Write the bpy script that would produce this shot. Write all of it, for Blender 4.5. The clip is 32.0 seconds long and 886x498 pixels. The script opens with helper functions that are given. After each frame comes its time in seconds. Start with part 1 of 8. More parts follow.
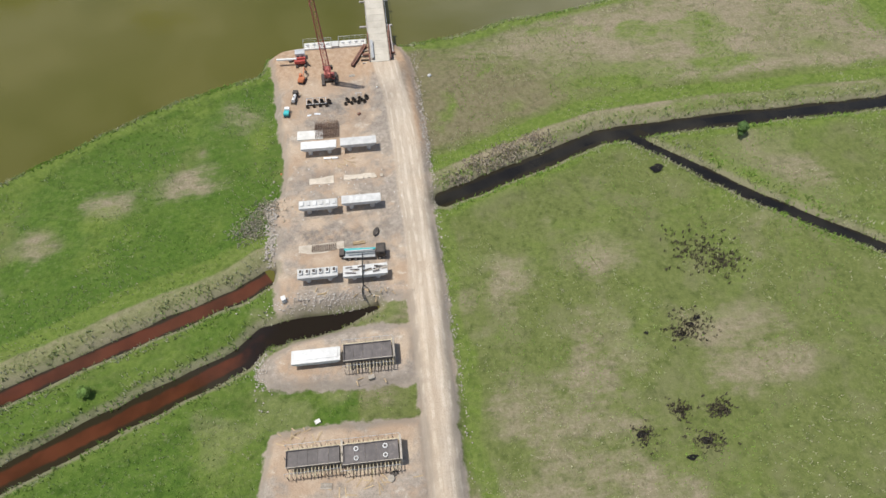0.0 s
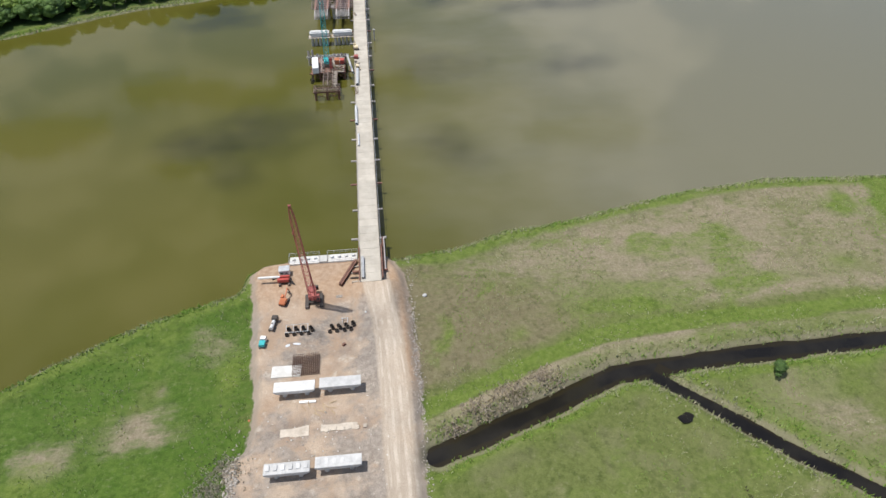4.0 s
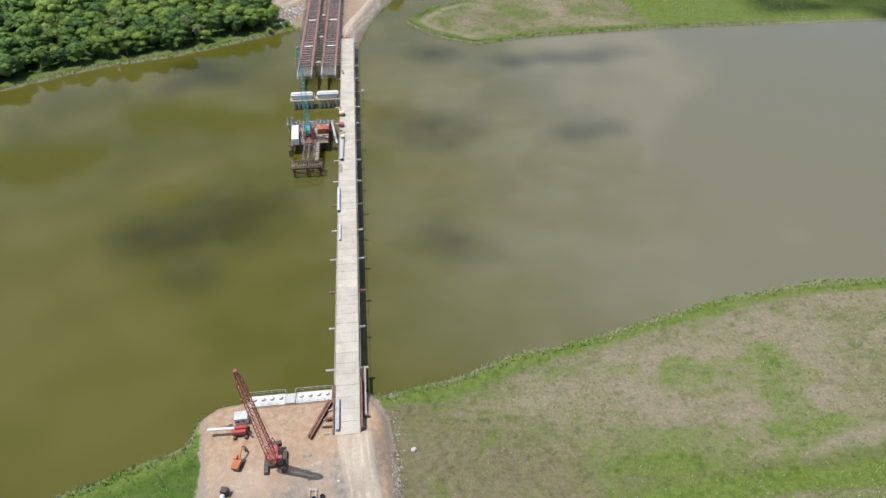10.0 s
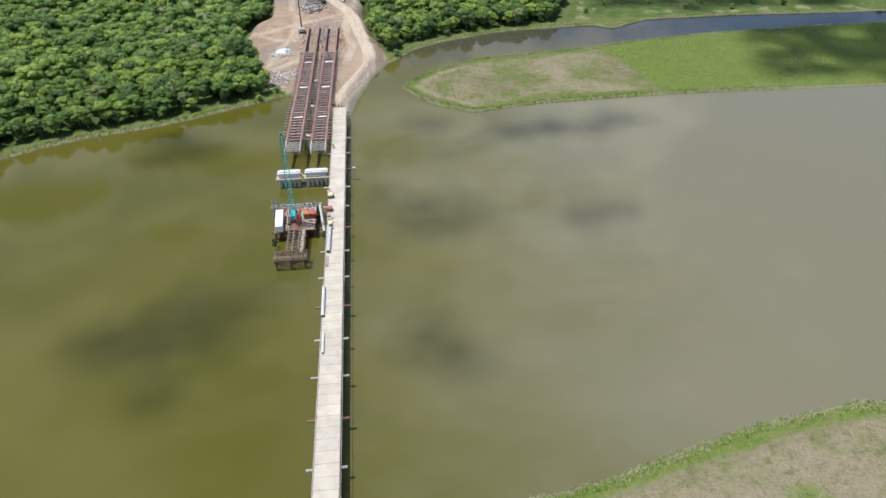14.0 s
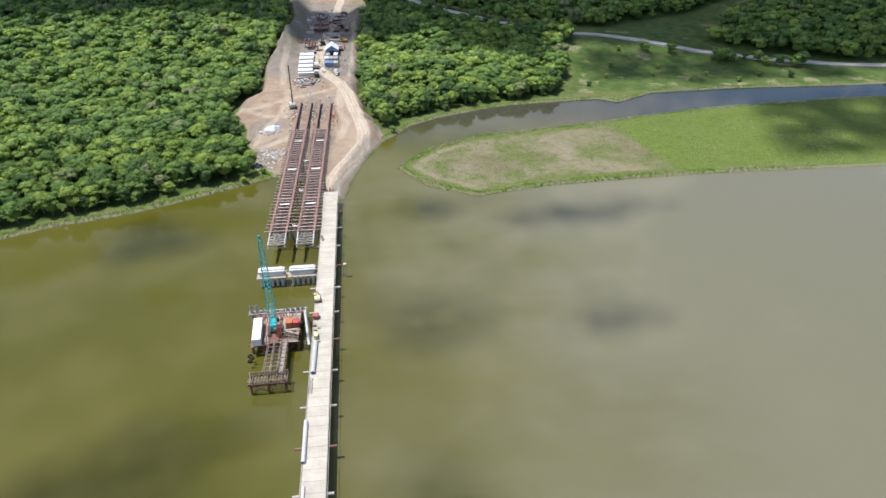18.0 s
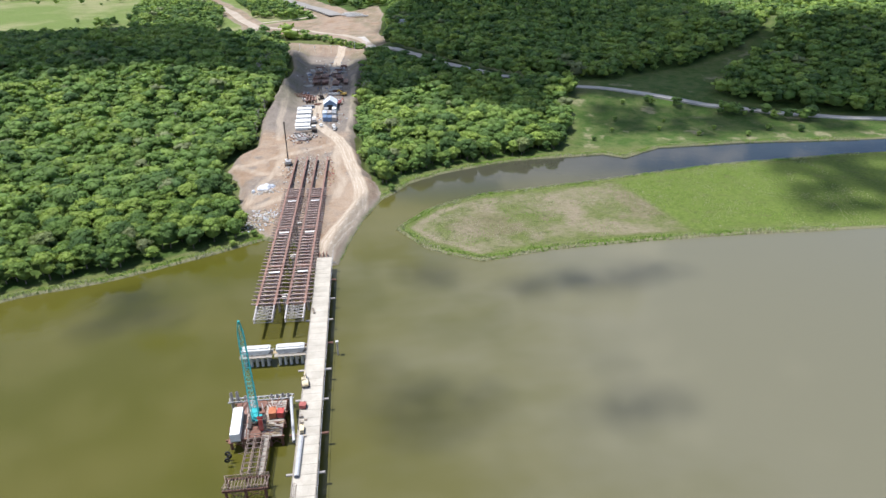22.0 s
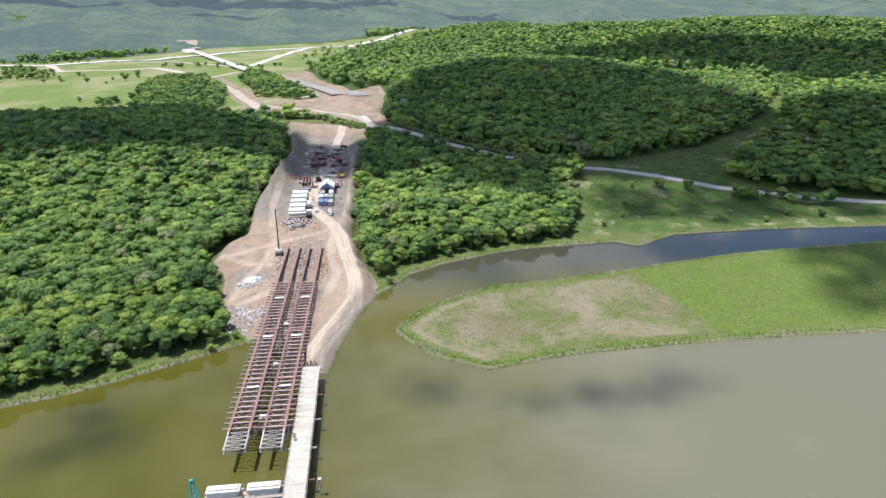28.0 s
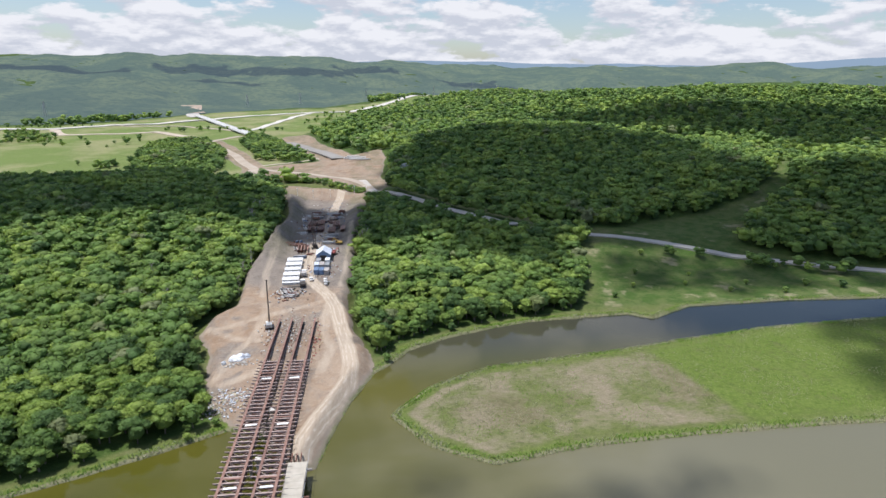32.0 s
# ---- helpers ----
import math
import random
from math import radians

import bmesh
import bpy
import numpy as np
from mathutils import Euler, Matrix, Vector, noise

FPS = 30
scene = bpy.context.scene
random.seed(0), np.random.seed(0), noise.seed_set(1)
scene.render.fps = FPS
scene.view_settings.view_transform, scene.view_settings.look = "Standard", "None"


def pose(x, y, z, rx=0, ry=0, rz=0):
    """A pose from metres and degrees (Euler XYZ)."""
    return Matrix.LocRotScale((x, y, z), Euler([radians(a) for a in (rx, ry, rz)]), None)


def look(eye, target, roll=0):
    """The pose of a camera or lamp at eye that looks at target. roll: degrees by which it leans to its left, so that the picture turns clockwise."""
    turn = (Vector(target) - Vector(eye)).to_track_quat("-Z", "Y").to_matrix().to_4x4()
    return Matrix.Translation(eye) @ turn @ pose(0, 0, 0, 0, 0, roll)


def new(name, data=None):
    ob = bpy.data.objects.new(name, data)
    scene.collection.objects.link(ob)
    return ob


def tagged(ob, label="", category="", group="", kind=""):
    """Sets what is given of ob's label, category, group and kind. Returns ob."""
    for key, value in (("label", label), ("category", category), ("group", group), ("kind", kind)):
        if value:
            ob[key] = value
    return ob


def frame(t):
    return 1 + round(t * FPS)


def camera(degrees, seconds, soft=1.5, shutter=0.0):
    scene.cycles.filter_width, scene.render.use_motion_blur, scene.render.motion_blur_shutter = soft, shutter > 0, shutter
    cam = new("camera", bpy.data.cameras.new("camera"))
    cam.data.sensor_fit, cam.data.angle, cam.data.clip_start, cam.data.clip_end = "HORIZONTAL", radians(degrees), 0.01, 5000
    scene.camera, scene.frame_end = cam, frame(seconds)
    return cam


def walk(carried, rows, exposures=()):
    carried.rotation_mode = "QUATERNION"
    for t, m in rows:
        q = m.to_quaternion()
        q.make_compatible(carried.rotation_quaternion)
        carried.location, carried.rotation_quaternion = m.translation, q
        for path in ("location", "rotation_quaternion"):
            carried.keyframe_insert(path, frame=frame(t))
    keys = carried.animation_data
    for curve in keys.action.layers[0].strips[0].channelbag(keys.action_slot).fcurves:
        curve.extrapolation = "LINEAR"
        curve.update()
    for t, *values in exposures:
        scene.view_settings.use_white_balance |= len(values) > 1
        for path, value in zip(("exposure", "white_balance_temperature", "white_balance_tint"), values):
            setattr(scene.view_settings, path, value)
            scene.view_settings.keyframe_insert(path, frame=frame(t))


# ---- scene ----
cam = camera(70.24, 32.0)
PATH = [
    (0, (1.67, -138.62, 110.81), (8.94, -80.52, 29.76), -0.10),
    (0.5, (2.50, -134.41, 111.39), (9.82, -74.59, 31.59), -0.13),
    (1, (3.22, -130.54, 111.61), (10.70, -68.70, 33.38), -0.13),
    (1.5, (3.88, -126.98, 111.64), (11.57, -62.96, 35.21), -0.11),
    (2, (4.55, -123.52, 111.71), (12.44, -57.35, 37.15), -0.07),
    (2.5, (5.26, -119.98, 111.84), (13.31, -51.77, 39.15), -0.02),
    (3, (5.95, -116.40, 111.91), (14.16, -46.21, 41.15), 0.04),
    (3.5, (6.51, -112.97, 111.82), (14.95, -40.75, 43.17), 0.11),
    (4, (6.93, -109.80, 111.57), (15.67, -35.48, 45.24), 0.18),
    (4.5, (7.34, -106.80, 111.25), (16.33, -30.68, 47.02), 0.23),
    (6.5, (9.18, -94.88, 110.78), (18.22, -18.44, 46.94), 0.10),
    (7, (9.68, -91.98, 111.01), (18.70, -15.56, 47.15), 0.05),
    (7.5, (10.23, -89.08, 111.22), (19.21, -12.67, 47.34), 0.02),
    (8, (10.77, -86.04, 111.26), (19.72, -9.63, 47.37), 0.00),
    (8.5, (11.25, -82.84, 111.20), (20.19, -6.45, 47.29), 0.02),
    (9, (11.67, -79.55, 111.04), (20.62, -3.17, 47.12), 0.05),
    (9.5, (12.10, -76.26, 110.88), (21.04, 0.15, 46.99), 0.06),
    (10, (12.59, -73.12, 110.91), (21.52, 3.41, 47.16), 0.05),
    (10.5, (13.13, -70.21, 111.23), (22.05, 6.58, 47.80), 0.04),
    (11, (13.62, -67.25, 111.51), (22.57, 9.95, 48.59), 0.05),
    (11.5, (13.99, -63.94, 111.40), (23.03, 13.80, 49.15), 0.05),
    (12, (14.35, -60.43, 111.15), (23.50, 17.88, 49.64), 0.04),
    (12.5, (14.84, -57.14, 111.35), (24.06, 21.67, 50.49), 0.03),
    (13, (15.47, -54.14, 112.21), (24.71, 25.06, 51.86), 0.02),
    (13.5, (16.17, -51.23, 113.56), (25.40, 28.29, 53.62), -0.00),
    (14, (16.83, -48.30, 114.90), (26.07, 31.55, 55.42), -0.04),
    (14.5, (17.33, -45.22, 115.48), (26.63, 35.14, 56.69), -0.06),
    (16.5, (17.24, -29.43, 113.56), (27.55, 53.40, 58.49), 0.03),
    (17, (17.34, -25.78, 113.17), (27.82, 57.70, 59.11), 0.06),
    (17.5, (17.55, -22.30, 112.84), (28.16, 61.84, 59.85), 0.07),
    (18, (17.82, -19.11, 112.56), (28.53, 65.66, 60.61), 0.07),
    (18.5, (18.12, -16.33, 112.37), (28.89, 68.98, 61.32), 0.05),
    (19, (18.45, -13.98, 112.36), (29.23, 71.77, 62.04), 0.04),
    (19.5, (18.79, -11.86, 112.50), (29.57, 74.27, 62.84), 0.04),
    (20, (19.07, -9.76, 112.58), (29.87, 76.76, 63.61), 0.04),
    (20.5, (19.27, -7.56, 112.40), (30.13, 79.39, 64.21), 0.04),
    (21, (19.44, -5.32, 112.16), (30.37, 82.07, 64.79), 0.03),
    (21.5, (19.67, -3.15, 112.17), (30.65, 84.64, 65.56), 0.03),
    (22, (19.94, -1.04, 112.37), (30.95, 87.12, 66.48), 0.01),
    (22.5, (20.12, 1.17, 112.45), (31.21, 89.70, 67.29), 0.01),
    (23, (20.24, 3.46, 112.37), (31.42, 92.36, 67.98), 0.03),
    (23.5, (20.39, 5.78, 112.27), (31.65, 95.05, 68.64), 0.05),
    (24, (20.62, 8.09, 112.22), (31.91, 97.72, 69.34), 0.06),
    (24.5, (20.87, 10.34, 112.20), (32.17, 100.33, 70.08), 0.06),
    (25, (21.11, 12.56, 112.19), (32.42, 102.90, 70.83), 0.08),
    (25.5, (21.39, 14.69, 112.25), (32.70, 105.40, 71.70), 0.09),
    (27.5, (22.56, 22.79, 112.76), (33.91, 115.05, 75.89), 0.10),
    (28, (22.86, 24.72, 112.98), (34.23, 117.36, 77.09), 0.09),
    (28.5, (23.17, 26.60, 113.22), (34.56, 119.62, 78.33), 0.08),
    (29, (23.47, 28.61, 113.35), (34.88, 122.00, 79.47), 0.07),
    (29.5, (23.72, 30.84, 113.29), (35.16, 124.60, 80.46), 0.08),
    (30, (23.84, 33.30, 112.99), (35.34, 127.44, 81.27), 0.13),
    (30.5, (23.85, 35.87, 112.53), (35.44, 130.37, 81.97), 0.20),
    (31, (23.86, 38.40, 112.15), (35.54, 133.27, 82.75), 0.24),
    (31.5, (23.97, 40.83, 111.89), (35.69, 136.07, 83.73), 0.24),
    (32, (24.11, 43.06, 111.85), (35.85, 138.70, 85.13), 0.24),
]
EXPOSURES = [(0, -0.02, 6500, 10), (6, 0.0, 6300, 12), (12, 0.08, 6250, 12), (18, 0.27, 6200, 12), (24, 0.36, 6100, 13), (27.5, 0.40, 6050, 13), (30, 0.24, 6100, 13), (32, 0.08, 6150, 13)]
walk(cam, [(t, look(e, g, r)) for t, e, g, r in PATH], EXPOSURES)

# ---- daylight ----
SUN_FROM = Vector((-9.5, 0.6, 31.0)).normalized()      # towards the sun
sun_el = math.asin(SUN_FROM.z)
sun_az = math.atan2(SUN_FROM.x, SUN_FROM.y)
world = bpy.data.worlds.new("sky")
scene.world = world
world.use_nodes = True
wt = world.node_tree
wt.nodes.clear()


def wnode(kind):
    return wt.nodes.new(kind)


sky = wnode("ShaderNodeTexSky")
sky.sky_type, sky.sun_disc, sky.sun_elevation, sky.sun_rotation = "NISHITA", False, sun_el, sun_az
sky.altitude, sky.air_density, sky.dust_density, sky.ozone_density = 100, 1.0, 1.0, 1.0
wc = wnode("ShaderNodeTexCoord")
wsep = wnode("ShaderNodeSeparateXYZ")
wt.links.new(wc.outputs["Generated"], wsep.inputs[0])


def wmath(op, a, b=None):
    n = wnode("ShaderNodeMath")
    n.operation = op
    for i, v in enumerate((a, b)):
        if v is None:
            continue
        if isinstance(v, (int, float)):
            n.inputs[i].default_value = v
        else:
            wt.links.new(v, n.inputs[i])
    return n.outputs[0]


# heap clouds, flattened towards the horizon, thicker in the east
wcomb = wnode("ShaderNodeCombineXYZ")
wt.links.new(wsep.outputs["X"], wcomb.inputs[0])
wt.links.new(wsep.outputs["Y"], wcomb.inputs[1])
wt.links.new(wmath("MULTIPLY", wsep.outputs["Z"], 3.0), wcomb.inputs[2])
def heap_noise(shift):
    n, mv = wnode("ShaderNodeTexNoise"), wnode("ShaderNodeMapping")
    mv.inputs["Location"].default_value = (0.13, 0.0, shift)
    n.inputs["Scale"].default_value, n.inputs["Detail"].default_value, n.inputs["Roughness"].default_value = 8.5, 10.0, 0.58
    wt.links.new(wcomb.outputs[0], mv.inputs[0])
    wt.links.new(mv.outputs[0], n.inputs["Vector"])
    return n.outputs["Fac"]


heap, above = heap_noise(0.0), heap_noise(0.030)
low_haze = wmath("MULTIPLY", wmath("MAXIMUM", wmath("SUBTRACT", 0.075, wsep.outputs["Z"]), 0.0), 2.2)
gap_side = wnode("ShaderNodeMapRange")
gap_side.inputs[1].default_value, gap_side.inputs[2].default_value = 0.0, 0.16
wt.links.new(wmath("ADD", wsep.outputs["X"], wmath("MULTIPLY", wsep.outputs["Y"], -0.52)), gap_side.inputs[0])
gap_low = wnode("ShaderNodeMapRange")
gap_low.inputs[1].default_value, gap_low.inputs[2].default_value = 0.13, 0.22
wt.links.new(wsep.outputs["Z"], gap_low.inputs[0])
cover_all = wmath("SUBTRACT", wmath("ADD", heap, low_haze), wmath("MULTIPLY", wmath("MULTIPLY", gap_side.outputs[0], gap_low.outputs[0]), 0.16))
cr = wnode("ShaderNodeValToRGB")
cr.color_ramp.elements[0].position, cr.color_ramp.elements[1].position = 0.46, 0.53
wt.links.new(cover_all, cr.inputs[0])
# sunlit tops, greyer bases
lit = wmath("ADD", 0.5, wmath("MULTIPLY", wmath("SUBTRACT", heap, above), 4.5))
cshade = wnode("ShaderNodeValToRGB")
cshade.color_ramp.elements[0].position, cshade.color_ramp.elements[0].color = 0.25, (4.9, 5.1, 5.5, 1)
cshade.color_ramp.elements[1].position, cshade.color_ramp.elements[1].color = 0.80, (7.0, 7.0, 7.0, 1)
wt.links.new(lit, cshade.inputs[0])
cmix = wnode("ShaderNodeMix")
cmix.data_type = "RGBA"
wt.links.new(cr.outputs[0], cmix.inputs[0])
wt.links.new(sky.outputs[0], cmix.inputs[6])
wt.links.new(cshade.outputs[0], cmix.inputs[7])
wbg = wnode("ShaderNodeBackground")
wbg.inputs["Strength"].default_value = 0.118
wt.links.new(cmix.outputs[2], wbg.inputs["Color"])
wout = wnode("ShaderNodeOutputWorld")
wt.links.new(wbg.outputs[0], wout.inputs[0])

sun_data = bpy.data.lights.new("sun", "SUN")
sun_data.energy, sun_data.angle, sun_data.color = 4.45, radians(0.55), (1.0, 0.96, 0.89)
sun = new("sun", sun_data)
sun.matrix_world = look(SUN_FROM * 900, (0, 0, 0))


# ---- materials ----
class Nodes:
    """A small builder round one material's node tree."""

    def __init__(self, name, rough=0.8, metal=0.0, spec=0.4):
        self.m = bpy.data.materials.new(name)
        self.m.use_nodes = True
        self.t = self.m.node_tree
        self.b = self.t.nodes["Principled BSDF"]
        self.b.inputs["Roughness"].default_value = rough
        self.b.inputs["Metallic"].default_value = metal
        self.b.inputs["Specular IOR Level"].default_value = spec
        self.geo = self.t.nodes.new("ShaderNodeNewGeometry")
        self.pos = self.geo.outputs["Position"]

    def put(self, sock, v):
        if isinstance(v, bpy.types.NodeSocket):
            self.t.links.new(v, sock)
        elif isinstance(v, (tuple, list)):
            sock.default_value = (*v, 1) if len(v) == 3 and sock.type == "RGBA" else v
        else:
            sock.default_value = v

    def noise(self, scale, detail=4, rough=0.55, stretch=None, vec=None):
        n = self.t.nodes.new("ShaderNodeTexNoise")
        n.inputs["Scale"].default_value, n.inputs["Detail"].default_value, n.inputs["Roughness"].default_value = scale, detail, rough
        v = vec or self.pos
        if stretch:
            mp = self.t.nodes.new("ShaderNodeMapping")
            mp.inputs["Scale"].default_value = stretch
            self.t.links.new(v, mp.inputs[0])
            v = mp.outputs[0]
        self.t.links.new(v, n.inputs["Vector"])
        return n.outputs["Fac"]

    def math(self, op, a, b=0.0, clamp=False):
        n = self.t.nodes.new("ShaderNodeMath")
        n.operation, n.use_clamp = op, clamp
        self.put(n.inputs[0], a)
        self.put(n.inputs[1], b)
        return n.outputs[0]

    def step(self, v, lo, hi):
        n = self.t.nodes.new("ShaderNodeMapRange")
        n.interpolation_type = "SMOOTHSTEP"
        self.put(n.inputs[0], v)
        n.inputs[1].default_value, n.inputs[2].default_value = lo, hi
        return n.outputs[0]

    def mix(self, f, a, b, blend="MIX"):
        n = self.t.nodes.new("ShaderNodeMix")
        n.data_type, n.blend_type = "RGBA", blend
        self.put(n.inputs[0], f)
        self.put(n.inputs[6], a)
        self.put(n.inputs[7], b)
        return n.outputs[2]

    def attr(self, name):
        n = self.t.nodes.new("ShaderNodeAttribute")
        n.attribute_name = name
        return n.outputs["Fac"]

    def random(self, island=False):
        if island:
            return self.geo.outputs["Random Per Island"]
        return self.t.nodes.new("ShaderNodeObjectInfo").outputs["Random"]

    def done(self, colour, height=None, dist=0.1, strength=0.5, rough=None):
        self.put(self.b.inputs["Base Color"], colour)
        if rough is not None:
            self.put(self.b.inputs["Roughness"], rough)
        if height is not None:
            n = self.t.nodes.new("ShaderNodeBump")
            n.inputs["Strength"].default_value, n.inputs["Distance"].default_value = strength, dist
            self.t.links.new(height, n.inputs["Height"])
            self.t.links.new(n.outputs[0], self.b.inputs["Normal"])
        return self.m


def surface(name, c1, c2, scale=0.6, rough=0.8, metal=0.0, c3=None, stain=0.35, dist=0.03, vary=0.15, spec=0.4):
    """Weathered surface: broad tone change, fine grain, optional stains of a third colour, some change from piece to piece."""
    n = Nodes(name, rough, metal, spec)
    broad, fine = n.noise(scale, 5, 0.6), n.noise(scale * 9, 4, 0.7)
    col = n.mix(n.step(broad, 0.32, 0.68), c1, c2)
    col = n.mix(n.math("MULTIPLY", n.step(fine, 0.45, 0.8), 0.5), col, tuple(v * 0.6 for v in c1))
    if c3:
        col = n.mix(n.math("MULTIPLY", n.step(n.noise(scale * 2.3, 6, 0.65), 0.56, 0.7), stain), col, c3)
    if vary:
        grey = n.math("ADD", n.math("MULTIPLY", n.random(), 2 * vary), 1 - vary)
        col = n.mix(1.0, col, n.comb(grey), "MULTIPLY")
    return n.done(col, fine, dist, 0.4, n.math("ADD", n.math("MULTIPLY", broad, 0.3), rough - 0.15))


def comb(self, v):
    c = self.t.nodes.new("ShaderNodeCombineColor")
    for i in range(3):
        self.t.links.new(v, c.inputs[i])
    return c.outputs[0]


Nodes.comb = comb

CONCRETE = surface("pale concrete", (0.52, 0.51, 0.48), (0.64, 0.63, 0.60), 0.5, 0.85, c3=(0.33, 0.31, 0.28))
WHITE_CONCRETE = surface("fresh white concrete", (0.50, 0.50, 0.49), (0.62, 0.62, 0.61), 0.7, 0.8, c3=(0.42, 0.41, 0.39), stain=0.3)
DECK = surface("dusty deck slab", (0.42, 0.385, 0.325), (0.51, 0.475, 0.41), 0.35, 0.9, c3=(0.40, 0.36, 0.30), stain=0.5, vary=0.07)
RUST = surface("rusted steel", (0.17, 0.085, 0.062), (0.27, 0.145, 0.11), 0.6, 0.75, 0.25, c3=(0.10, 0.045, 0.03))
PRIMER = surface("oxide primer steel", (0.195, 0.108, 0.084), (0.285, 0.172, 0.138), 0.5, 0.65, 0.1, c3=(0.34, 0.27, 0.24), stain=0.5)
DARK_STEEL = surface("dark steel", (0.055, 0.05, 0.047), (0.10, 0.085, 0.075), 0.8, 0.6, 0.4, c3=(0.16, 0.08, 0.05))
GREY_STEEL = surface("galvanised steel", (0.40, 0.41, 0.42), (0.52, 0.53, 0.54), 1.0, 0.5, 0.4, c3=(0.26, 0.2, 0.16))
PALE_STEEL = surface("dusty grey steel", (0.36, 0.33, 0.31), (0.50, 0.47, 0.45), 1.0, 0.7, 0.1, c3=(0.22, 0.12, 0.08))
WOOD = surface("raw timber", (0.34, 0.25, 0.15), (0.46, 0.36, 0.23), 1.2, 0.85, c3=(0.2, 0.14, 0.09))
GREY_WOOD = surface("weathered timber", (0.30, 0.27, 0.23), (0.42, 0.38, 0.33), 1.2, 0.9, c3=(0.16, 0.13, 0.11))
YELLOW_WOOD = surface("pale formwork beam", (0.46, 0.39, 0.25), (0.56, 0.49, 0.34), 1.5, 0.7)
FORM_PLY = surface("dark film-faced plywood", (0.085, 0.075, 0.075), (0.13, 0.115, 0.112), 0.8, 0.6, c3=(0.24, 0.21, 0.19), stain=0.5)
WHITE_PAINT = surface("white paint", (0.70, 0.70, 0.69), (0.80, 0.80, 0.79), 0.8, 0.5, c3=(0.45, 0.42, 0.38), stain=0.25)
RED_PAINT = surface("faded red paint", (0.36, 0.055, 0.045), (0.46, 0.085, 0.07), 0.8, 0.5, c3=(0.2, 0.06, 0.04))
CRANE_RED = surface("dull red crane paint", (0.31, 0.085, 0.075), (0.42, 0.13, 0.11), 0.9, 0.55, c3=(0.16, 0.06, 0.05))
ORANGE_PAINT = surface("orange paint", (0.40, 0.13, 0.055), (0.5, 0.18, 0.085), 0.9, 0.5, c3=(0.25, 0.1, 0.05))
CREAM_PAINT = surface("dusty cream machine paint", (0.56, 0.47, 0.30), (0.66, 0.57, 0.39), 0.9, 0.6, c3=(0.35, 0.27, 0.18))
YELLOW_PAINT = surface("yellow machine paint", (0.55, 0.36, 0.07), (0.64, 0.44, 0.12), 0.9, 0.5, c3=(0.3, 0.2, 0.1))
TEAL_PAINT = surface("turquoise paint", (0.035, 0.36, 0.38), (0.06, 0.46, 0.48), 0.9, 0.45, c3=(0.05, 0.22, 0.23))
BLUE_PAINT = surface("dusty blue paint", (0.12, 0.19, 0.32), (0.19, 0.27, 0.40), 0.7, 0.5, c3=(0.1, 0.12, 0.18))
SLATE_ROOF = surface("pale blue sheet roof", (0.55, 0.60, 0.68), (0.66, 0.70, 0.77), 0.4, 0.45, 0.1, c3=(0.4, 0.42, 0.45))
RUBBER = surface("black rubber", (0.018, 0.018, 0.018), (0.035, 0.034, 0.032), 2.0, 0.8)
GLASS = surface("dark cab glass", (0.02, 0.025, 0.03), (0.03, 0.036, 0.045), 1.0, 0.15, vary=0)
REBAR = surface("rusty rebar", (0.12, 0.075, 0.055), (0.19, 0.115, 0.085), 1.5, 0.8, 0.2)
TARP = surface("white plastic sheet", (0.66, 0.69, 0.74), (0.78, 0.80, 0.83), 1.2, 0.4, c3=(0.45, 0.52, 0.62))
STONE = surface("broken grey stone", (0.33, 0.30, 0.27), (0.46, 0.42, 0.38), 1.3, 0.9, c3=(0.2, 0.18, 0.16), vary=0.25)
ASPHALT = surface("grey road surface", (0.25, 0.235, 0.22), (0.32, 0.305, 0.285), 0.08, 0.9, c3=(0.22, 0.21, 0.19))


# ---- mesh helpers ----
def part(name, bm, material, parent=None, label="", m=None):
    """Links a bmesh as one mesh object, under a thing or a part."""
    me = bpy.data.meshes.new(name)
    bm.to_mesh(me)
    bm.free()
    me.materials.append(material)
    ob = new(name, me)
    if m is not None:
        ob.matrix_basis = m
    ob.parent = parent
    if label:
        ob["label"] = label
    return ob


def piece(name, me, parent, x, y, z, rx=0, ry=0, rz=0):
    """One more object on a mesh that others share."""
    ob = new(name, me)
    ob.matrix_basis = pose(x, y, z, rx, ry, rz)
    ob.parent = parent
    return ob


def thing(name, x, y, z, rz=0, label="", category="", group="", kind=""):
    ob = new(name)
    ob.empty_display_size = 0.5
    ob.matrix_basis = pose(x, y, z, 0, 0, rz)
    return tagged(ob, label, category, group, kind)


def put_box(bm, c, s, rz=0.0, ry=0.0, rx=0.0, bevel=0.0):
    m = pose(*c, rx, ry, rz) @ Matrix.Diagonal((*s, 1))
    made = bmesh.ops.create_cube(bm, size=1, matrix=m)
    if bevel:
        edges = list({e for v in made["verts"] for e in v.link_edges})
        bmesh.ops.bevel(bm, geom=edges, offset=bevel, segments=1, affect="EDGES")
    return bm


def box(c, s, rz=0.0, ry=0.0, rx=0.0, bevel=0.0):
    return put_box(bmesh.new(), c, s, rz, ry, rx, bevel)


def put_rod(bm, a, b, r, r2=None, n=8, caps=True):
    a, b = Vector(a), Vector(b)
    d = b - a
    m = Matrix.Translation((a + b) / 2) @ d.to_track_quat("Z", "Y").to_matrix().to_4x4()
    bmesh.ops.create_cone(bm, cap_ends=caps, segments=n, radius1=r, radius2=r if r2 is None else r2, depth=d.length, matrix=m)
    return bm


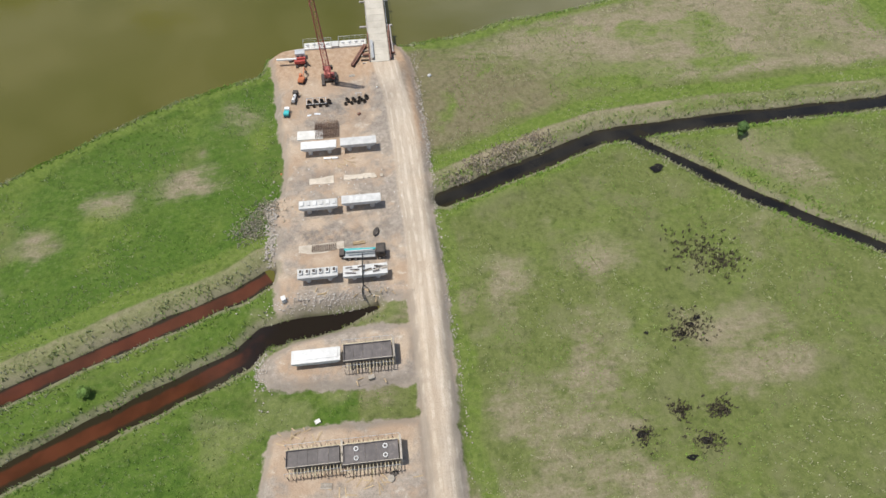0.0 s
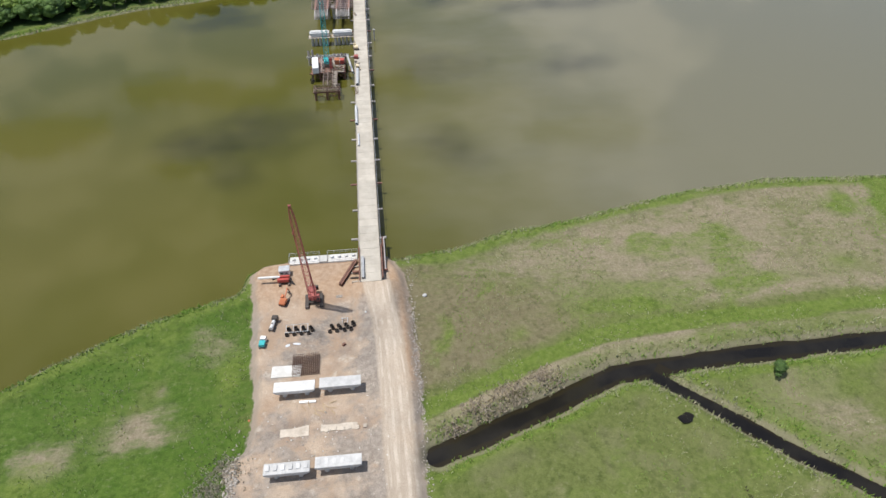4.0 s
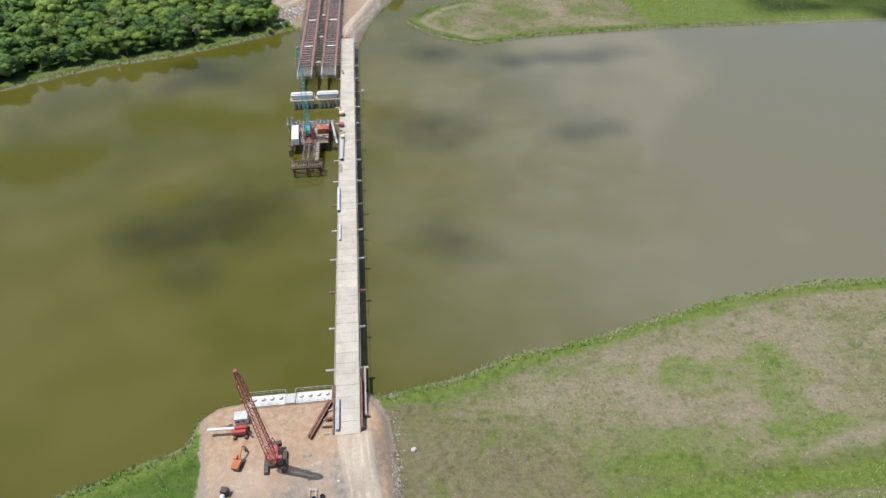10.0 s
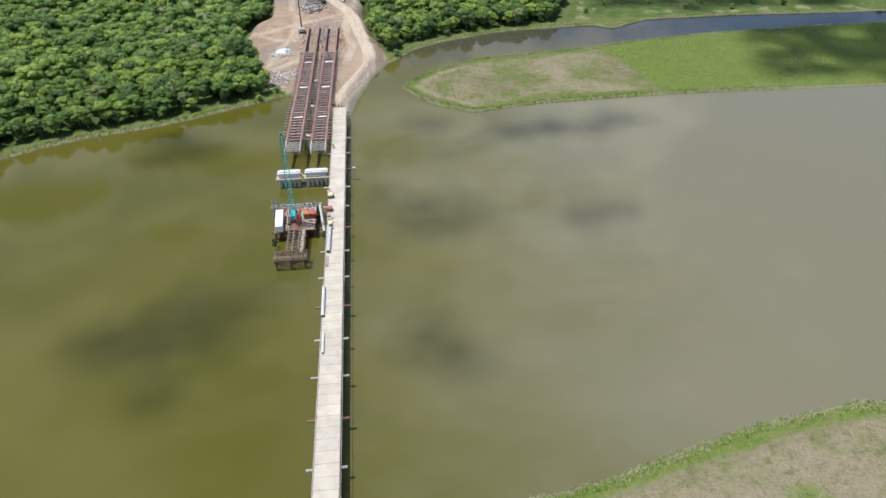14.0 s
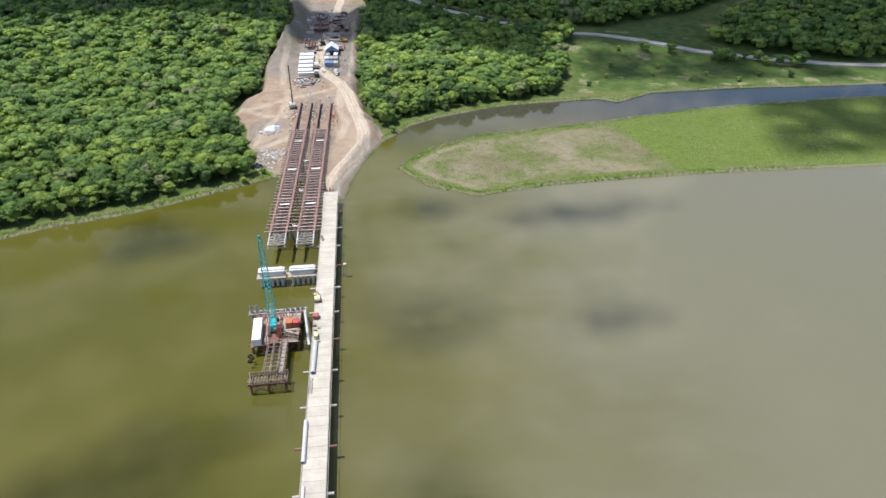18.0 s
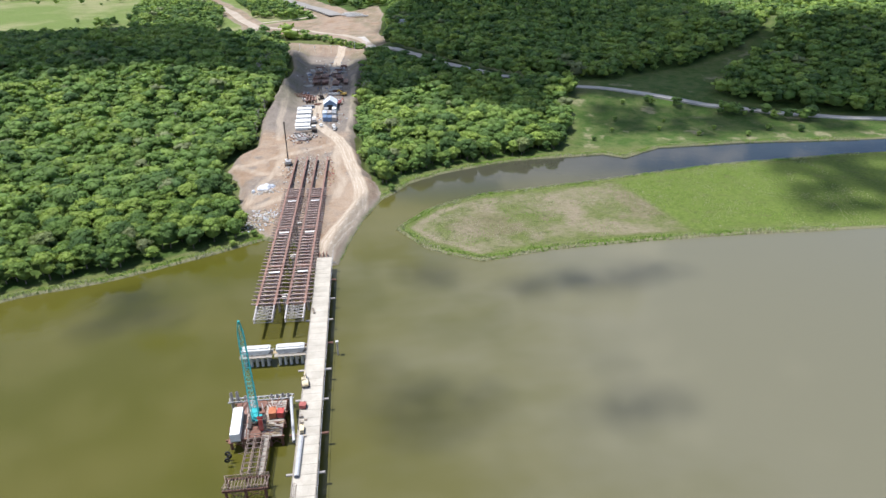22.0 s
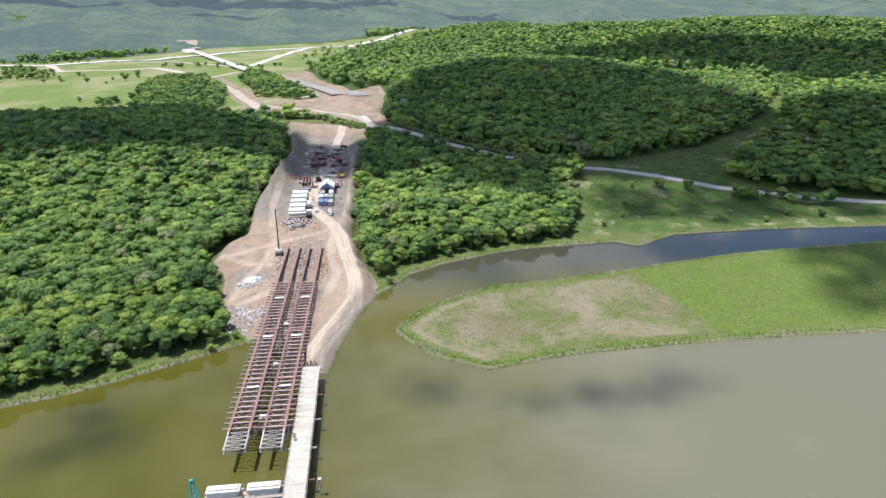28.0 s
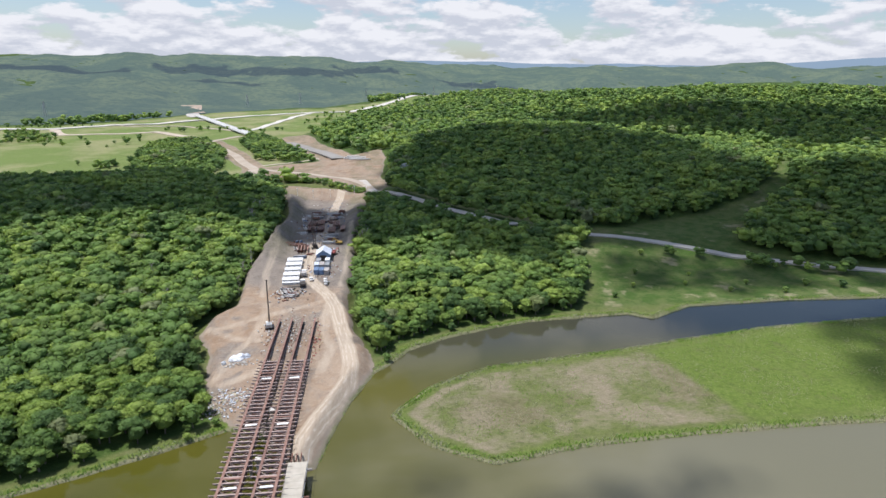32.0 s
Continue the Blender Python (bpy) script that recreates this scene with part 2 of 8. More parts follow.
def rod(a, b, r, r2=None, n=8):
    return put_rod(bmesh.new(), a, b, r, r2, n)


def put_tube(bm, a, b, r, wall=0.02, n=14):
    """An open pipe with a real wall."""
    a, b = Vector(a), Vector(b)
    q = (b - a).to_track_quat("Z", "Y").to_matrix()
    rings = []
    for base, rad in ((a, r), (b, r), (b, r - wall), (a, r - wall)):
        rings.append([bm.verts.new(base + q @ Vector((rad * math.cos(i * math.tau / n), rad * math.sin(i * math.tau / n), 0))) for i in range(n)])
    for k in range(4):
        p, s = rings[k], rings[(k + 1) % 4]
        for i in range(n):
            bm.faces.new((p[i], p[(i + 1) % n], s[(i + 1) % n], s[i]))
    return bm


def tube(a, b, r, wall=0.02, n=14):
    return put_tube(bmesh.new(), a, b, r, wall, n)


def put_ibeam(bm, a, b, h, w, tf=0.04, tw=0.03):
    """An I-section with its web upright between two points."""
    a, b = Vector(a), Vector(b)
    d = (b - a).normalized()
    side = d.cross(Vector((0, 0, 1))).normalized()
    upv = side.cross(d)
    prof = [(-w / 2, -h / 2), (w / 2, -h / 2), (w / 2, -h / 2 + tf), (tw / 2, -h / 2 + tf), (tw / 2, h / 2 - tf), (w / 2, h / 2 - tf),
            (w / 2, h / 2), (-w / 2, h / 2), (-w / 2, h / 2 - tf), (-tw / 2, h / 2 - tf), (-tw / 2, -h / 2 + tf), (-w / 2, -h / 2 + tf)]
    ends = [[bm.verts.new(p + side * u + upv * v) for u, v in prof] for p in (a, b)]
    k = len(prof)
    for i in range(k):
        bm.faces.new((ends[0][i], ends[0][(i + 1) % k], ends[1][(i + 1) % k], ends[1][i]))
    for e, order in ((ends[0], 1), (ends[1], -1)):
        for quad in ((0, 1, 2, 11), (2, 3, 10, 11), (3, 4, 9, 10), (4, 5, 8, 9), (5, 6, 7, 8)):
            bm.faces.new([e[i] for i in quad[::order]])
    return bm


def put_path(bm, pts, r, n=5):
    """One bent bar through the points."""
    pts = [Vector(p) for p in pts]
    rings = []
    for i, p in enumerate(pts):
        d = (pts[min(i + 1, len(pts) - 1)] - pts[max(i - 1, 0)]).normalized()
        u = d.cross(Vector((0.31, 0.87, 0.38))).normalized()
        v = d.cross(u)
        rings.append([bm.verts.new(p + (u * math.cos(k * math.tau / n) + v * math.sin(k * math.tau / n)) * r) for k in range(n)])
    for a, b in zip(rings[:-1], rings[1:]):
        for k in range(n):
            bm.faces.new((a[k], a[(k + 1) % n], b[(k + 1) % n], b[k]))
    return bm


def ibeam(a, b, h, w, tf=0.04, tw=0.03):
    return put_ibeam(bmesh.new(), a, b, h, w, tf, tw)


def prism(poly, z0, z1, bm=None):
    """An upright prism over a flat outline."""
    bm = bm or bmesh.new()
    lo, hi = [bm.verts.new((x, y, z0)) for x, y in poly], [bm.verts.new((x, y, z1)) for x, y in poly]
    k = len(poly)
    for i in range(k):
        bm.faces.new((lo[i], lo[(i + 1) % k], hi[(i + 1) % k], hi[i]))
    bm.faces.new(hi)
    bm.faces.new(lo[::-1])
    bmesh.ops.recalc_face_normals(bm, faces=bm.faces)
    return bm


def array_mesh(name, verts, faces, material, smooth=False):
    """A mesh from numpy arrays; faces all with the same count of corners."""
    me = bpy.data.meshes.new(name)
    k = faces.shape[1]
    me.vertices.add(len(verts))
    me.vertices.foreach_set("co", np.ascontiguousarray(verts, np.float32).ravel())
    me.loops.add(faces.size)
    me.loops.foreach_set("vertex_index", np.ascontiguousarray(faces, np.int32).ravel())
    me.polygons.add(len(faces))
    me.polygons.foreach_set("loop_start", np.arange(0, faces.size, k, dtype=np.int32))
    if smooth:
        me.polygons.foreach_set("use_smooth", np.ones(len(faces), bool))
    me.update(calc_edges=True)
    me.materials.append(material)
    return me


# ---- the lie of the land ----
def line_dist(x, y, line):
    d = np.full(x.shape, 1e9)
    for (ax, ay), (bx, by) in zip(line[:-1], line[1:]):
        vx, vy = bx - ax, by - ay
        s = np.clip(((x - ax) * vx + (y - ay) * vy) / (vx * vx + vy * vy), 0, 1)
        d = np.minimum(d, np.hypot(x - ax - s * vx, y - ay - s * vy))
    return d


def within(x, y, poly):
    c = np.zeros(x.shape, bool)
    for (ax, ay), (bx, by) in zip(poly, poly[1:] + poly[:1]):
        if ay != by:
            c ^= ((ay > y) != (by > y)) & (x < (bx - ax) * (y - ay) / (by - ay) + ax)
    return c


def depth_in(x, y, poly):
    """Metres inside an outline; outside it is negative."""
    d = line_dist(x, y, poly + poly[:1])
    return np.where(within(x, y, poly), d, -d)


def hash2(ix, iy, seed):
    h = np.sin(ix * 127.1 + iy * 311.7 + seed * 74.7) * 43758.5453
    return h - np.floor(h)


def fbm(x, y, size, seed=0, octaves=3):
    out, amp, tot = np.zeros(np.shape(x)), 1.0, 0.0
    for o in range(octaves):
        u, v = np.asarray(x) / size * 2 ** o, np.asarray(y) / size * 2 ** o
        iu, iv = np.floor(u), np.floor(v)
        fu, fv = u - iu, v - iv
        fu, fv = fu * fu * (3 - 2 * fu), fv * fv * (3 - 2 * fv)
        a = hash2(iu, iv, seed + o) * (1 - fu) + hash2(iu + 1, iv, seed + o) * fu
        b = hash2(iu, iv + 1, seed + o) * (1 - fu) + hash2(iu + 1, iv + 1, seed + o) * fu
        out, tot, amp = out + amp * (a * (1 - fv) + b * fv), tot + amp, amp * 0.5
    return out / tot * 2 - 1


def smooth(v, lo, hi):
    s = np.clip((v - lo) / (hi - lo), 0, 1)
    return s * s * (3 - 2 * s)


SHORE_SOUTH = [(-1500, -330), (-150, -62), (-89, -28), (-69, -14.5), (-52, -4), (-30, 4), (-28.5, 10), (-25, 12.6), (-18, 13.4), (0, 13.4), (7.3, 12.2),
               (24.8, 14.6), (40, 20.3), (59, 23), (77, 28), (94, 32), (122, 36.2), (145, 34.2), (170, 33), (260, 44), (1500, 60)]
SHORE_NORTH = [(1500, 300), (500, 326), (307, 323), (236, 326), (183, 323), (172, 317), (158, 309), (148, 316), (97, 311.5), (82, 307), (57, 297),
               (40, 286), (31, 273.5), (25, 266.5), (16.8, 246), (11, 226), (7, 207), (-1, 204), (-4, 216), (-12, 226), (-22.8, 231), (-40, 221),
               (-61, 210), (-77, 203), (-95, 198), (-112, 190.5), (-127, 181), (-200, 140), (-400, 60), (-1500, -60)]
LAKE = SHORE_SOUTH + SHORE_NORTH
ISLAND = [(29.4, 234.5), (45.5, 254), (69, 267), (122, 276), (200, 292.5), (287, 300), (600, 312), (600, 205), (212, 211.5), (175, 212.5), (131, 211.7),
          (101, 210.2), (88, 208.6), (60, 203), (41.5, 214.5)]
CREEK_EAST = [(13.6, -45.2), (25.4, -41), (40, -35.6), (54.5, -30), (65, -29.3), (83, -28), (105, -27.6), (132, -26.9), (300, -20)]
CREEK_FORK = [(62, -31), (71.2, -40), (84.2, -53), (96, -62.8), (107, -71.3), (160, -105)]
CREEK_WEST = [(-25.5, -62), (-32, -66), (-45, -71), (-60, -77), (-74, -83), (-160, -118)]
CREEK_SOUTH = [(-3.5, -71.8), (-11, -74.4), (-19, -75), (-25.7, -76.2), (-30, -80.3), (-43, -86.2), (-57, -92.3), (-70, -98.2), (-160, -140)]
PAD = [(-28, 9), (-25, 12.2), (-18, 13.2), (7, 13), (10.6, 6), (11.6, -10), (12.2, -28), (10.9, -54), (11.2, -69), (10.4, -87), (9.6, -105), (8.4, -130),
       (6, -220), (0, -220), (2.5, -130), (2.6, -97), (2.6, -72), (-6, -71.2), (-13, -72.2), (-23.5, -72.6), (-25, -63), (-24, -52), (-27.6, -44.5),
       (-23.6, -41), (-22.9, -30), (-25, -18), (-26.2, -3)]
PAD_MID = [(4, -77.2), (-9, -76.6), (-20, -78.4), (-26, -81.6), (-27, -85), (-24.6, -88.4), (-11.6, -89.6), (4, -90)]
PAD_END = [(4, -96.4), (-15.8, -95.6), (-24.2, -96.6), (-25.6, -105), (-25, -112.6), (-12, -113.4), (4, -112)]
SITE = [(-2, 203.8), (6.4, 206), (10.6, 226), (16.4, 246), (24.4, 266.5), (23, 279), (18, 299), (14.5, 331), (13, 365), (14, 380), (16, 431), (17, 478), (22, 525), (33, 538), (38, 556),
        (20, 590), (-22, 608), (-64, 616), (-112, 628), (-112, 602), (-74, 586), (-46, 562), (-37, 530), (-33, 505), (-33, 475), (-35, 428), (-38.5, 392), (-40, 363), (-40, 336), (-48, 323), (-50.5, 304), (-42, 284), (-37, 262), (-30.5, 246),
        (-23, 233), (-12, 228), (-5, 217)]
EARTH_YARD = [(-6, 768), (41, 806), (46, 740), (38, 670), (44, 600), (34, 566), (16, 592), (-27, 640), (-78, 652), (-92, 709), (-61, 750)]
EARTH_HAUL = [(-100, 598), (-84, 600), (-80, 668), (-78, 712), (-104, 800), (-122, 850), (-160, 950), (-186, 1012), (-212, 1002), (-190, 930), (-150, 830), (-132, 785), (-101, 709),
              (-100, 668), (-116, 628), (-150, 652), (-158, 636)]
EARTH_ROAD = [(-105, 1075), (-66, 1092), (-24, 890), (-6, 838), (12, 766), (-22, 745), (-62, 880), (-96, 962)]
EARTHWORKS = (EARTH_YARD, EARTH_HAUL, EARTH_ROAD)
WOOD_WEST = [(-27, 236), (-33, 246), (-39, 262), (-44, 284), (-53, 304), (-50, 325), (-42, 338), (-42, 363), (-40.5, 392), (-37, 428), (-35, 475), (-35, 505), (-39, 530), (-50, 590), (-130, 632), (-300, 650),
             (-800, 600), (-800, -10), (-400, 68), (-200, 144), (-127, 184.5), (-95, 200.5), (-61, 212.5), (-40, 224)]
WOOD_EAST = [(29, 276), (40, 289), (57, 300), (85, 310.5), (97, 315), (125, 322), (136, 340), (143, 360), (152, 405), (168, 424), (150, 447), (118, 470), (80, 522), (42, 572),
             (30, 586), (22, 482), (18, 431), (16, 382), (15, 365), (16.5, 333), (20, 302), (25, 281)]
WOOD_HILL = [(42, 612), (90, 552), (132, 492), (160, 462), (196, 449), (229, 468), (279, 481), (331, 508), (372, 545), (440, 640), (540, 760), (500, 960), (300, 1010), (110, 960), (56, 800), (48, 690)]
WOOD_FAR_EAST = [(256, 408), (309, 469), (359, 506), (400, 560), (540, 612), (950, 560), (950, 354), (420, 354), (330, 368), (285, 386)]
ROAD_EAST = [(20, 640), (32, 575), (43, 539), (63, 515), (79, 488), (99, 467), (116, 446), (140, 444), (185, 429), (222, 407), (246, 391), (291, 373), (328, 361), (420, 345), (700, 340)]
HAUL = [(2, 206), (3, 216), (6.5, 228), (11.5, 241), (15.5, 254), (16, 266), (15, 277), (11.5, 300), (8, 324), (4, 338), (-2, 350), (-7.5, 362), (-9.5, 387), (-8.5, 416), (-4, 455), (-1, 486), (0, 530), (4, 580)]
BYWAYS = [[(10, 352), (12, 379), (13.5, 431), (13, 470)], [(-50, 304), (-38, 308), (-26, 316), (-14, 322), (0, 330)], [(-46, 308), (-34, 298), (-22, 292)], [(-34, 262), (-30, 284), (-24, 300), (-24, 330)],
          [(-30, 258), (-20, 262), (-16, 270)], [(-27, 340), (-30, 372), (-29, 410), (-36, 470)], [(5, 262), (8, 280), (4, 300), (4, 326)]]


def hill(x, y, cx, cy, sx, sy, h, turn=0.0):
    c, s = math.cos(radians(turn)), math.sin(radians(turn))
    u, v = (x - cx) * c + (y - cy) * s, -(x - cx) * s + (y - cy) * c
    return h * np.exp(-(u / sx) ** 2 - (v / sy) ** 2)


def land_sign(x, y):
    """About how many metres from the water's edge, positive on land."""
    s = np.maximum(-depth_in(x, y, LAKE), depth_in(x, y, ISLAND))
    for line, half in ((CREEK_EAST, 2.4), (CREEK_FORK, 1.6), (CREEK_WEST, 1.9), (CREEK_SOUTH, 2.6 - 1.7 * (1 - smooth(-x, 3, 20)))):
        s = np.minimum(s, line_dist(x, y, line) - half)
    return s + 0.5 * fbm(x, y, 5.0, 3, 2)


def height(x, y):
    x, y = np.asarray(x, float), np.asarray(y, float)
    s = land_sign(x, y)
    inland = smooth(y, 225, 640) * smooth(-depth_in(x, y, LAKE), 2, 120)
    rise = 13.0 * inland + 2.0 * smooth(y, 640, 1000)
    rise = rise + inland * (hill(x, y, -150, 490, 105, 125, 15) + hill(x, y, -330, 450, 150, 140, 9) + hill(x, y, 95, 445, 60, 70, 4)
                            + hill(x, y, 235, 830, 180, 170, 30, -10) + hill(x, y, 240, 402, 105, 38, 8.5, -14) + hill(x, y, 400, 560, 120, 90, 16) + hill(x, y, 560, 500, 160, 110, 24)
                            + hill(x, y, 800, 1330, 420, 240, 58, 15) + hill(x, y, 1400, 2000, 900, 380, 72, -8) + hill(x, y, 430, 1560, 260, 210, 34) + hill(x, y, 300, 2000, 330, 200, 22) + hill(x, y, 1250, 1250, 260, 240, 40)
                            + 11 * fbm(x, y, 210, 19, 2) * smooth(x + 0.25 * y, 300, 620) * smooth(y, 900, 1150)
                            + hill(x, y, -170, 800, 60, 60, 5))
    bank = line_dist(x, y, ROAD_EAST[1:7])
    rise = rise + inland * 9.0 * (1 - smooth(bank, 4, 34)) * smooth(x, 30, 50)
    # the far ranges
    r = np.hypot(x, y)
    az = np.degrees(np.arctan2(x, y))
    foot = np.interp(az, [-60, -40, -26, -22, -17, -13, -9, -3, 4, 14, 26, 60], [1330, 1380, 1440, 1430, 1510, 1670, 1800, 1860, 2020, 2350, 2650, 3000])
    crest = 0.80 + 0.16 * fbm(az, r * 0.002, 7.0, 11, 4) + 0.08 * fbm(az, az * 0, 2.6, 5, 3)
    west = 1 - smooth(az, 2, 15)
    rise = rise + smooth(r, foot, 4300) * (232 * west + 168 * (1 - west)) * crest * smooth(y, 300, 1200)
    spur = np.abs(fbm(x, y, 760, 8, 4))
    rise = rise + smooth(r, foot + 60, foot + 900) * (1 - 0.6 * smooth(r, 3000, 4300)) * (95 * spur - 14 + 16 * fbm(x, y, 230, 18, 3)) * smooth(y, 300, 1200)
    rise = rise + inland * 3.0 * fbm(x, y, 90, 2, 3)
    z = 0.75 + 0.12 * fbm(x, y, 9, 1, 3) + 0.25 * smooth(s, 2, 14) * fbm(x, y, 34, 6, 2) + rise
    # ditches' spoil banks
    z = z + 0.9 * smooth(s, 0.6, 2.6) * (1 - smooth(s, 4.0, 8.0)) * (y < 30)
    # made ground
    rough = 0.10 * fbm(x, y, 4, 4, 3)
    for poly, top in ((PAD, 3.0), (PAD_MID, 2.7), (PAD_END, 2.7)):
        din = depth_in(x, y, poly) + 0.5 * fbm(x, y, 4.5, 9, 2)
        z = np.where(din > -1.5, np.maximum(z, np.minimum(top, 0.9 + 0.95 * din) + rough), z)
    # pits round the piers and the ramp up to the trestle
    on_pad = smooth(depth_in(x, y, PAD), 1.0, 3.0)
    for py, hy, depth in ((-29.4, 3.4, 0.55), (-38.2, 2.0, 0.5), (-47.4, 3.2, 0.65), (-56.0, 3.4, 0.75), (-65.8, 3.0, 0.65)):
        z = z - depth * on_pad * (1 - smooth(np.abs(y - py) + 0.6 * fbm(x, y, 5, 91, 2), hy - 1.2, hy)) * (1 - smooth(x + fbm(x, y, 6, 92, 2), 0.5, 3.0))
    ramp = 1.9 * smooth(y, -24, -0.8) * (1 - smooth(y, 0.2, 2.2)) * smooth(x + 0.5 * fbm(x, y, 6, 93, 2), -3.2, -0.6) * (1 - smooth(x, 6.2, 9.5))
    z = z + np.where((y > -26) & (y < 3), ramp, 0)
    zsite = np.interp(y, [195, 206, 214, 250, 310, 350, 380, 480, 560, 640], [4.9, 4.7, 4.3, 4.3, 6.0, 8.0, 10.0, 12.6, 12.8, 14.5])
    zsite = zsite + 9.0 * smooth(-x, 20, 36) * smooth(y, 360, 425) * (1 - smooth(y, 530, 580)) + 5.0 * smooth(x, 7, 19) * smooth(y, 385, 450) * (1 - smooth(y, 505, 545)) + 5.0 * np.exp(-((y - np.interp(x, [-90, -36, 1, 36], [596, 588, 572, 540])) / 9.0) ** 2) * (1 + 0.25 * fbm(x, y, 14, 65, 2))
    zsite = zsite - 1.8 * smooth(-x, 18, 34) * (1 - smooth(y, 285, 330))
    gully = smooth(-x, 24, 34) * smooth(y, 330, 400) + smooth(-x, 20, 30) * (1 - smooth(y, 290, 330)) * 0.6
    zsite = zsite + gully * 1.3 * np.abs(fbm(x * 0.35, y, 9, 66, 3)) + 0.5 * fbm(x, y, 16, 67, 3) * smooth(y, 215, 240) * smooth(line_dist(x, y, HAUL), 3, 8) + 0.45 * (1 - smooth(line_dist(x, y, HAUL), 3.2, 5.5))
    din = depth_in(x, y, SITE) + 0.8 * fbm(x, y, 7, 12, 2) + 3.4 * smooth(y, 238, 275) * fbm(x, y, 22, 68, 3)
    low = np.minimum(zsite, 0.6 + 0.85 * np.maximum(din, 0)) + rough
    keep = smooth(din, -3.0, 3.5)
    z = np.where(y > 190, z * (1 - keep) + np.where(y < 290, np.maximum(low, np.minimum(z, low)), zsite + rough) * keep, z)
    shore = smooth(s, -2.2, 1.2)
    base = -1.6 + (z + 1.6) * shore
    made = np.maximum.reduce([depth_in(x, y, p) for p in (PAD, PAD_MID, PAD_END)])
    made = np.maximum(made, np.where(y > 190, din, -9))
    return np.where(made > -0.5, np.maximum(base, z * (made > 0.3) + base * (made <= 0.3)), base)


def axis(lo, hi, step, ends, grow):
    mid = list(np.arange(lo, hi + step, step))
    a, d = [], step
    v = lo
    while v > ends[0]:
        d *= grow
        v -= d
        a.append(v)
    b, d = [], step
    v = mid[-1]
    while v < ends[1]:
        d *= grow
        v += d
        b.append(v)
    return np.array(a[::-1] + mid + b)


def spaced(stops):
    """Grid lines from stop to stop, each stretch with a step of its own."""
    return np.concatenate([np.arange(a, b, st) for a, b, st in stops])


gx = axis(0, 0, 1.4, (-4300, 4480), 1.045)
gx = np.concatenate([gx[gx < 0] - 100, spaced(((-100, -34, 1.4), (-34, 16, 0.85), (16, 215, 1.4))), gx[gx > 0] + 215])
gy = axis(0, 0, 1.25, (-1372, 4560), 1.022)
gy = np.concatenate([gy[gy < 0] - 128, spaced(((-128, 38, 0.95), (38, 180, 3.5), (180, 330, 1.3))), gy[gy > 0] + 330])
GX, GY = np.meshgrid(gx, gy)
GZ = height(GX, GY)
nx, ny = len(gx), len(gy)
idx = np.arange(nx * ny).reshape(ny, nx)
quads = np.stack([idx[:-1, :-1], idx[:-1, 1:], idx[1:, 1:], idx[1:, :-1]], -1).reshape(-1, 4)

# what covers the ground, as masks
S = land_sign(GX, GY)
pad_in = np.maximum.reduce([depth_in(GX, GY, p) for p in (PAD, PAD_MID, PAD_END)]) 
site_in = np.maximum(depth_in(GX, GY, SITE), np.maximum.reduce([depth_in(GX, GY, p) for p in EARTHWORKS])) + 0.8 * fbm(GX, GY, 9, 12, 2) + 3.4 * smooth(GY, 238, 275) * fbm(GX, GY, 22, 68, 3)
woods = np.maximum.reduce([smooth(depth_in(GX, GY, p), -3, 3) for p in (WOOD_WEST, WOOD_EAST, WOOD_HILL, WOOD_FAR_EAST)])
far_r = np.hypot(GX, GY)
PLAIN = [(-62, 660), (-130, 645), (-900, 660), (-1300, 1180), (-640, 1292), (-544, 1300), (-458, 1425), (-393, 1605), (-335, 1765), (-122, 1836), (117, 1975), (330, 2230), (520, 2420),
         (330, 2030), (110, 1740), (-10, 1480), (-40, 1300), (-70, 1110), (-84, 1000)]
VALLEY = [(128, 322), (140, 345), (155, 405), (185, 426), (194, 446), (233, 466), (283, 478), (332, 500), (372, 540), (430, 610), (560, 740), (600, 700), (440, 590), (400, 545), (362, 501), (344, 484), (285, 443), (256, 406), (285, 382), (330, 364), (900, 350), (900, 318), (300, 322)]
plain = smooth(np.maximum(depth_in(GX, GY, PLAIN), depth_in(GX, GY, VALLEY)) + 6 * fbm(GX, GY, 40, 21, 3), -6, 6)
woods = np.maximum(woods, smooth(GY, 640, 700) * (1 - plain)) * (1 - smooth(site_in, -2, 1)) * smooth(S, 5.0, 8.0)
island_in = depth_in(GX, GY, ISLAND)
ISLE_LINE = GX - (152.2 - 0.21 * (GY - 212))      # metres east of the line between the dry reed and the mown green
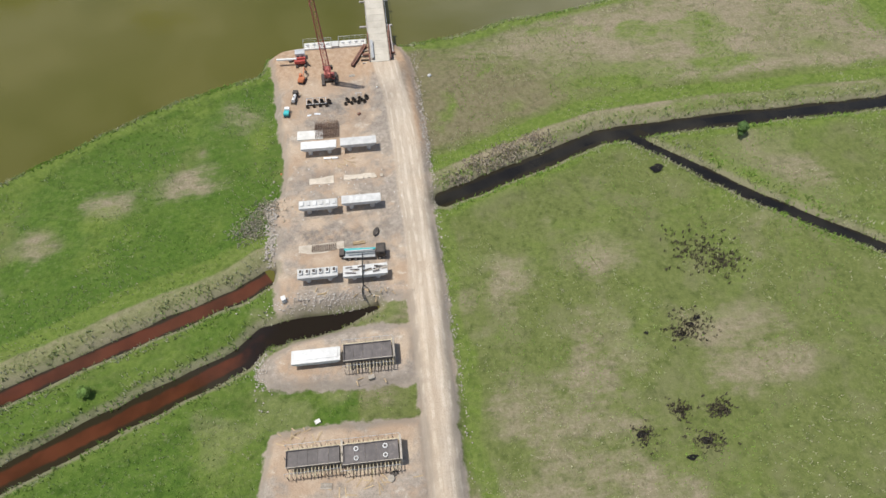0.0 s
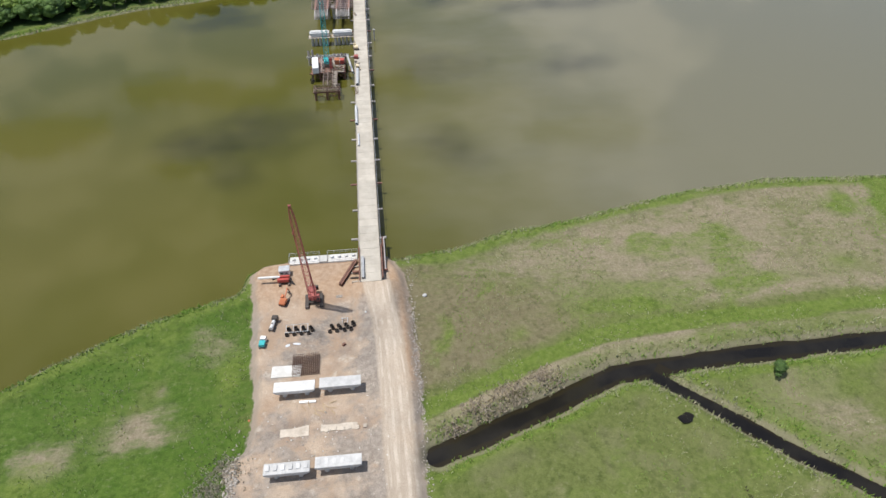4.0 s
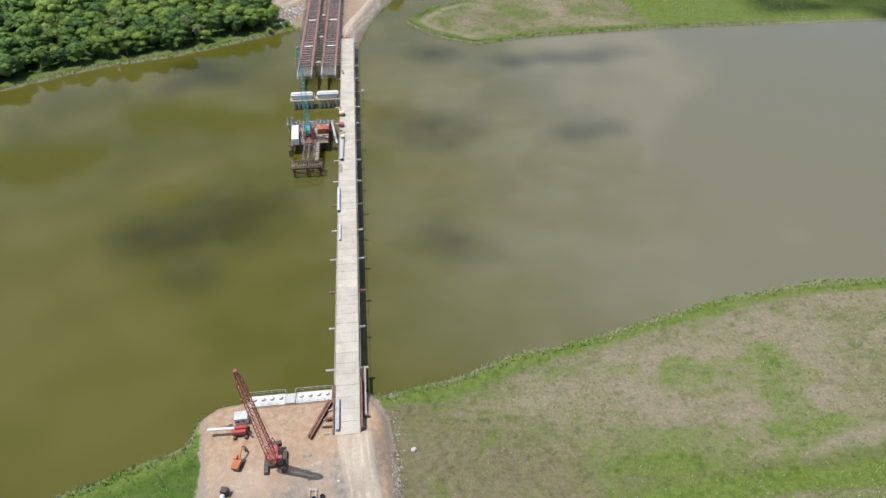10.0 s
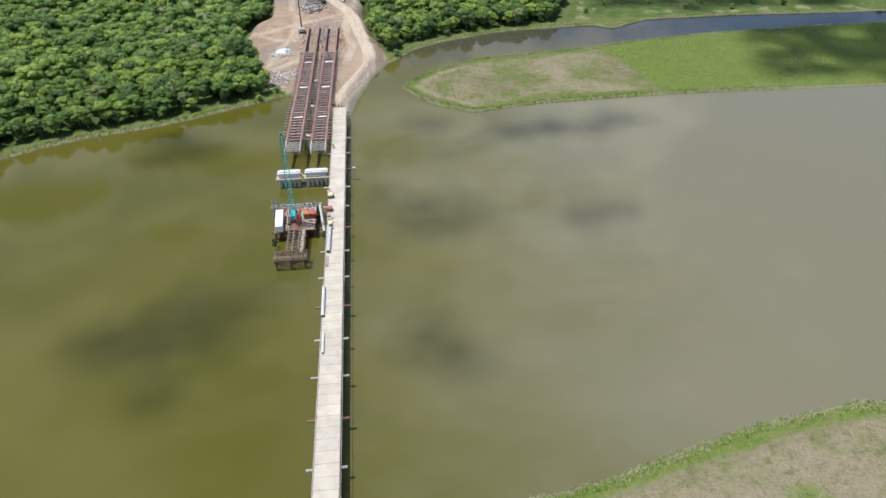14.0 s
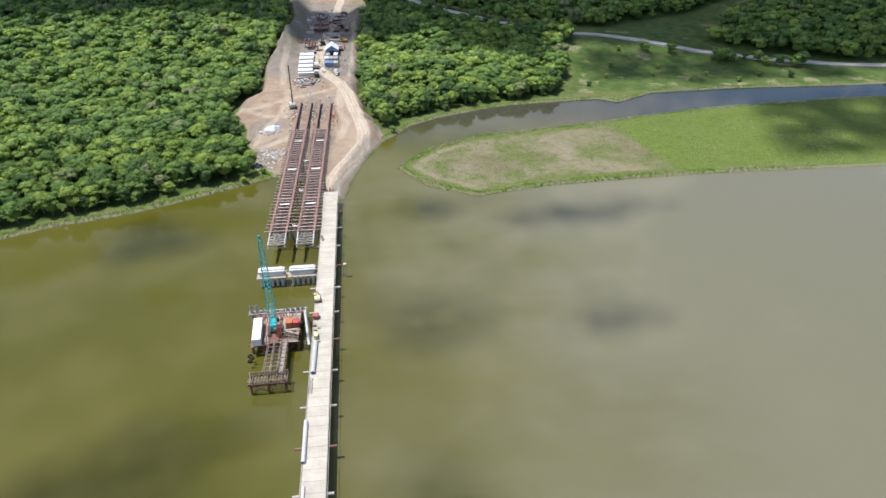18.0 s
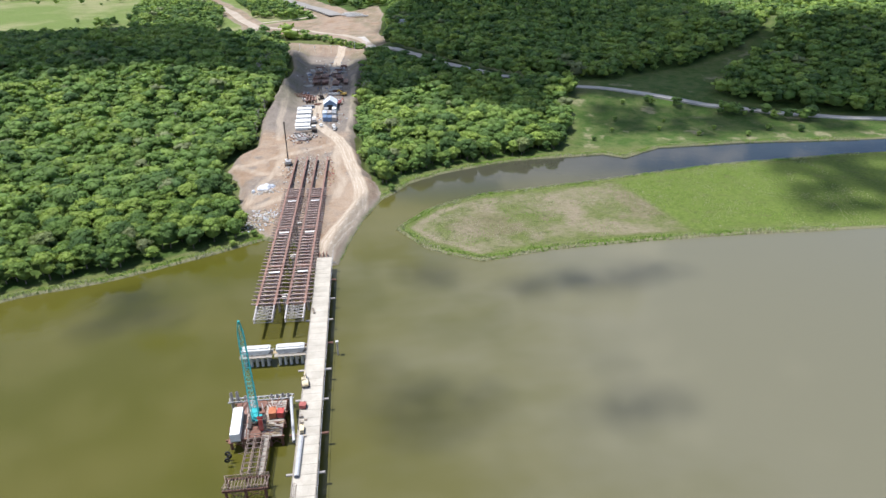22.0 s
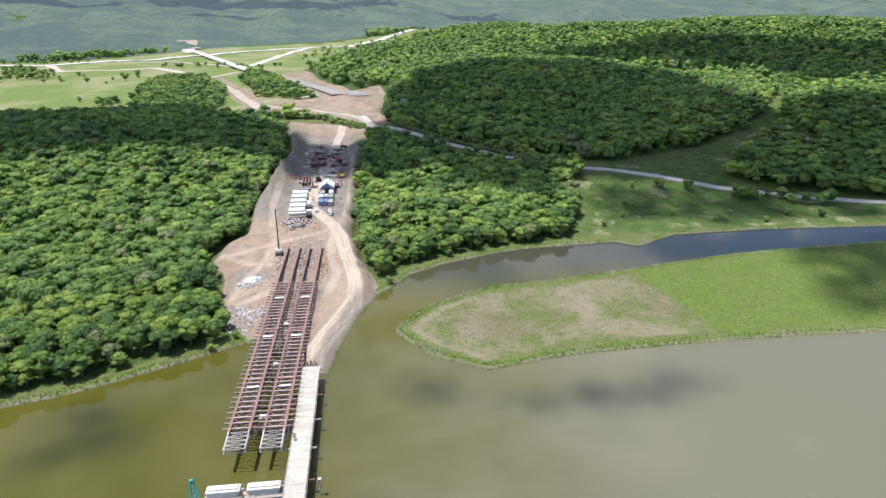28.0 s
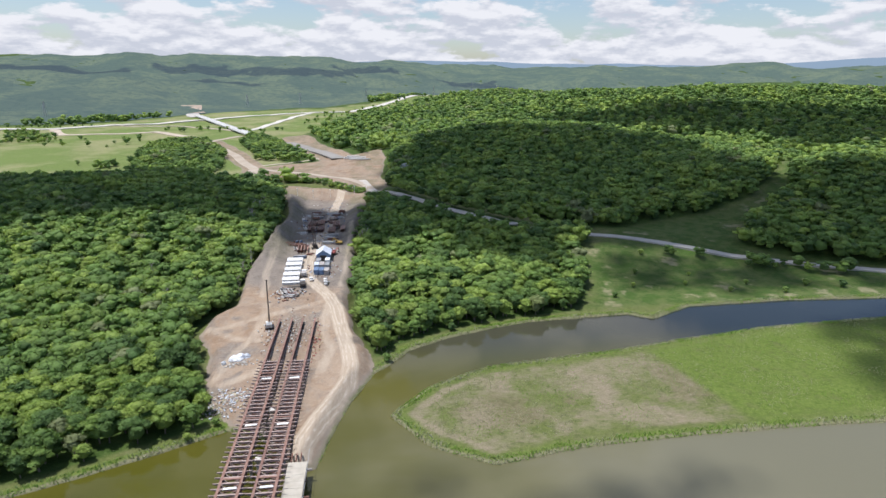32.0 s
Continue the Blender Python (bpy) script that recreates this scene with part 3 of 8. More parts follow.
cover = {"made": np.clip(np.maximum(pad_in, np.where(GY > 190, site_in, -9)), -10, 10) / 10, "woods": woods,
         "edge": np.clip(S, -2, 30) / 30.0, "meadow": np.maximum(plain, 0) * smooth(GY, 315, 330),
         "lush": np.maximum(smooth(island_in, 1, 9) * smooth(ISLE_LINE + 1.5 * fbm(GX, GY, 20, 76, 2), -3, 3), np.maximum(1 - smooth(S + 2.5 * fbm(GX, GY, 14, 72, 2), 2, 6), 0) * (island_in < 0) * np.where(GY < 100, 0.45, 1.0)) + 0.7 * (1 - smooth(island_in + 2.5 * fbm(GX, GY, 10, 74, 2), 2.0, 5.5)) * (island_in > 0),
         "lane": np.clip(np.where(GY < 150, np.abs(GX - np.interp(GY, [-220, -111, -54, -18, 5], [3.8, 6.0, 6.8, 6.0, 3.0])) + np.where(pad_in > 0.3, 0, 9), line_dist(GX, GY, HAUL)), 0, 9),
         "track": 0.6 * np.maximum.reduce([1 - smooth(line_dist(GX, GY, b) + 0.8 * fbm(GX, GY, 6, 62, 2), 1.0, 2.6) for b in BYWAYS]) * (GY > 190),
         "north": smooth(GY, 150, 190), "slope": smooth(GY, 375, 420) * np.maximum(smooth(-GX, 17, 27), smooth(GX, 6, 13)) * smooth(fbm(GX, GY, 9, 71, 3), -0.4, 0.3),
         "fields": plain * smooth(GY, 610, 700),
         "yard": smooth(GY + 9 * fbm(GX, GY, 30, 63, 3) - 0.5 * np.abs(GX + 6), 325, 372) * (1 - smooth(GY + 0.45 * GX, 530, 562)), "mud": np.clip(1.3 * np.exp(-((GX + 8) / 9.5) ** 2 - ((GY + 13) / 5.0) ** 2) + 1.5 * np.exp(-((GX + 12) / 11) ** 2 - ((GY + 54.6) / 3.0) ** 2) + 0.8 * np.exp(-((GX + 10) / 12) ** 2 - ((GY + 38) / 2.2) ** 2) + 0.5 * np.exp(-((GX + 10) / 12) ** 2 - ((GY + 21) / 3.0) ** 2), 0, 1)}


def patches(size, seed, octaves=4, long=1.0):
    """Uneven patches with curled edges, drawn out along x by the factor long."""
    u, v = GX / long, GY
    return fbm(u + 0.7 * size * fbm(u, v, size * 1.3, seed + 50, 2), v + 0.7 * size * fbm(u, v, size * 1.3, seed + 60, 2), size, seed, octaves)


def band(d, lo, hi, soft=1.2):
    return smooth(d, lo - soft, lo) * (1 - smooth(d, hi, hi + soft))


DRY_SPOTS = [(-46, -33, 9, 5), (-64, -38, 8, 4), (-35, -13, 6, 5), (-76, -48, 8, 4), (60, 10, 20, 6), (97, 15, 22, 7), (130, 31, 16, 5), (46, -66, 9, 5), (24, -70, 5, 7), (36, -92, 12, 6)]
FRESH_SPOTS = [(-55, -29, 6, 2.5), (-68, -43, 7, 2.5), (-29, -23, 3, 9), (41, -1, 3, 2), (34, -16, 5, 2.5), (64, -11, 12, 3), (95, -6, 16, 3), (139, 22, 7, 6), (121, -2, 10, 4), (80, -52, 9, 7), (17, -17, 3, 8)]
# how the marsh grows: fresh green, dry reed, brown hollows, deep green
lake_s = -depth_in(GX, GY, LAKE)
wob = 1.6 * fbm(GX, GY, 13, 73, 3)
d_e, d_w, d_s, d_f = (line_dist(GX, GY, c) + wob for c in (CREEK_EAST, CREEK_WEST, CREEK_SOUTH, CREEK_FORK))
over_e = GY > np.interp(GX, [p[0] for p in CREEK_EAST], [p[1] for p in CREEK_EAST])
over_w = GY > np.interp(GX, [p[0] for p in CREEK_WEST[::-1]], [p[1] for p in CREEK_WEST[::-1]])
south, west_side, east_side = GY < 100, GX < -8, GX >= -8
p_big, p_mid, p_small, p_long = patches(30, 101), patches(15, 103), patches(7, 105, 3), patches(11, 107, 4, 3.0)
fresh_m, dry_m, umber_m, deep_m = (np.zeros(GX.shape) for _ in range(4))
shore_rim = band(lake_s + wob, 0.8, 4.2 + 2.0 * p_mid, 2.0) * south
wm = west_side & over_w & south
dry_m += wm * np.maximum(smooth(p_big + 0.4 * p_small, -0.10, 0.28) * smooth(d_w, 16, 24) * smooth(lake_s, 8, 14), 0.9 * band(d_w, 2.6, 6.2))
fresh_m += wm * np.maximum(0.55 * smooth(p_mid, 0.05, 0.34) * smooth(d_w, 12, 15), 0.8 * band(d_w, 7.2, 11.0))
deep_m += wm * 0.3 + wm * np.maximum(band(d_w, 13, 27 + 10 * p_mid, 4), 0.6 * smooth(-p_big, 0.0, 0.3))
ws = west_side & ~over_w & south
fresh_m += ws * (0.04 + 0.5 * smooth(p_mid + 0.4 * p_small, -0.1, 0.4))
deep_m += ws * (0.75 + 0.3 * smooth(-p_mid, -0.1, 0.35))
dry_m += ws * 0.5 * smooth(p_small + p_big, 0.25, 0.6)
ne = east_side & over_e & south
lean_ = smooth(GX * 0.55 + GY + 10 * p_big, 8, 42)
umber_m += ne * (1 - lean_) * smooth(d_e, 12, 17) * 0.9
dry_m += ne * np.maximum(lean_ * (0.74 + 0.5 * p_long) * smooth(d_e, 13, 18), np.where(GX < 75, 0.95, 0.5) * band(d_e, 2.4, 7.2))
fresh_m += ne * np.maximum.reduce([band(d_e, 8.6, 12.4 + 2 * p_mid), 0.62 * smooth(p_long + 0.4 * p_small, 0.14, 0.50) * smooth(GX, 30, 70), 0.6 * smooth(p_small + 0.5 * p_mid, 0.34, 0.56), smooth(GX + 5 * p_mid, 146, 151)])
se = east_side & ~over_e & south
fork_e = se & (GY > np.interp(GX, [p[0] for p in CREEK_FORK], [p[1] for p in CREEK_FORK])) & (GX > 62)
fresh_m += se * np.maximum.reduce([0.9 * band(d_e, 2.2, 5.6 + 2 * p_mid), 0.42 * smooth(p_mid + 0.5 * p_small, 0.05, 0.5), 0.5 * fork_e * smooth(p_mid, -0.3, 0.2), 0.7 * band(GX + 2 * wob, 11.5, 14.5)])
dry_m += se * (0.62 * smooth(p_big + 0.5 * p_long, 0.02, 0.5) + 0.7 * np.exp(-((GX - 47) / 14) ** 2 - ((GY + 84) / 8) ** 2) * smooth(p_small, -0.3, 0.2))
umber_m += se * 0.6 * np.exp(-((GX - 47) / 15) ** 2 - ((GY + 86) / 9) ** 2) * smooth(p_small, -0.1, 0.3)
fresh_m = np.maximum(fresh_m, 0.8 * shore_rim)
ragged = 0.95 * p_small + 0.8 * p_mid + 0.3 * p_long


def blots(spots):
    return np.clip(np.maximum.reduce([np.exp(-((GX - x) / (1.5 * a)) ** 2 - ((GY - y) / (1.5 * b)) ** 2) for x, y, a, b in spots]) * (1.1 + ragged) - 0.38, 0, 1)


dry_m = np.maximum(dry_m, 0.9 * blots(DRY_SPOTS) * south)
fresh_m = np.maximum(fresh_m, 0.85 * blots(FRESH_SPOTS) * south)
isl = island_in > 0
west_isl = 1 - smooth(ISLE_LINE, -3, 3)
dry_m = np.where(isl, west_isl * np.maximum(smooth(island_in, 4, 8) * (0.50 + 0.7 * p_mid), 0.8 * band(island_in + 1.2 * wob, 5.5, 8.0) * (1 - smooth(GX, 52, 78))), dry_m)
umber_m = np.where(isl, west_isl * 0.75 * smooth(p_big + 0.3 * p_small, 0.08, 0.3) * smooth(island_in, 12, 20), umber_m)
flat_n = (GY > 190) * 1.0
site_patch = patches(13, 111)
greyd = np.maximum.reduce([1.2 * np.exp(-((GX + 29) / 10) ** 2 - ((GY - 282) / 6) ** 2), 1.3 * np.exp(-((GX + 37) / 10) ** 2 - ((GY - 254) / 5) ** 2), 0.8 * np.exp(-((GX + 8) / 9) ** 2 - ((GY - 300) / 26) ** 2),
                           0.9 * smooth(GY - 0.3 * np.abs(GX + 5), 338, 352), 0.7 * smooth(site_patch, 0.15, 0.4)]) * flat_n * (1 - 0.8 * smooth(GY + 0.45 * GX, 530, 562))
cover.update(greyd=np.clip(greyd, 0, 1), fresh=np.clip(fresh_m, 0, 1), dry=np.clip(dry_m, 0, 1), umber=np.clip(umber_m, 0, 1), deepg=np.clip(deep_m, 0, 1),
             sandy=np.maximum(smooth(GY, -9, 2) * (GY < 30), smooth(GX, 7.5, 9.5) * smooth(GY, -40, -20) * (GY < 30)))


# ---- ground sheet ----
g = Nodes("ground", 0.95, 0, 0.2)
n_broad, n_mid, n_fine, n_grain = g.noise(0.028, 4, 0.6), g.noise(0.13, 5, 0.62), g.noise(0.9, 5, 0.7), g.noise(5.0, 4, 0.7)
streak = g.noise(0.35, 5, 0.65, (1.0, 0.35, 1.0))
# marsh: dry last year's reed, olive grass and fresh green
reedy, fibre = g.noise(1.4, 5, 0.75), g.noise(0.55, 6, 0.75, (0.6, 1.5, 1.0))
olive = g.mix(g.step(n_fine, 0.3, 0.7), (0.098, 0.122, 0.034), (0.148, 0.172, 0.056))
olive = g.mix(g.math("MULTIPLY", g.step(n_mid, 0.46, 0.64), 0.55), olive, (0.165, 0.165, 0.082))
fresh = g.mix(g.step(n_fine, 0.3, 0.7), (0.092, 0.142, 0.022), (0.150, 0.198, 0.044))
tan = g.mix(g.step(reedy, 0.32, 0.68), (0.205, 0.172, 0.116), (0.305, 0.260, 0.186))
umber = g.mix(g.step(n_fine, 0.3, 0.7), (0.142, 0.125, 0.068), (0.200, 0.176, 0.108))
deep = g.mix(g.step(n_fine, 0.3, 0.7), (0.052, 0.104, 0.013), (0.088, 0.148, 0.023))
torn = g.math("ADD", g.math("MULTIPLY", g.math("SUBTRACT", fibre, 0.5), 1.5), g.math("MULTIPLY", g.math("SUBTRACT", n_mid, 0.5), 0.9))


def grown(name):
    """A cover's share, with its edge torn into tufts."""
    return g.step(g.math("ADD", g.attr(name), g.math("MULTIPLY", torn, g.step(g.attr(name), 0.02, 0.3))), 0.05, 1.05)


marsh = g.mix(grown("deepg"), olive, deep)
marsh = g.mix(grown("umber"), marsh, umber)
marsh = g.mix(grown("dry"), marsh, tan)
marsh = g.mix(grown("fresh"), marsh, fresh)
lush = g.attr("lush")
marsh = g.mix(g.math("MULTIPLY", lush, g.step(n_mid, 0.25, 0.5)), marsh, fresh)
meadow = g.mix(g.step(n_mid, 0.4, 0.62), (0.058, 0.108, 0.020), (0.105, 0.138, 0.042))
meadow = g.mix(g.math("MULTIPLY", g.step(g.noise(0.05, 5, 0.65), 0.56, 0.66), 0.7), meadow, (0.30, 0.27, 0.17))
marsh = g.mix(g.attr("meadow"), marsh, meadow)
marsh = g.mix(g.attr("fields"), marsh, g.mix(g.step(g.noise(0.012, 5, 0.6), 0.42, 0.60), (0.15, 0.205, 0.055), (0.26, 0.265, 0.125)))
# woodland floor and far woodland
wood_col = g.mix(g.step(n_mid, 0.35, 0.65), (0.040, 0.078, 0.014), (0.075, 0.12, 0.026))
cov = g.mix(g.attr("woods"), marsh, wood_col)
# made ground: sand, crushed stone, grey mud
sand = g.mix(g.step(n_mid, 0.36, 0.62), (0.38, 0.278, 0.198), (0.475, 0.378, 0.288))
grey = g.mix(g.step(n_fine, 0.35, 0.7), (0.27, 0.228, 0.19), (0.39, 0.34, 0.29))
pink = g.mix(g.step(n_mid, 0.36, 0.64), (0.275, 0.190, 0.128), (0.365, 0.270, 0.192))
pink = g.mix(g.math("MULTIPLY", g.step(g.noise(0.05, 6, 0.66), 0.46, 0.60), 0.6), pink, g.mix(g.step(n_fine, 0.3, 0.7), (0.325, 0.250, 0.185), (0.41, 0.33, 0.255)))
pink = g.mix(grown("greyd"), pink, g.mix(g.step(n_fine, 0.3, 0.7), (0.160, 0.138, 0.120), (0.245, 0.212, 0.184)))
sand = g.mix(g.attr("north"), sand, pink)
made = g.mix(g.math("MULTIPLY", g.step(g.noise(0.075, 5, 0.65), 0.44, 0.56), g.math("SUBTRACT", 1.0, g.math("MULTIPLY", g.attr("north"), 0.7))), sand, grey)
made = g.mix(g.math("MULTIPLY", g.attr("north"), g.math("MULTIPLY", g.step(g.noise(0.11, 6, 0.7), 0.50, 0.66), 0.35)), made, g.mix(g.step(n_fine, 0.35, 0.65), (0.185, 0.138, 0.102), (0.28, 0.22, 0.168)))
made = g.mix(g.math("MULTIPLY", g.step(streak, 0.54, 0.68), 0.55), made, (0.27, 0.235, 0.20))
made = g.mix(g.math("MULTIPLY", g.step(g.noise(0.4, 6, 0.7), 0.56, 0.68), g.math("SUBTRACT", 0.5, g.math("MULTIPLY", g.attr("north"), 0.3))), made, (0.60, 0.55, 0.47))
made = g.mix(g.math("MULTIPLY", g.attr("sandy"), g.math("ADD", 0.55, g.math("MULTIPLY", n_mid, 0.5))), made, g.mix(g.step(n_fine, 0.35, 0.65), (0.36, 0.235, 0.145), (0.47, 0.34, 0.235)))
made = g.mix(g.math("MULTIPLY", g.attr("yard"), 0.8), made, g.mix(g.step(n_mid, 0.35, 0.65), g.mix(g.step(n_fine, 0.35, 0.7), (0.14, 0.124, 0.110), (0.22, 0.196, 0.174)), (0.27, 0.232, 0.196)))
made = g.mix(g.math("MULTIPLY", g.attr("track"), g.math("ADD", 0.5, g.math("MULTIPLY", g.step(g.noise(0.5, 5, 0.6, (1.0, 0.12, 1.0)), 0.36, 0.6), 0.5))), made, (0.50, 0.42, 0.33))
lane = g.math("ADD", g.attr("lane"), g.math("MULTIPLY", g.math("SUBTRACT", g.noise(0.06, 3, 0.6), 0.5), 1.6))
bed = g.math("SUBTRACT", 1.0, g.step(lane, 2.9, 3.7))
made = g.mix(g.math("MULTIPLY", bed, 0.8), made, g.mix(g.step(g.noise(0.6, 5, 0.65, (1.0, 0.10, 1.0)), 0.36, 0.62), g.mix(g.attr("north"), (0.43, 0.355, 0.275), (0.44, 0.36, 0.275)), g.mix(g.attr("north"), (0.54, 0.46, 0.37), (0.53, 0.445, 0.35))))
for rut_at, rut_wide in ((1.0, 0.42), (2.35, 0.30)):
    rut = g.math("SUBTRACT", 1.0, g.step(g.math("ABSOLUTE", g.math("SUBTRACT", lane, rut_at)), rut_wide * 0.4, rut_wide))
    made = g.mix(g.math("MULTIPLY", g.math("MULTIPLY", rut, bed), g.math("MULTIPLY", g.step(g.noise(0.3, 4, 0.6), 0.35, 0.65), 0.55)), made, (0.66, 0.585, 0.485))
made = g.mix(g.math("MULTIPLY", g.attr("slope"), 0.55), made, g.mix(g.step(n_fine, 0.35, 0.65), (0.115, 0.125, 0.055), (0.20, 0.175, 0.12)))
made = g.mix(g.math("MULTIPLY", g.attr("mud"), g.step(g.noise(0.22, 5, 0.65), 0.36, 0.6)), made, g.mix(g.step(n_fine, 0.35, 0.65), (0.17, 0.148, 0.13), (0.27, 0.24, 0.21)))
rag = g.math("ADD", g.math("MULTIPLY", g.math("SUBTRACT", g.noise(0.3, 5, 0.65), 0.5), 3.2), g.math("MULTIPLY", g.math("SUBTRACT", n_fine, 0.5), 0.9))
made_d = g.math("ADD", g.math("MULTIPLY", g.attr("made"), 10.0), rag)
made = g.mix(g.math("MULTIPLY", g.math("SUBTRACT", 1.0, g.step(made_d, 0.6, 2.4)), 0.7), made, g.mix(g.step(n_grain, 0.35, 0.65), (0.21, 0.18, 0.15), (0.36, 0.31, 0.26)))
cov = g.mix(g.step(made_d, -0.35, 0.35), cov, made)
edge = g.attr("edge")
rim = g.math("SUBTRACT", 1.0, g.step(g.math("ADD", edge, g.math("MULTIPLY", g.math("SUBTRACT", n_fine, 0.5), 0.05)), 0.02, 0.06))
cov = g.mix(g.math("MULTIPLY", rim, 0.7), cov, (0.25, 0.225, 0.155))
cov = g.mix(g.math("SUBTRACT", 1.0, g.step(edge, -0.02, 0.012)), cov, (0.06, 0.05, 0.03))
bump_h = g.math("ADD", g.math("MULTIPLY", n_fine, 0.5), g.math("MULTIPLY", n_grain, 0.35))
mottle = g.math("MULTIPLY", g.step(g.noise(0.42, 6, 0.72), 0.50, 0.66), g.math("SUBTRACT", 1.0, g.step(made_d, -0.3, 0.3)))
cov = g.mix(g.math("MULTIPLY", mottle, 0.6), cov, g.mix(1.0, cov, (0.52, 0.58, 0.48), "MULTIPLY"))
tufts = g.math("MULTIPLY", g.step(g.noise(1.1, 5, 0.75), 0.55, 0.70), g.math("SUBTRACT", 1.0, g.step(made_d, -0.3, 0.3)))
cov = g.mix(g.math("MULTIPLY", tufts, 0.35), cov, (0.26, 0.262, 0.150))
GROUND = g.done(g.mix(g.math("MULTIPLY", g.step(n_grain, 0.4, 0.7), 0.6), cov, g.mix(1.0, cov, (0.58, 0.58, 0.56), "MULTIPLY")), bump_h, 0.5, 0.6)

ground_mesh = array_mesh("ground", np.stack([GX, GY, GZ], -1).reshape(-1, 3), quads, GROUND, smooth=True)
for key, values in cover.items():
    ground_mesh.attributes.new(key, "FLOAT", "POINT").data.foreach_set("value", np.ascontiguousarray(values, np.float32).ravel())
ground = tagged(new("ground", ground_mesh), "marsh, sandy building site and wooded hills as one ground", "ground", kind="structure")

# ---- water ----
w = Nodes("murky river water", 0.05, 0, 0.5)
w.b.inputs["IOR"].default_value = 1.33
silt_sheen = w.mix(w.step(w.noise(0.011, 3, 0.5), 0.38, 0.62), (0.076, 0.075, 0.0108), (0.094, 0.088, 0.018))
wsx = w.t.nodes.new("ShaderNodeSeparateXYZ")
w.t.links.new(w.pos, wsx.inputs[0])
# greyer, brighter east: the sky's reflection painted into the water colour
east_sheen = w.math("ADD", wsx.outputs[0], w.math("MULTIPLY", w.math("SUBTRACT", w.noise(0.012, 4, 0.6, (1.0, 1.6, 1.0)), 0.5), 150.0))
open_water = w.math("SUBTRACT", 1.0, w.step(wsx.outputs[1], 205.0, 262.0))
silt_sheen = w.mix(w.math("MULTIPLY", w.step(east_sheen, -28.0, 112.0), open_water), silt_sheen, (0.158, 0.151, 0.100))
silt_sheen = w.mix(w.step(wsx.outputs[1], 250.0, 300.0), silt_sheen, w.mix(w.step(wsx.outputs[0], 90.0, 190.0), (0.060, 0.060, 0.040), (0.020, 0.026, 0.028)))
WATER = w.done(silt_sheen, w.math("ADD", w.noise(0.7, 3, 0.5), w.math("MULTIPLY", w.noise(0.12, 2, 0.5), 1.5)), 0.05, 0.25)
wbm = bmesh.new()
bmesh.ops.create_grid(wbm, x_segments=1, y_segments=1, size=1, matrix=Matrix.Translation((100, 130, 0)) @ Matrix.Diagonal((1500, 520, 1, 1)))
tagged(part("water", wbm, WATER), "still olive-brown river water with cloud reflections", "water", kind="structure")


def ribbon(name, line, half, z, material, label, category, lift=0.0, kind="structure"):
    """A strip along a line, at one height or laid on the ground."""
    pts = [Vector((*p, 0)) for p in line]
    fine = []
    for a, b in zip(pts[:-1], pts[1:]):
        k = max(1, int((b - a).length / (6 if z is None else 40)))
        fine += [a.lerp(b, i / k) for i in range(k)]
    fine.append(pts[-1])
    left, right = [], []
    for i, p in enumerate(fine):
        d = (fine[min(i + 1, len(fine) - 1)] - fine[max(i - 1, 0)]).normalized()
        n = Vector((-d.y, d.x, 0)) * half
        left.append(p + n)
        right.append(p - n)
    bm = bmesh.new()
    rows = []
    for a, b in zip(left, right):
        if z is None:
            c = (a + b) / 2
            hs = height(np.array([a.x, c.x, b.x]), np.array([a.y, c.y, b.y]))
            top = float(hs.max()) + lift
            a.z = b.z = top
        else:
            a.z = b.z = z
        if z is not None:
            rows.append([bm.verts.new(a.lerp(b, q / 8)) for q in range(9)])
            continue
        rows.append((bm.verts.new(a), bm.verts.new(b), bm.verts.new(a - Vector((0, 0, 1.2))), bm.verts.new(b - Vector((0, 0, 1.2)))))
    for r, s in zip(rows[:-1], rows[1:]):
        if z is not None:
            for q in range(8):
                bm.faces.new((r[q + 1], s[q + 1], s[q], r[q]))
        else:
            bm.faces.new((r[1], s[1], s[0], r[0]))
            bm.faces.new((r[0], s[0], s[2], r[2]))
            bm.faces.new((s[1], r[1], r[3], s[3]))
    ob = part(name, bm, material)
    if z is not None:
        side = np.tile(np.abs(np.linspace(-1, 1, 9)), len(rows)).astype(np.float32) * half
        ob.data.attributes.new("side", "FLOAT", "POINT").data.foreach_set("value", side)
    return tagged(ob, label, category, kind=kind)


def creek_water(name, c1, c2, black_end=False):
    """Peaty water, darker along its edges."""
    k = Nodes(name, 0.05, 0, 0.5)
    k.b.inputs["IOR"].default_value = 1.33
    col = k.mix(k.step(k.noise(0.12, 4, 0.55), 0.35, 0.65), c1, c2)
    edge_dark = k.step(k.math("ADD", k.attr("side"), k.math("MULTIPLY", k.math("SUBTRACT", k.noise(0.25, 4, 0.6), 0.5), 1.6)), 1.0, 1.7)
    col = k.mix(edge_dark, col, (0.022, 0.018, 0.010))
    # turns black towards the pad
    if black_end:
        sx = k.t.nodes.new("ShaderNodeSeparateXYZ")
        k.t.links.new(k.pos, sx.inputs[0])
        col = k.mix(k.step(k.math("ADD", sx.outputs[0], k.math("MULTIPLY", k.math("SUBTRACT", k.noise(0.15, 4, 0.6), 0.5), 14.0)), -33.0, -26.0), col, (0.014, 0.010, 0.008))
    return k.done(col, k.noise(1.2, 3), 0.03, 0.2)


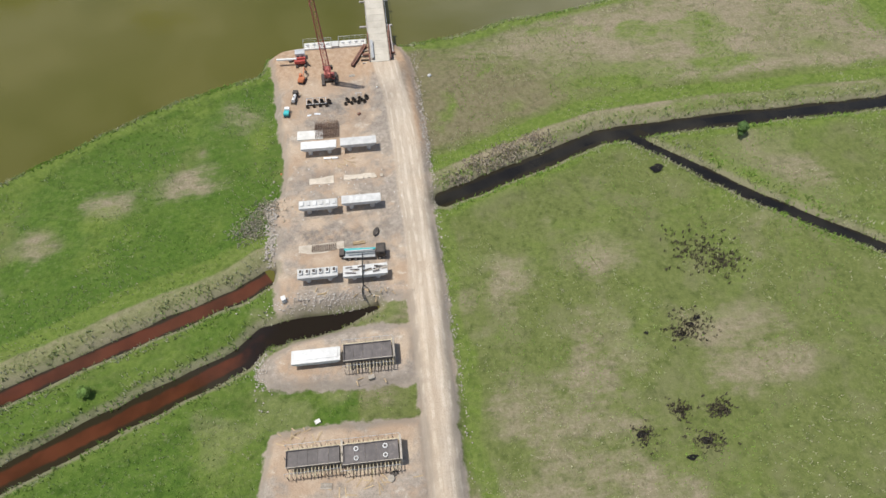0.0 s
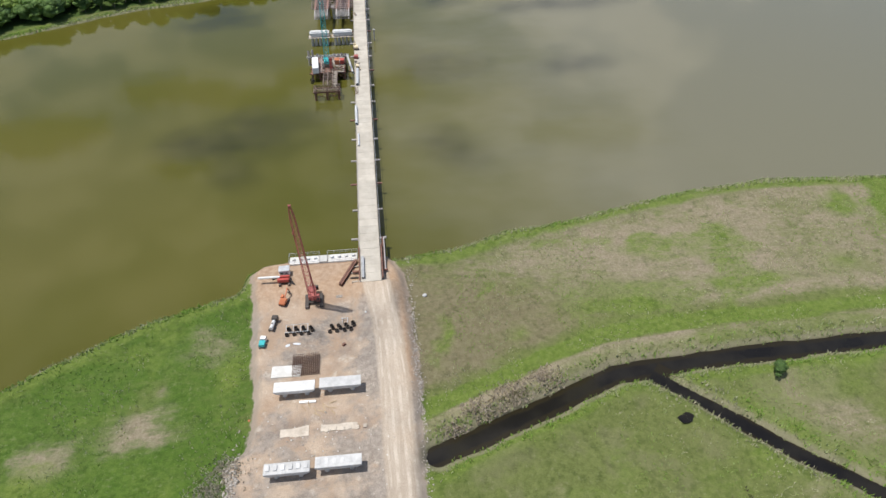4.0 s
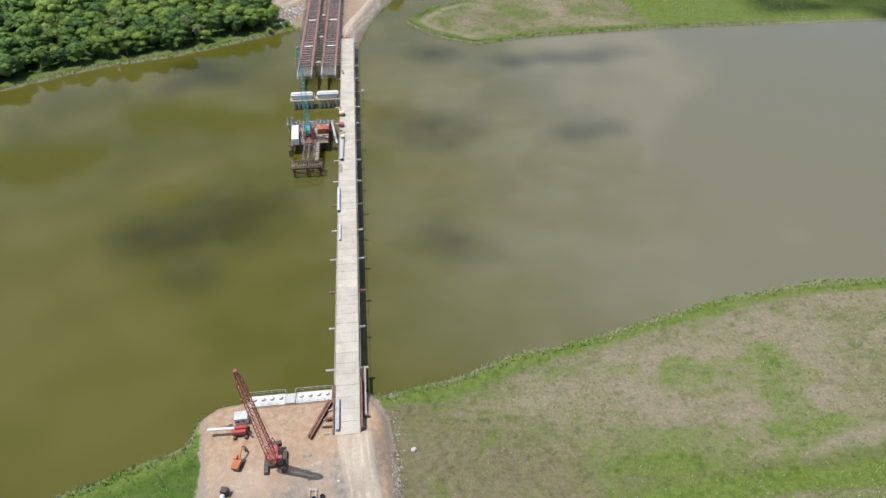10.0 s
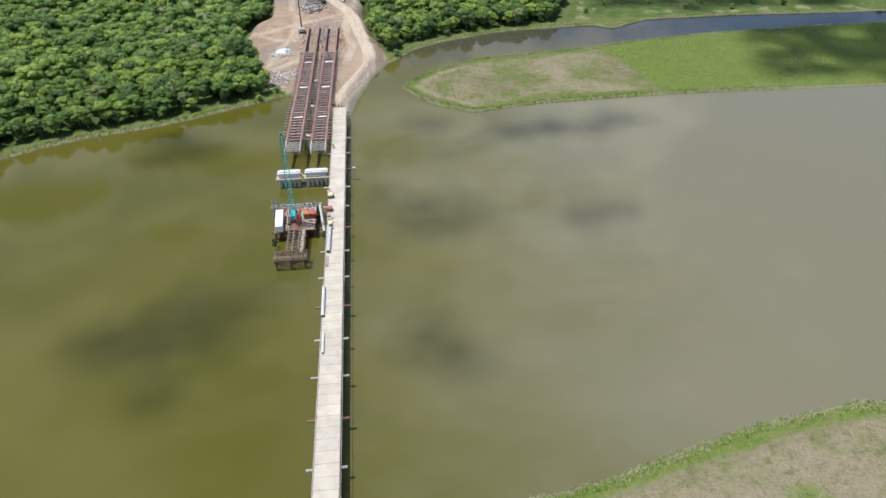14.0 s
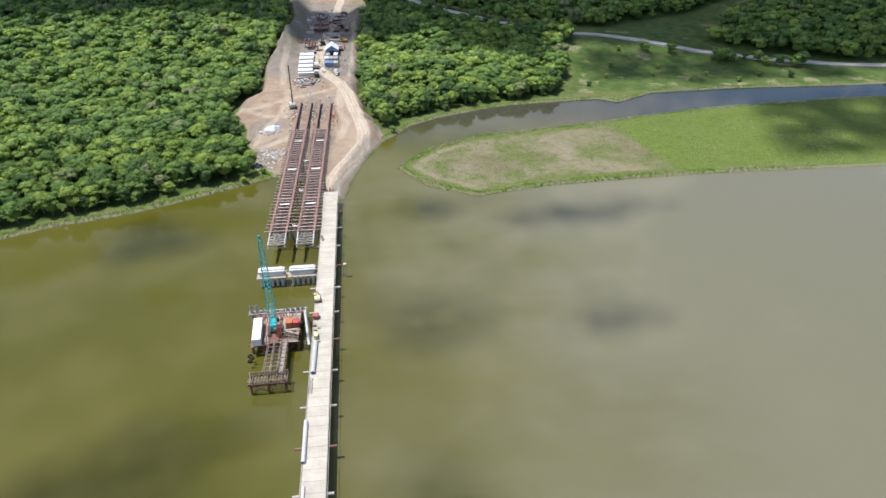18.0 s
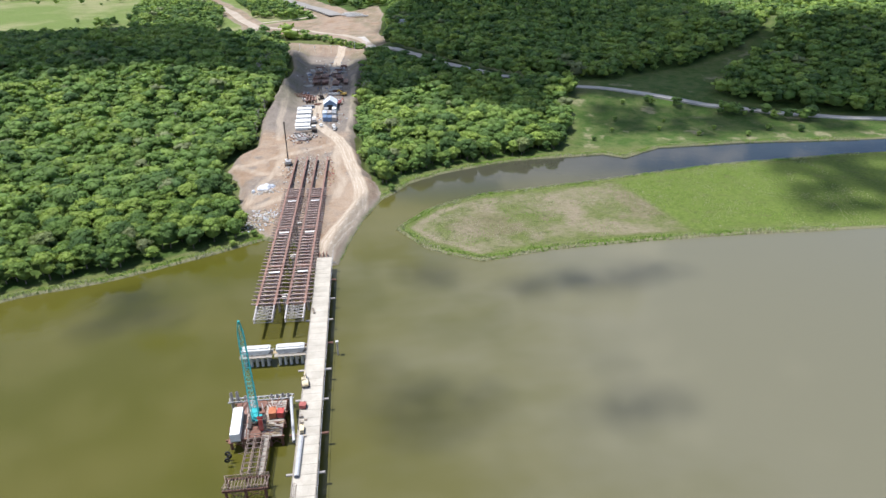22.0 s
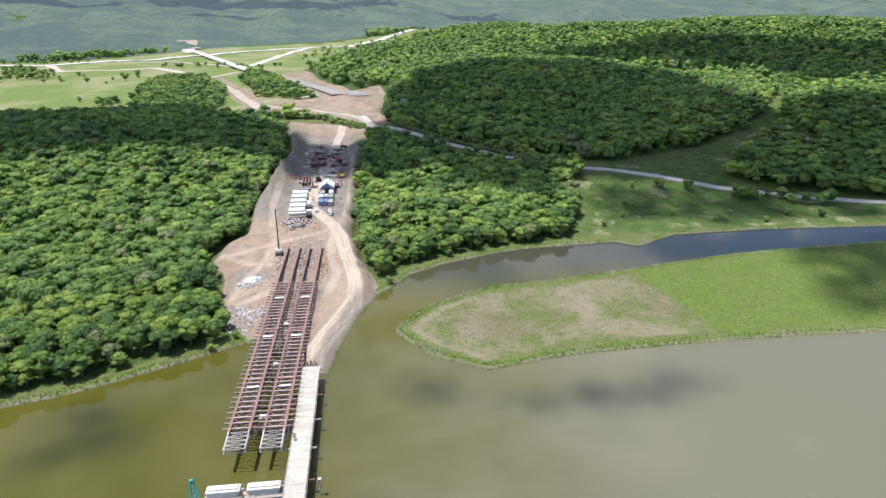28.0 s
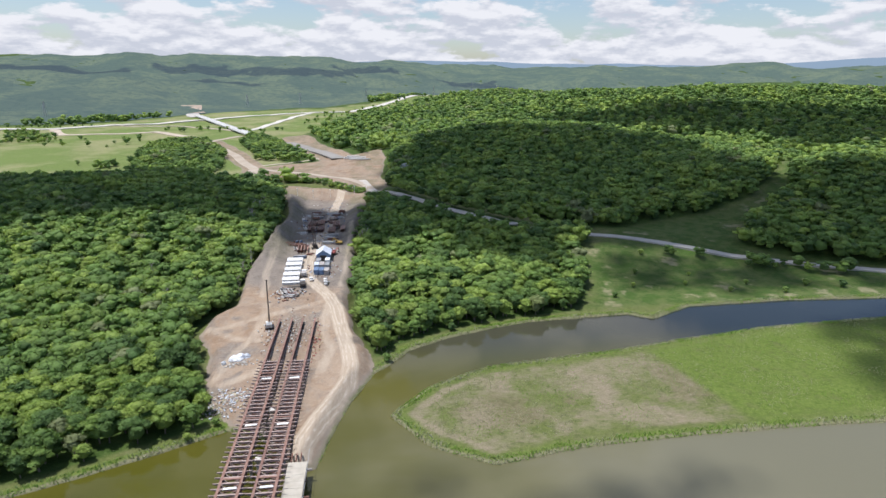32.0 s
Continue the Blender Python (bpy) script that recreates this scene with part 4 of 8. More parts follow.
IRON_WATER = creek_water("rust-red ditch water", (0.050, 0.017, 0.008), (0.085, 0.027, 0.013))
IRON_BLACK = creek_water("rust-red to black ditch water", (0.050, 0.017, 0.008), (0.085, 0.027, 0.013), True)
BLACK_WATER = creek_water("peat-black creek water", (0.010, 0.009, 0.008), (0.02, 0.018, 0.014))
ribbon("water", [(10.2, -46.3), *CREEK_EAST], 5.5, 0.03, BLACK_WATER, "peat-black creek water between reed banks", "water")
ribbon("water", CREEK_FORK, 4.0, 0.06, BLACK_WATER, "narrow black drainage ditch through the marsh", "water")
ribbon("water", CREEK_WEST, 4.5, 0.03, IRON_WATER, "rust-red water in a straight ditch", "water")
ribbon("water", CREEK_SOUTH, 5.0, 0.05, IRON_BLACK, "rust-red ditch water, black where it is ending at the pad", "water")


# ---- woods ----
def leafy(name, one_tree):
    """Oak leaves: each tree has its own green, each spray of leaves its own tone."""
    n = Nodes(name, 0.65, 0, 0.35)
    tint = n.random() if one_tree else n.attr("tint")
    col = n.mix(n.step(tint, 0.0, 0.5), (0.094, 0.172, 0.050), (0.172, 0.280, 0.066))
    col = n.mix(n.step(tint, 0.42, 0.90), col, (0.300, 0.405, 0.086))
    col = n.mix(n.math("MULTIPLY", n.step(tint, 0.955, 0.975), 0.75), col, (0.235, 0.255, 0.150))
    tone = n.math("ADD", 0.72, n.math("MULTIPLY", n.random(True), 0.56))
    col = n.mix(1.0, col, n.comb(tone), "MULTIPLY")
    col = n.mix(n.math("MULTIPLY", n.step(n.noise(1.6, 4, 0.75), 0.50, 0.70), 0.5), col, (0.046, 0.086, 0.028))
    n.done(col, n.noise(2.2, 4, 0.8), 0.6, 0.8)
    thin, both = n.t.nodes.new("ShaderNodeBsdfTranslucent"), n.t.nodes.new("ShaderNodeMixShader")
    n.put(thin.inputs["Color"], n.mix(1.0, col, (1.25, 1.25, 0.7), "MULTIPLY"))
    both.inputs[0].default_value = 0.28
    n.t.links.new(n.b.outputs[0], both.inputs[1])
    n.t.links.new(thin.outputs[0], both.inputs[2])
    n.t.links.new(both.outputs[0], n.t.nodes["Material Output"].inputs["Surface"])
    return n.m


LEAF_STUFF, LEAF_TREE = leafy("oak leaves in the wood", False), leafy("oak leaves", True)
BARK = surface("grey bark", (0.12, 0.10, 0.08), (0.2, 0.17, 0.14), 2.0, 0.9)
rng = np.random.default_rng(7)


def ico_arrays(k):
    ico = bmesh.new()
    bmesh.ops.create_icosphere(ico, subdivisions=k, radius=1)
    out = np.array([v.co[:] for v in ico.verts]), np.array([[v.index for v in f.verts] for f in ico.faces])
    ico.free()
    return out


ICO, ICO_FINE = ico_arrays(1), ico_arrays(2)


def crown(seed, radius, tall, low, pads, sprays, leaf, fine=False):
    """A broad crown: uneven flattened boughs on several levels, overlaid with small leaf sprays, with gaps between the boughs."""
    r = np.random.default_rng(seed)
    bv, bf = ICO_FINE if fine else ICO
    vs, fs, k, cs, rs = [], [], 0, [], []
    lean = r.uniform(-0.25, 0.25, 2) * radius
    for i in range(pads):
        f = (i + 0.35) / pads
        a, d = i * 2.4 + r.uniform(-0.5, 0.5), radius * 0.78 * math.sqrt(f) * r.uniform(0.75, 1.15)
        rad = radius * r.uniform(0.34, 0.56) * (1.15 - 0.25 * f) * (8 / max(pads, 8)) ** 0.5
        drop = (tall - low) * (0.10 + 0.46 * f ** 1.5 * r.uniform(0.4, 1.3))
        c = np.array([d * math.cos(a) + lean[0] * (1 - f), d * math.sin(a) + lean[1] * (1 - f), tall - drop])
        squash = np.array([1, 1, r.uniform(0.42, 0.66)]) * rad
        v = bv * (1 + r.uniform(-0.28, 0.22, (len(bv), 1))) * squash * 0.92 + c
        vs.append(v)
        fs.append(bf + k)
        k += len(v)
        cs.append(c)
        rs.append(squash)
    # the shaded inside of the crown
    v = bv * np.array([radius * 0.62, radius * 0.62, (tall - low) * 0.36]) * (1 + r.uniform(-0.2, 0.2, (len(bv), 1))) + np.array([0, 0, (tall + low) / 2 - 0.1 * tall])
    vs.append(v)
    fs.append(bf + k)
    k += len(v)
    pick = r.integers(0, pads, sprays)
    w = r.normal(size=(sprays, 3))
    w[:, 2] = np.abs(w[:, 2]) * 0.9 - 0.2
    w /= np.linalg.norm(w, axis=1)[:, None]
    p = np.array(cs)[pick] + w * np.array(rs)[pick] * r.uniform(0.80, 1.22, (sprays, 1))
    nrm = w + r.normal(size=(sprays, 3)) * 0.5 + np.array([0, 0, 0.35])
    t1 = np.cross(nrm, r.normal(size=(sprays, 3)))
    t1 /= np.linalg.norm(t1, axis=1)[:, None]
    t2 = np.cross(nrm, t1)
    t2 /= np.linalg.norm(t2, axis=1)[:, None]
    size = (leaf * r.uniform(0.5, 1.35, sprays))[:, None]
    tri = np.stack([p + t1 * size, p - t1 * size * 0.6 + t2 * size * 0.8, p - t1 * size * 0.5 - t2 * size * 0.8], 1)
    vs.append(tri.reshape(-1, 3))
    fs.append(np.arange(sprays * 3).reshape(-1, 3) + k)
    return np.concatenate(vs), np.concatenate(fs)


def forest(name, xy, scale, kinds, label, material, spread=(0.62, 1.32)):
    """Many crowns as one mesh of kind stuff, each tree with a tint of its own."""
    z = height(xy[:, 0], xy[:, 1])
    vs, fs, ts, k = [], [], [], 0
    pick = rng.integers(0, len(kinds), len(xy))
    tint = np.clip(0.50 + 0.22 * rng.normal(size=len(xy)) + 0.36 * fbm(xy[:, 0], xy[:, 1], 46, 77, 3), 0, 0.94)
    tint = np.where(rng.uniform(size=len(xy)) < 0.018, 1.0, tint)
    for q, (bv, bf) in enumerate(kinds):
        sel = np.where(pick == q)[0]
        if not len(sel):
            continue
        a, s = rng.uniform(0, math.tau, len(sel)), scale * rng.uniform(*spread, len(sel))
        c, sn = np.cos(a)[:, None], np.sin(a)[:, None]
        X = (bv[None, :, 0] * c - bv[None, :, 1] * sn) * s[:, None] + xy[sel, 0:1]
        Y = (bv[None, :, 0] * sn + bv[None, :, 1] * c) * s[:, None] + xy[sel, 1:2]
        Z = bv[None, :, 2] * (s * rng.uniform(0.82, 1.18, len(sel)))[:, None] + z[sel][:, None]
        vs.append(np.stack([X, Y, Z], -1).reshape(-1, 3))
        fs.append((bf[None] + (np.arange(len(sel)) * len(bv))[:, None, None]).reshape(-1, 3) + k)
        ts.append(np.repeat(tint[sel], len(bv)))
        k += len(sel) * len(bv)
    me = array_mesh(name, np.concatenate(vs), np.concatenate(fs), material)
    me.attributes.new("tint", "FLOAT", "POINT").data.foreach_set("value", np.ascontiguousarray(np.concatenate(ts), np.float32))
    return tagged(new(name, me), label, "woods", kind="stuff")


def scatter(poly, step, jitter=0.42, keep=1.0, inset=1.0):
    xs, ys = [p[0] for p in poly], [p[1] for p in poly]
    X, Y = np.meshgrid(np.arange(min(xs), max(xs), step), np.arange(min(ys), max(ys), step))
    X = X.ravel() + rng.uniform(-jitter, jitter, X.size) * step
    Y = Y.ravel() + rng.uniform(-jitter, jitter, Y.size) * step
    ok = (depth_in(X, Y, poly) > inset) & (rng.uniform(size=X.size) < keep)
    X, Y = X[ok], Y[ok]
    return np.stack([X, Y], -1)


west = scatter(WOOD_WEST, 5.0, 0.6, 0.95)
west = west[west[:, 0] > -235 - 0.25 * np.maximum(west[:, 1] - 330, 0)]
east = scatter(WOOD_EAST, 5.0, 0.6, 0.95)
east = east[(line_dist(east[:, 0], east[:, 1], ROAD_EAST) > 7) & (line_dist(east[:, 0] + 2, east[:, 1] + 10, ROAD_EAST[1:7]) > 9)]
west = west[depth_in(west[:, 0], west[:, 1], LAKE) + rng.uniform(0, 4, len(west)) < -5.5]
east = east[depth_in(east[:, 0], east[:, 1], LAKE) + rng.uniform(0, 4, len(east)) < -5.5]
near_w = np.argsort(-depth_in(west[:, 0], west[:, 1], LAKE) + 1e3 * (west[:, 0] < -125))[:180]
near_e = np.argsort(-depth_in(east[:, 0], east[:, 1], LAKE))[:120]
near_trees = np.concatenate([west[near_w], east[near_e]])
wood_rest = np.concatenate([np.delete(west, near_w, 0), np.delete(east, near_e, 0)])
MID = [crown(s, 4.4 + 0.5 * (s % 3), 7.2 + 0.8 * (s % 4), 1.4, 8 + s % 3, 135, 0.66) for s in range(9)]
FAR = [crown(20 + s, 4.9 + 0.4 * (s % 2), 7.4 + 0.7 * (s % 3), 1.6, 4, 38, 1.05) for s in range(7)]
forest("woods", wood_rest[wood_rest[:, 1] < 410], 1.0, MID, "dense green oak wood on the river hills", LEAF_STUFF)
forest("woods", wood_rest[wood_rest[:, 1] >= 410], 1.05, FAR, "green oak wood on the hilltops", LEAF_STUFF)
hill_xy = np.concatenate([scatter(WOOD_HILL, 6.9, 0.55), scatter(WOOD_FAR_EAST, 6.9, 0.55)])
hill_xy = hill_xy[(hill_xy[:, 1] < 880) & (hill_xy[:, 0] < 640)]
hill_xy = hill_xy[line_dist(hill_xy[:, 0], hill_xy[:, 1], ROAD_EAST) > 7]
forest("woods", hill_xy, 1.12, FAR, "dark wooded hill behind the valley road", LEAF_STUFF)
FAR_BOX = [(-1250, 620), (2300, 620), (2600, 2500), (-1250, 2500)]
fx = scatter(FAR_BOX, 16.0)
inside_plain = np.maximum(depth_in(fx[:, 0], fx[:, 1], PLAIN), depth_in(fx[:, 0], fx[:, 1], VALLEY)) + 6 * fbm(fx[:, 0], fx[:, 1], 40, 21, 3)
other = np.maximum.reduce([depth_in(fx[:, 0], fx[:, 1], p) for p in (WOOD_HILL, WOOD_FAR_EAST, WOOD_WEST, SITE, *EARTHWORKS)])
az_f = np.degrees(np.arctan2(fx[:, 0], fx[:, 1]))
fx = fx[(inside_plain < -8) & (other < -5) & (np.hypot(fx[:, 0], fx[:, 1]) < 2150) & (az_f > -33) & (az_f < 52) & ((az_f > 1) | (np.hypot(fx[:, 0], fx[:, 1]) < 1430 + 18 * np.clip(az_f + 26, 0, 40)))]
FARTHEST = [crown(40 + s, 8.2, 9.2, 0.0, 2, 14, 2.1) for s in range(6)]
forest("woods", fx, 1.08, FARTHEST, "far woods on the low hills", LEAF_STUFF)
HEDGE = [(-80, 640), (-70, 654), (-22, 640), (26, 586), (18, 572), (-24, 624)]
KNOLL = [(-156, 1082), (-120, 1047), (-58, 832), (-60, 782), (-101, 780), (-112, 830), (-150, 960)]
GROVE = [(-234, 771), (-265, 928), (-256, 1000), (-208, 1012), (-172, 930), (-142, 830), (-124, 717), (-122, 656), (-150, 656), (-206, 705)]
FAR_GROVE = [(-481, 1000), (-560, 1165), (-517, 1180), (-439, 1073), (-400, 1000)]
BELT = [(-900, 1180), (-640, 1262), (-540, 1272), (-470, 1300), (-470, 1285), (-540, 1255), (-640, 1246), (-900, 1165)]
rows_xy = np.concatenate([scatter(KNOLL, 7.0), scatter(GROVE, 6.0, keep=0.9), scatter(FAR_GROVE, 9.0, keep=0.6), scatter(BELT, 9.0, keep=0.7),
                          scatter([(-262, 745), (-245, 740), (-238, 765), (-255, 768)], 5.0), scatter([(-292, 770), (-284, 768), (-283, 780), (-291, 781)], 5.0)])
forest("woods", scatter(HEDGE, 3.2), 0.42, FAR, "low green hedge behind the earth bank", LEAF_STUFF)
rows_xy = np.concatenate([rows_xy, scatter([(-330, 1160), (-150, 1120), (-110, 1200), (-330, 1230)], 17.0, keep=0.4), scatter([(-120, 1250), (60, 1700), (250, 2000), (140, 1980), (-80, 1640)], 24.0, keep=0.5),
                          scatter([(-620, 900), (-260, 940), (-240, 1020), (-420, 1080)], 22.0, keep=0.35)])
MEADOW_BUSHES = [[(203, 400), (228, 392), (233, 383), (206, 389)], [(243, 388), (300, 364), (306, 352), (246, 375)], [(36, 284), (60, 298), (58, 302), (38, 292)]]
for poly in MEADOW_BUSHES[:2]:
    rows_xy = np.concatenate([rows_xy, scatter(poly, 5.2, keep=0.75)])
forest("woods", rows_xy, 0.8, FAR, "green groves and hedges round the earthworks", LEAF_STUFF)


# ---- trestle road ----
DECK_Z, DECK_X, DECK_W, DECK_L = 5.0, 2.3, 5.4, 205.0
trestle = thing("trestle_bridge", DECK_X, 0, 0, label="long straight temporary trestle road with dusty concrete deck", category="bridge")
first = part("deck_slab", box((0, 0, 0), (DECK_W, 2.965, 0.22), bevel=0.03), DECK, trestle)
first.location = (0, 1.5, DECK_Z - 0.11)
for i in range(1, 68):
    if i * 3 + 1.5 < DECK_L:
        piece("deck_slab", first.data, trestle, random.uniform(-0.04, 0.04), i * 3 + 1.5, DECK_Z - 0.11 + random.uniform(-0.012, 0.012), rz=random.uniform(-0.15, 0.15))
pile_me = string_me = curb_me = None
bents = [5 + 12.3 * k for k in range(17)]
for k, y in enumerate(bents):
    wide = 1.75 + 0.25 * math.sin(k * 2.3)
    beam = part("cross_beam", tube((-DECK_W / 2 - wide, 0, 0), (DECK_W / 2 + wide - 0.1, 0, 0), 0.30, 0.03, 12), PALE_STEEL if k % 3 else RUST, trestle)
    beam.location = (0, y, 3.78)
    for x in (-2.2, 0, 2.2):
        if pile_me is None:
            pile_me = part("pile", tube((0, 0, -2.2), (0, 0, 3.55), 0.31, 0.03, 12), RUST, trestle).data
            trestle.children[-1].location = (x, y, 0)
        else:
            piece("pile", pile_me, trestle, x, y, 0)
for k in range(17):
    y0 = 0.05 if k == 0 else 12.3 * k
    for x in (-1.95, -0.65, 0.65, 1.95):
        if string_me is None:
            string_me = part("stringer", ibeam((0, 0.02, 0), (0, 12.26, 0), 0.72, 0.3), RUST, trestle).data
            trestle.children[-1].location = (x, y0, 4.40)
        elif y0 + 12.3 < DECK_L + 5:
            piece("stringer", string_me, trestle, x, y0, 4.40)
    for x in (-DECK_W / 2 + 0.1, DECK_W / 2 - 0.1):
        if curb_me is None:
            curb_me = part("kerb_timber", box((0, 6.1, 0), (0.2, 11.9, 0.2), bevel=0.02), GREY_WOOD, trestle).data
            trestle.children[-1].location = (x, y0, DECK_Z + 0.1)
        elif y0 + 12.3 < DECK_L + 1:
            piece("kerb_timber", curb_me, trestle, x, y0, DECK_Z + 0.1, rz=random.uniform(-0.2, 0.2))
rail_me = part("guard_rail", tube((0, 0, 0), (0, 12.2, 0), 0.055, 0.01, 8), GREY_STEEL, trestle).data
trestle.children[-1].location = (DECK_W / 2 + 0.32, 0, DECK_Z + 0.75)
post_me = part("rail_post", box((0, 0, 0.2), (0.09, 0.09, 1.15)), RUST, trestle).data
trestle.children[-1].location = (DECK_W / 2 + 0.32, 1, DECK_Z)
for k in range(1, 17):
    piece("guard_rail", rail_me, trestle, DECK_W / 2 + 0.32, 12.3 * k - 0.1, DECK_Z + 0.75, rx=random.uniform(-0.15, 0.15))
for k in range(1, 50):
    piece("rail_post", post_me, trestle, DECK_W / 2 + 0.32, 1 + 4.1 * k, DECK_Z, ry=random.uniform(-2, 2))
# mooring pile beside the deck
mp = thing("mooring_pile", 8.0, 151.5, 0, label="single steel pile with a square concrete cap in the water", category="pile")
part("shaft", tube((0, 0, -2), (0, 0, 4.6), 0.22, 0.03), PALE_STEEL, mp)
part("cap", box((0, 0, 4.75), (0.9, 0.9, 0.35), bevel=0.05), CONCRETE, mp)

# things lying on the deck
PIPE = surface("galvanised pipe", (0.50, 0.51, 0.52), (0.62, 0.63, 0.64), 0.8, 0.45, 0.2, c3=(0.3, 0.27, 0.25))


def long_pipe(x, y, length, r, rz, label):
    p = thing("steel_pipe", x, y, DECK_Z, rz, label, "pipe", "pipes on the trestle")
    part("barrel", tube((0, 0, r), (0, length, r), r, 0.025, 20), PIPE, p)
    for v in (0.2, 0.8):
        part("chock", box((0, length * v, 0.06), (2 * r, 0.2, 0.12), bevel=0.01), WOOD, p)
    return p


long_pipe(0.6, 101, 12.2, 0.55, -0.8, "long grey steel pile casing lying on the deck")
long_pipe(-0.05, 73.5, 11.8, 0.46, 0.4, "long grey steel pipe lying along the deck edge")
long_pipe(0.45, 60.5, 7.0, 0.3, 0.5, "shorter grey steel pipe lying along the deck edge")
coil = thing("rebar_cage", 0.25, 94.2, DECK_Z, 0, "low dark rebar cage lying on the deck", "rebar cage")
for i in range(13):
    cb = bmesh.new()
    for a in range(10):
        t0, t1 = math.pi * a / 10, math.pi * (a + 1) / 10
        put_rod(cb, (0.5 * math.cos(t0), 0, 0.55 * math.sin(t0)), (0.5 * math.cos(t1), 0, 0.55 * math.sin(t1)), 0.03, n=4, caps=False)
    part("hoop", cb, REBAR, coil, m=pose(0, i * 0.42, 0.03))
for x in (-0.45, 0, 0.45):
    part("bar", rod((x, 0, 0.04 + 0.52 * (x == 0)), (x, 5.2, 0.04 + 0.52 * (x == 0)), 0.03, n=4), REBAR, coil)
beamb = thing("bridge_beam", 0.55, 0.8, DECK_Z, 0, "grey steel box beam lying on the deck edge", "beam")
part("web", box((0, 3.8, 0.42), (0.4, 7.6, 0.6), bevel=0.03), PALE_STEEL, beamb)
part("flange", box((0, 3.8, 0.76), (0.7, 7.6, 0.06)), GREY_STEEL, beamb)
part("flange", box((0, 3.8, 0.06), (0.7, 7.6, 0.08)), DARK_STEEL, beamb)
sp = thing("pipe_bundle", 5.75, 4.5, 3.9, 0, "two rusty pipes laid along the trestle side", "pipe")
part("pipe", tube((0, 0, 0), (0, 13, 0), 0.2, 0.02), RUST, sp)
part("pipe", tube((0.35, 0.4, 0.05), (0.35, 12.6, 0.05), 0.16, 0.02), PALE_STEEL, sp)


def generator(x, y, z, rz, paint, label, s=(1.5, 2.2, 1.5)):
    gset = thing("generator_box", x, y, z, rz, label, "generator")
    part("housing", box((0, 0, s[2] / 2 + 0.15), s, bevel=0.08), paint, gset)
    part("skid", box((0, 0, 0.08), (s[0] + 0.15, s[1] + 0.3, 0.16)), DARK_STEEL, gset)
    part("roof", box((0, 0, s[2] + 0.18), (s[0] + 0.1, s[1] + 0.1, 0.06), bevel=0.02), paint, gset)
    part("exhaust", rod((s[0] * 0.25, s[1] * 0.3, s[2] + 0.2), (s[0] * 0.25, s[1] * 0.3, s[2] + 0.7), 0.06), DARK_STEEL, gset)
    for i in range(4):
        part("vent", box((s[0] / 2 + 0.012, -s[1] * 0.3 + i * s[1] * 0.2, s[2] * 0.6), (0.02, s[1] * 0.12, s[2] * 0.4)), DARK_STEEL, gset)
    return gset


generator(0.75, 115.6, DECK_Z, 4, CREAM_PAINT, "dusty cream generator box standing on the deck", (0.9, 2.0, 1.0))
generator(0.35, 124.0, DECK_Z, -8, CRANE_RED, "rust-red tool box standing on the trestle deck", (1.6, 1.5, 1.0))
for x, y, s in ((0.4, 118.3, 0.6), (1.3, 119.3, 0.45), (0.1, 120.4, 0.7), (1.5, 113.6, 0.5), (0.7, 167.0, 0.55), (0.4, 168.3, 0.5), (0.2, 169.4, 0.5)):
    cr_ = thing("timber_crate", x, y, DECK_Z, random.uniform(-20, 20), "small wooden crate on the trestle deck", "crate", "crates on the trestle")
    part("body", box((0, 0, s / 2), (s * 1.4, s, s), bevel=0.02), GREY_WOOD, cr_)
    for v in (-0.3, 0.3):
        part("batten", box((v * s * 1.5, 0, s + 0.02), (0.1, s * 1.04, 0.05)), WOOD, cr_)


# ---- vehicles ----
def tracks(parent, w, l, h, material=DARK_STEEL):
    """Two crawler tracks with rollers."""
    for sx in (-1, 1):
        bm = bmesh.new()
        n = 6
        prof = [(-l / 2 + h / 2 - h / 2 * math.sin(math.pi * i / n), h / 2 + h / 2 * math.cos(math.pi * i / n)) for i in range(n + 1)]
        prof += [(l / 2 - h / 2 + h / 2 * math.sin(math.pi * i / n), h / 2 - h / 2 * math.cos(math.pi * i / n)) for i in range(n + 1)]
        t = w * 0.24
        a = [bm.verts.new((sx * w / 2 - t / 2, u, v)) for u, v in prof]
        b = [bm.verts.new((sx * w / 2 + t / 2, u, v)) for u, v in prof]
        k = len(prof)
        for i in range(k):
            bm.faces.new((a[i], a[(i + 1) % k], b[(i + 1) % k], b[i]))
        bm.faces.new(a[::-1])
        bm.faces.new(b)
        bmesh.ops.recalc_face_normals(bm, faces=bm.faces)
        tr = part("track", bm, material, parent)
        for v in (-0.35, 0, 0.35):
            part("roller", rod((sx * w / 2 - t * 0.55, v * l, h / 2), (sx * w / 2 + t * 0.55, v * l, h / 2), h * 0.3, n=10), RUST, tr)


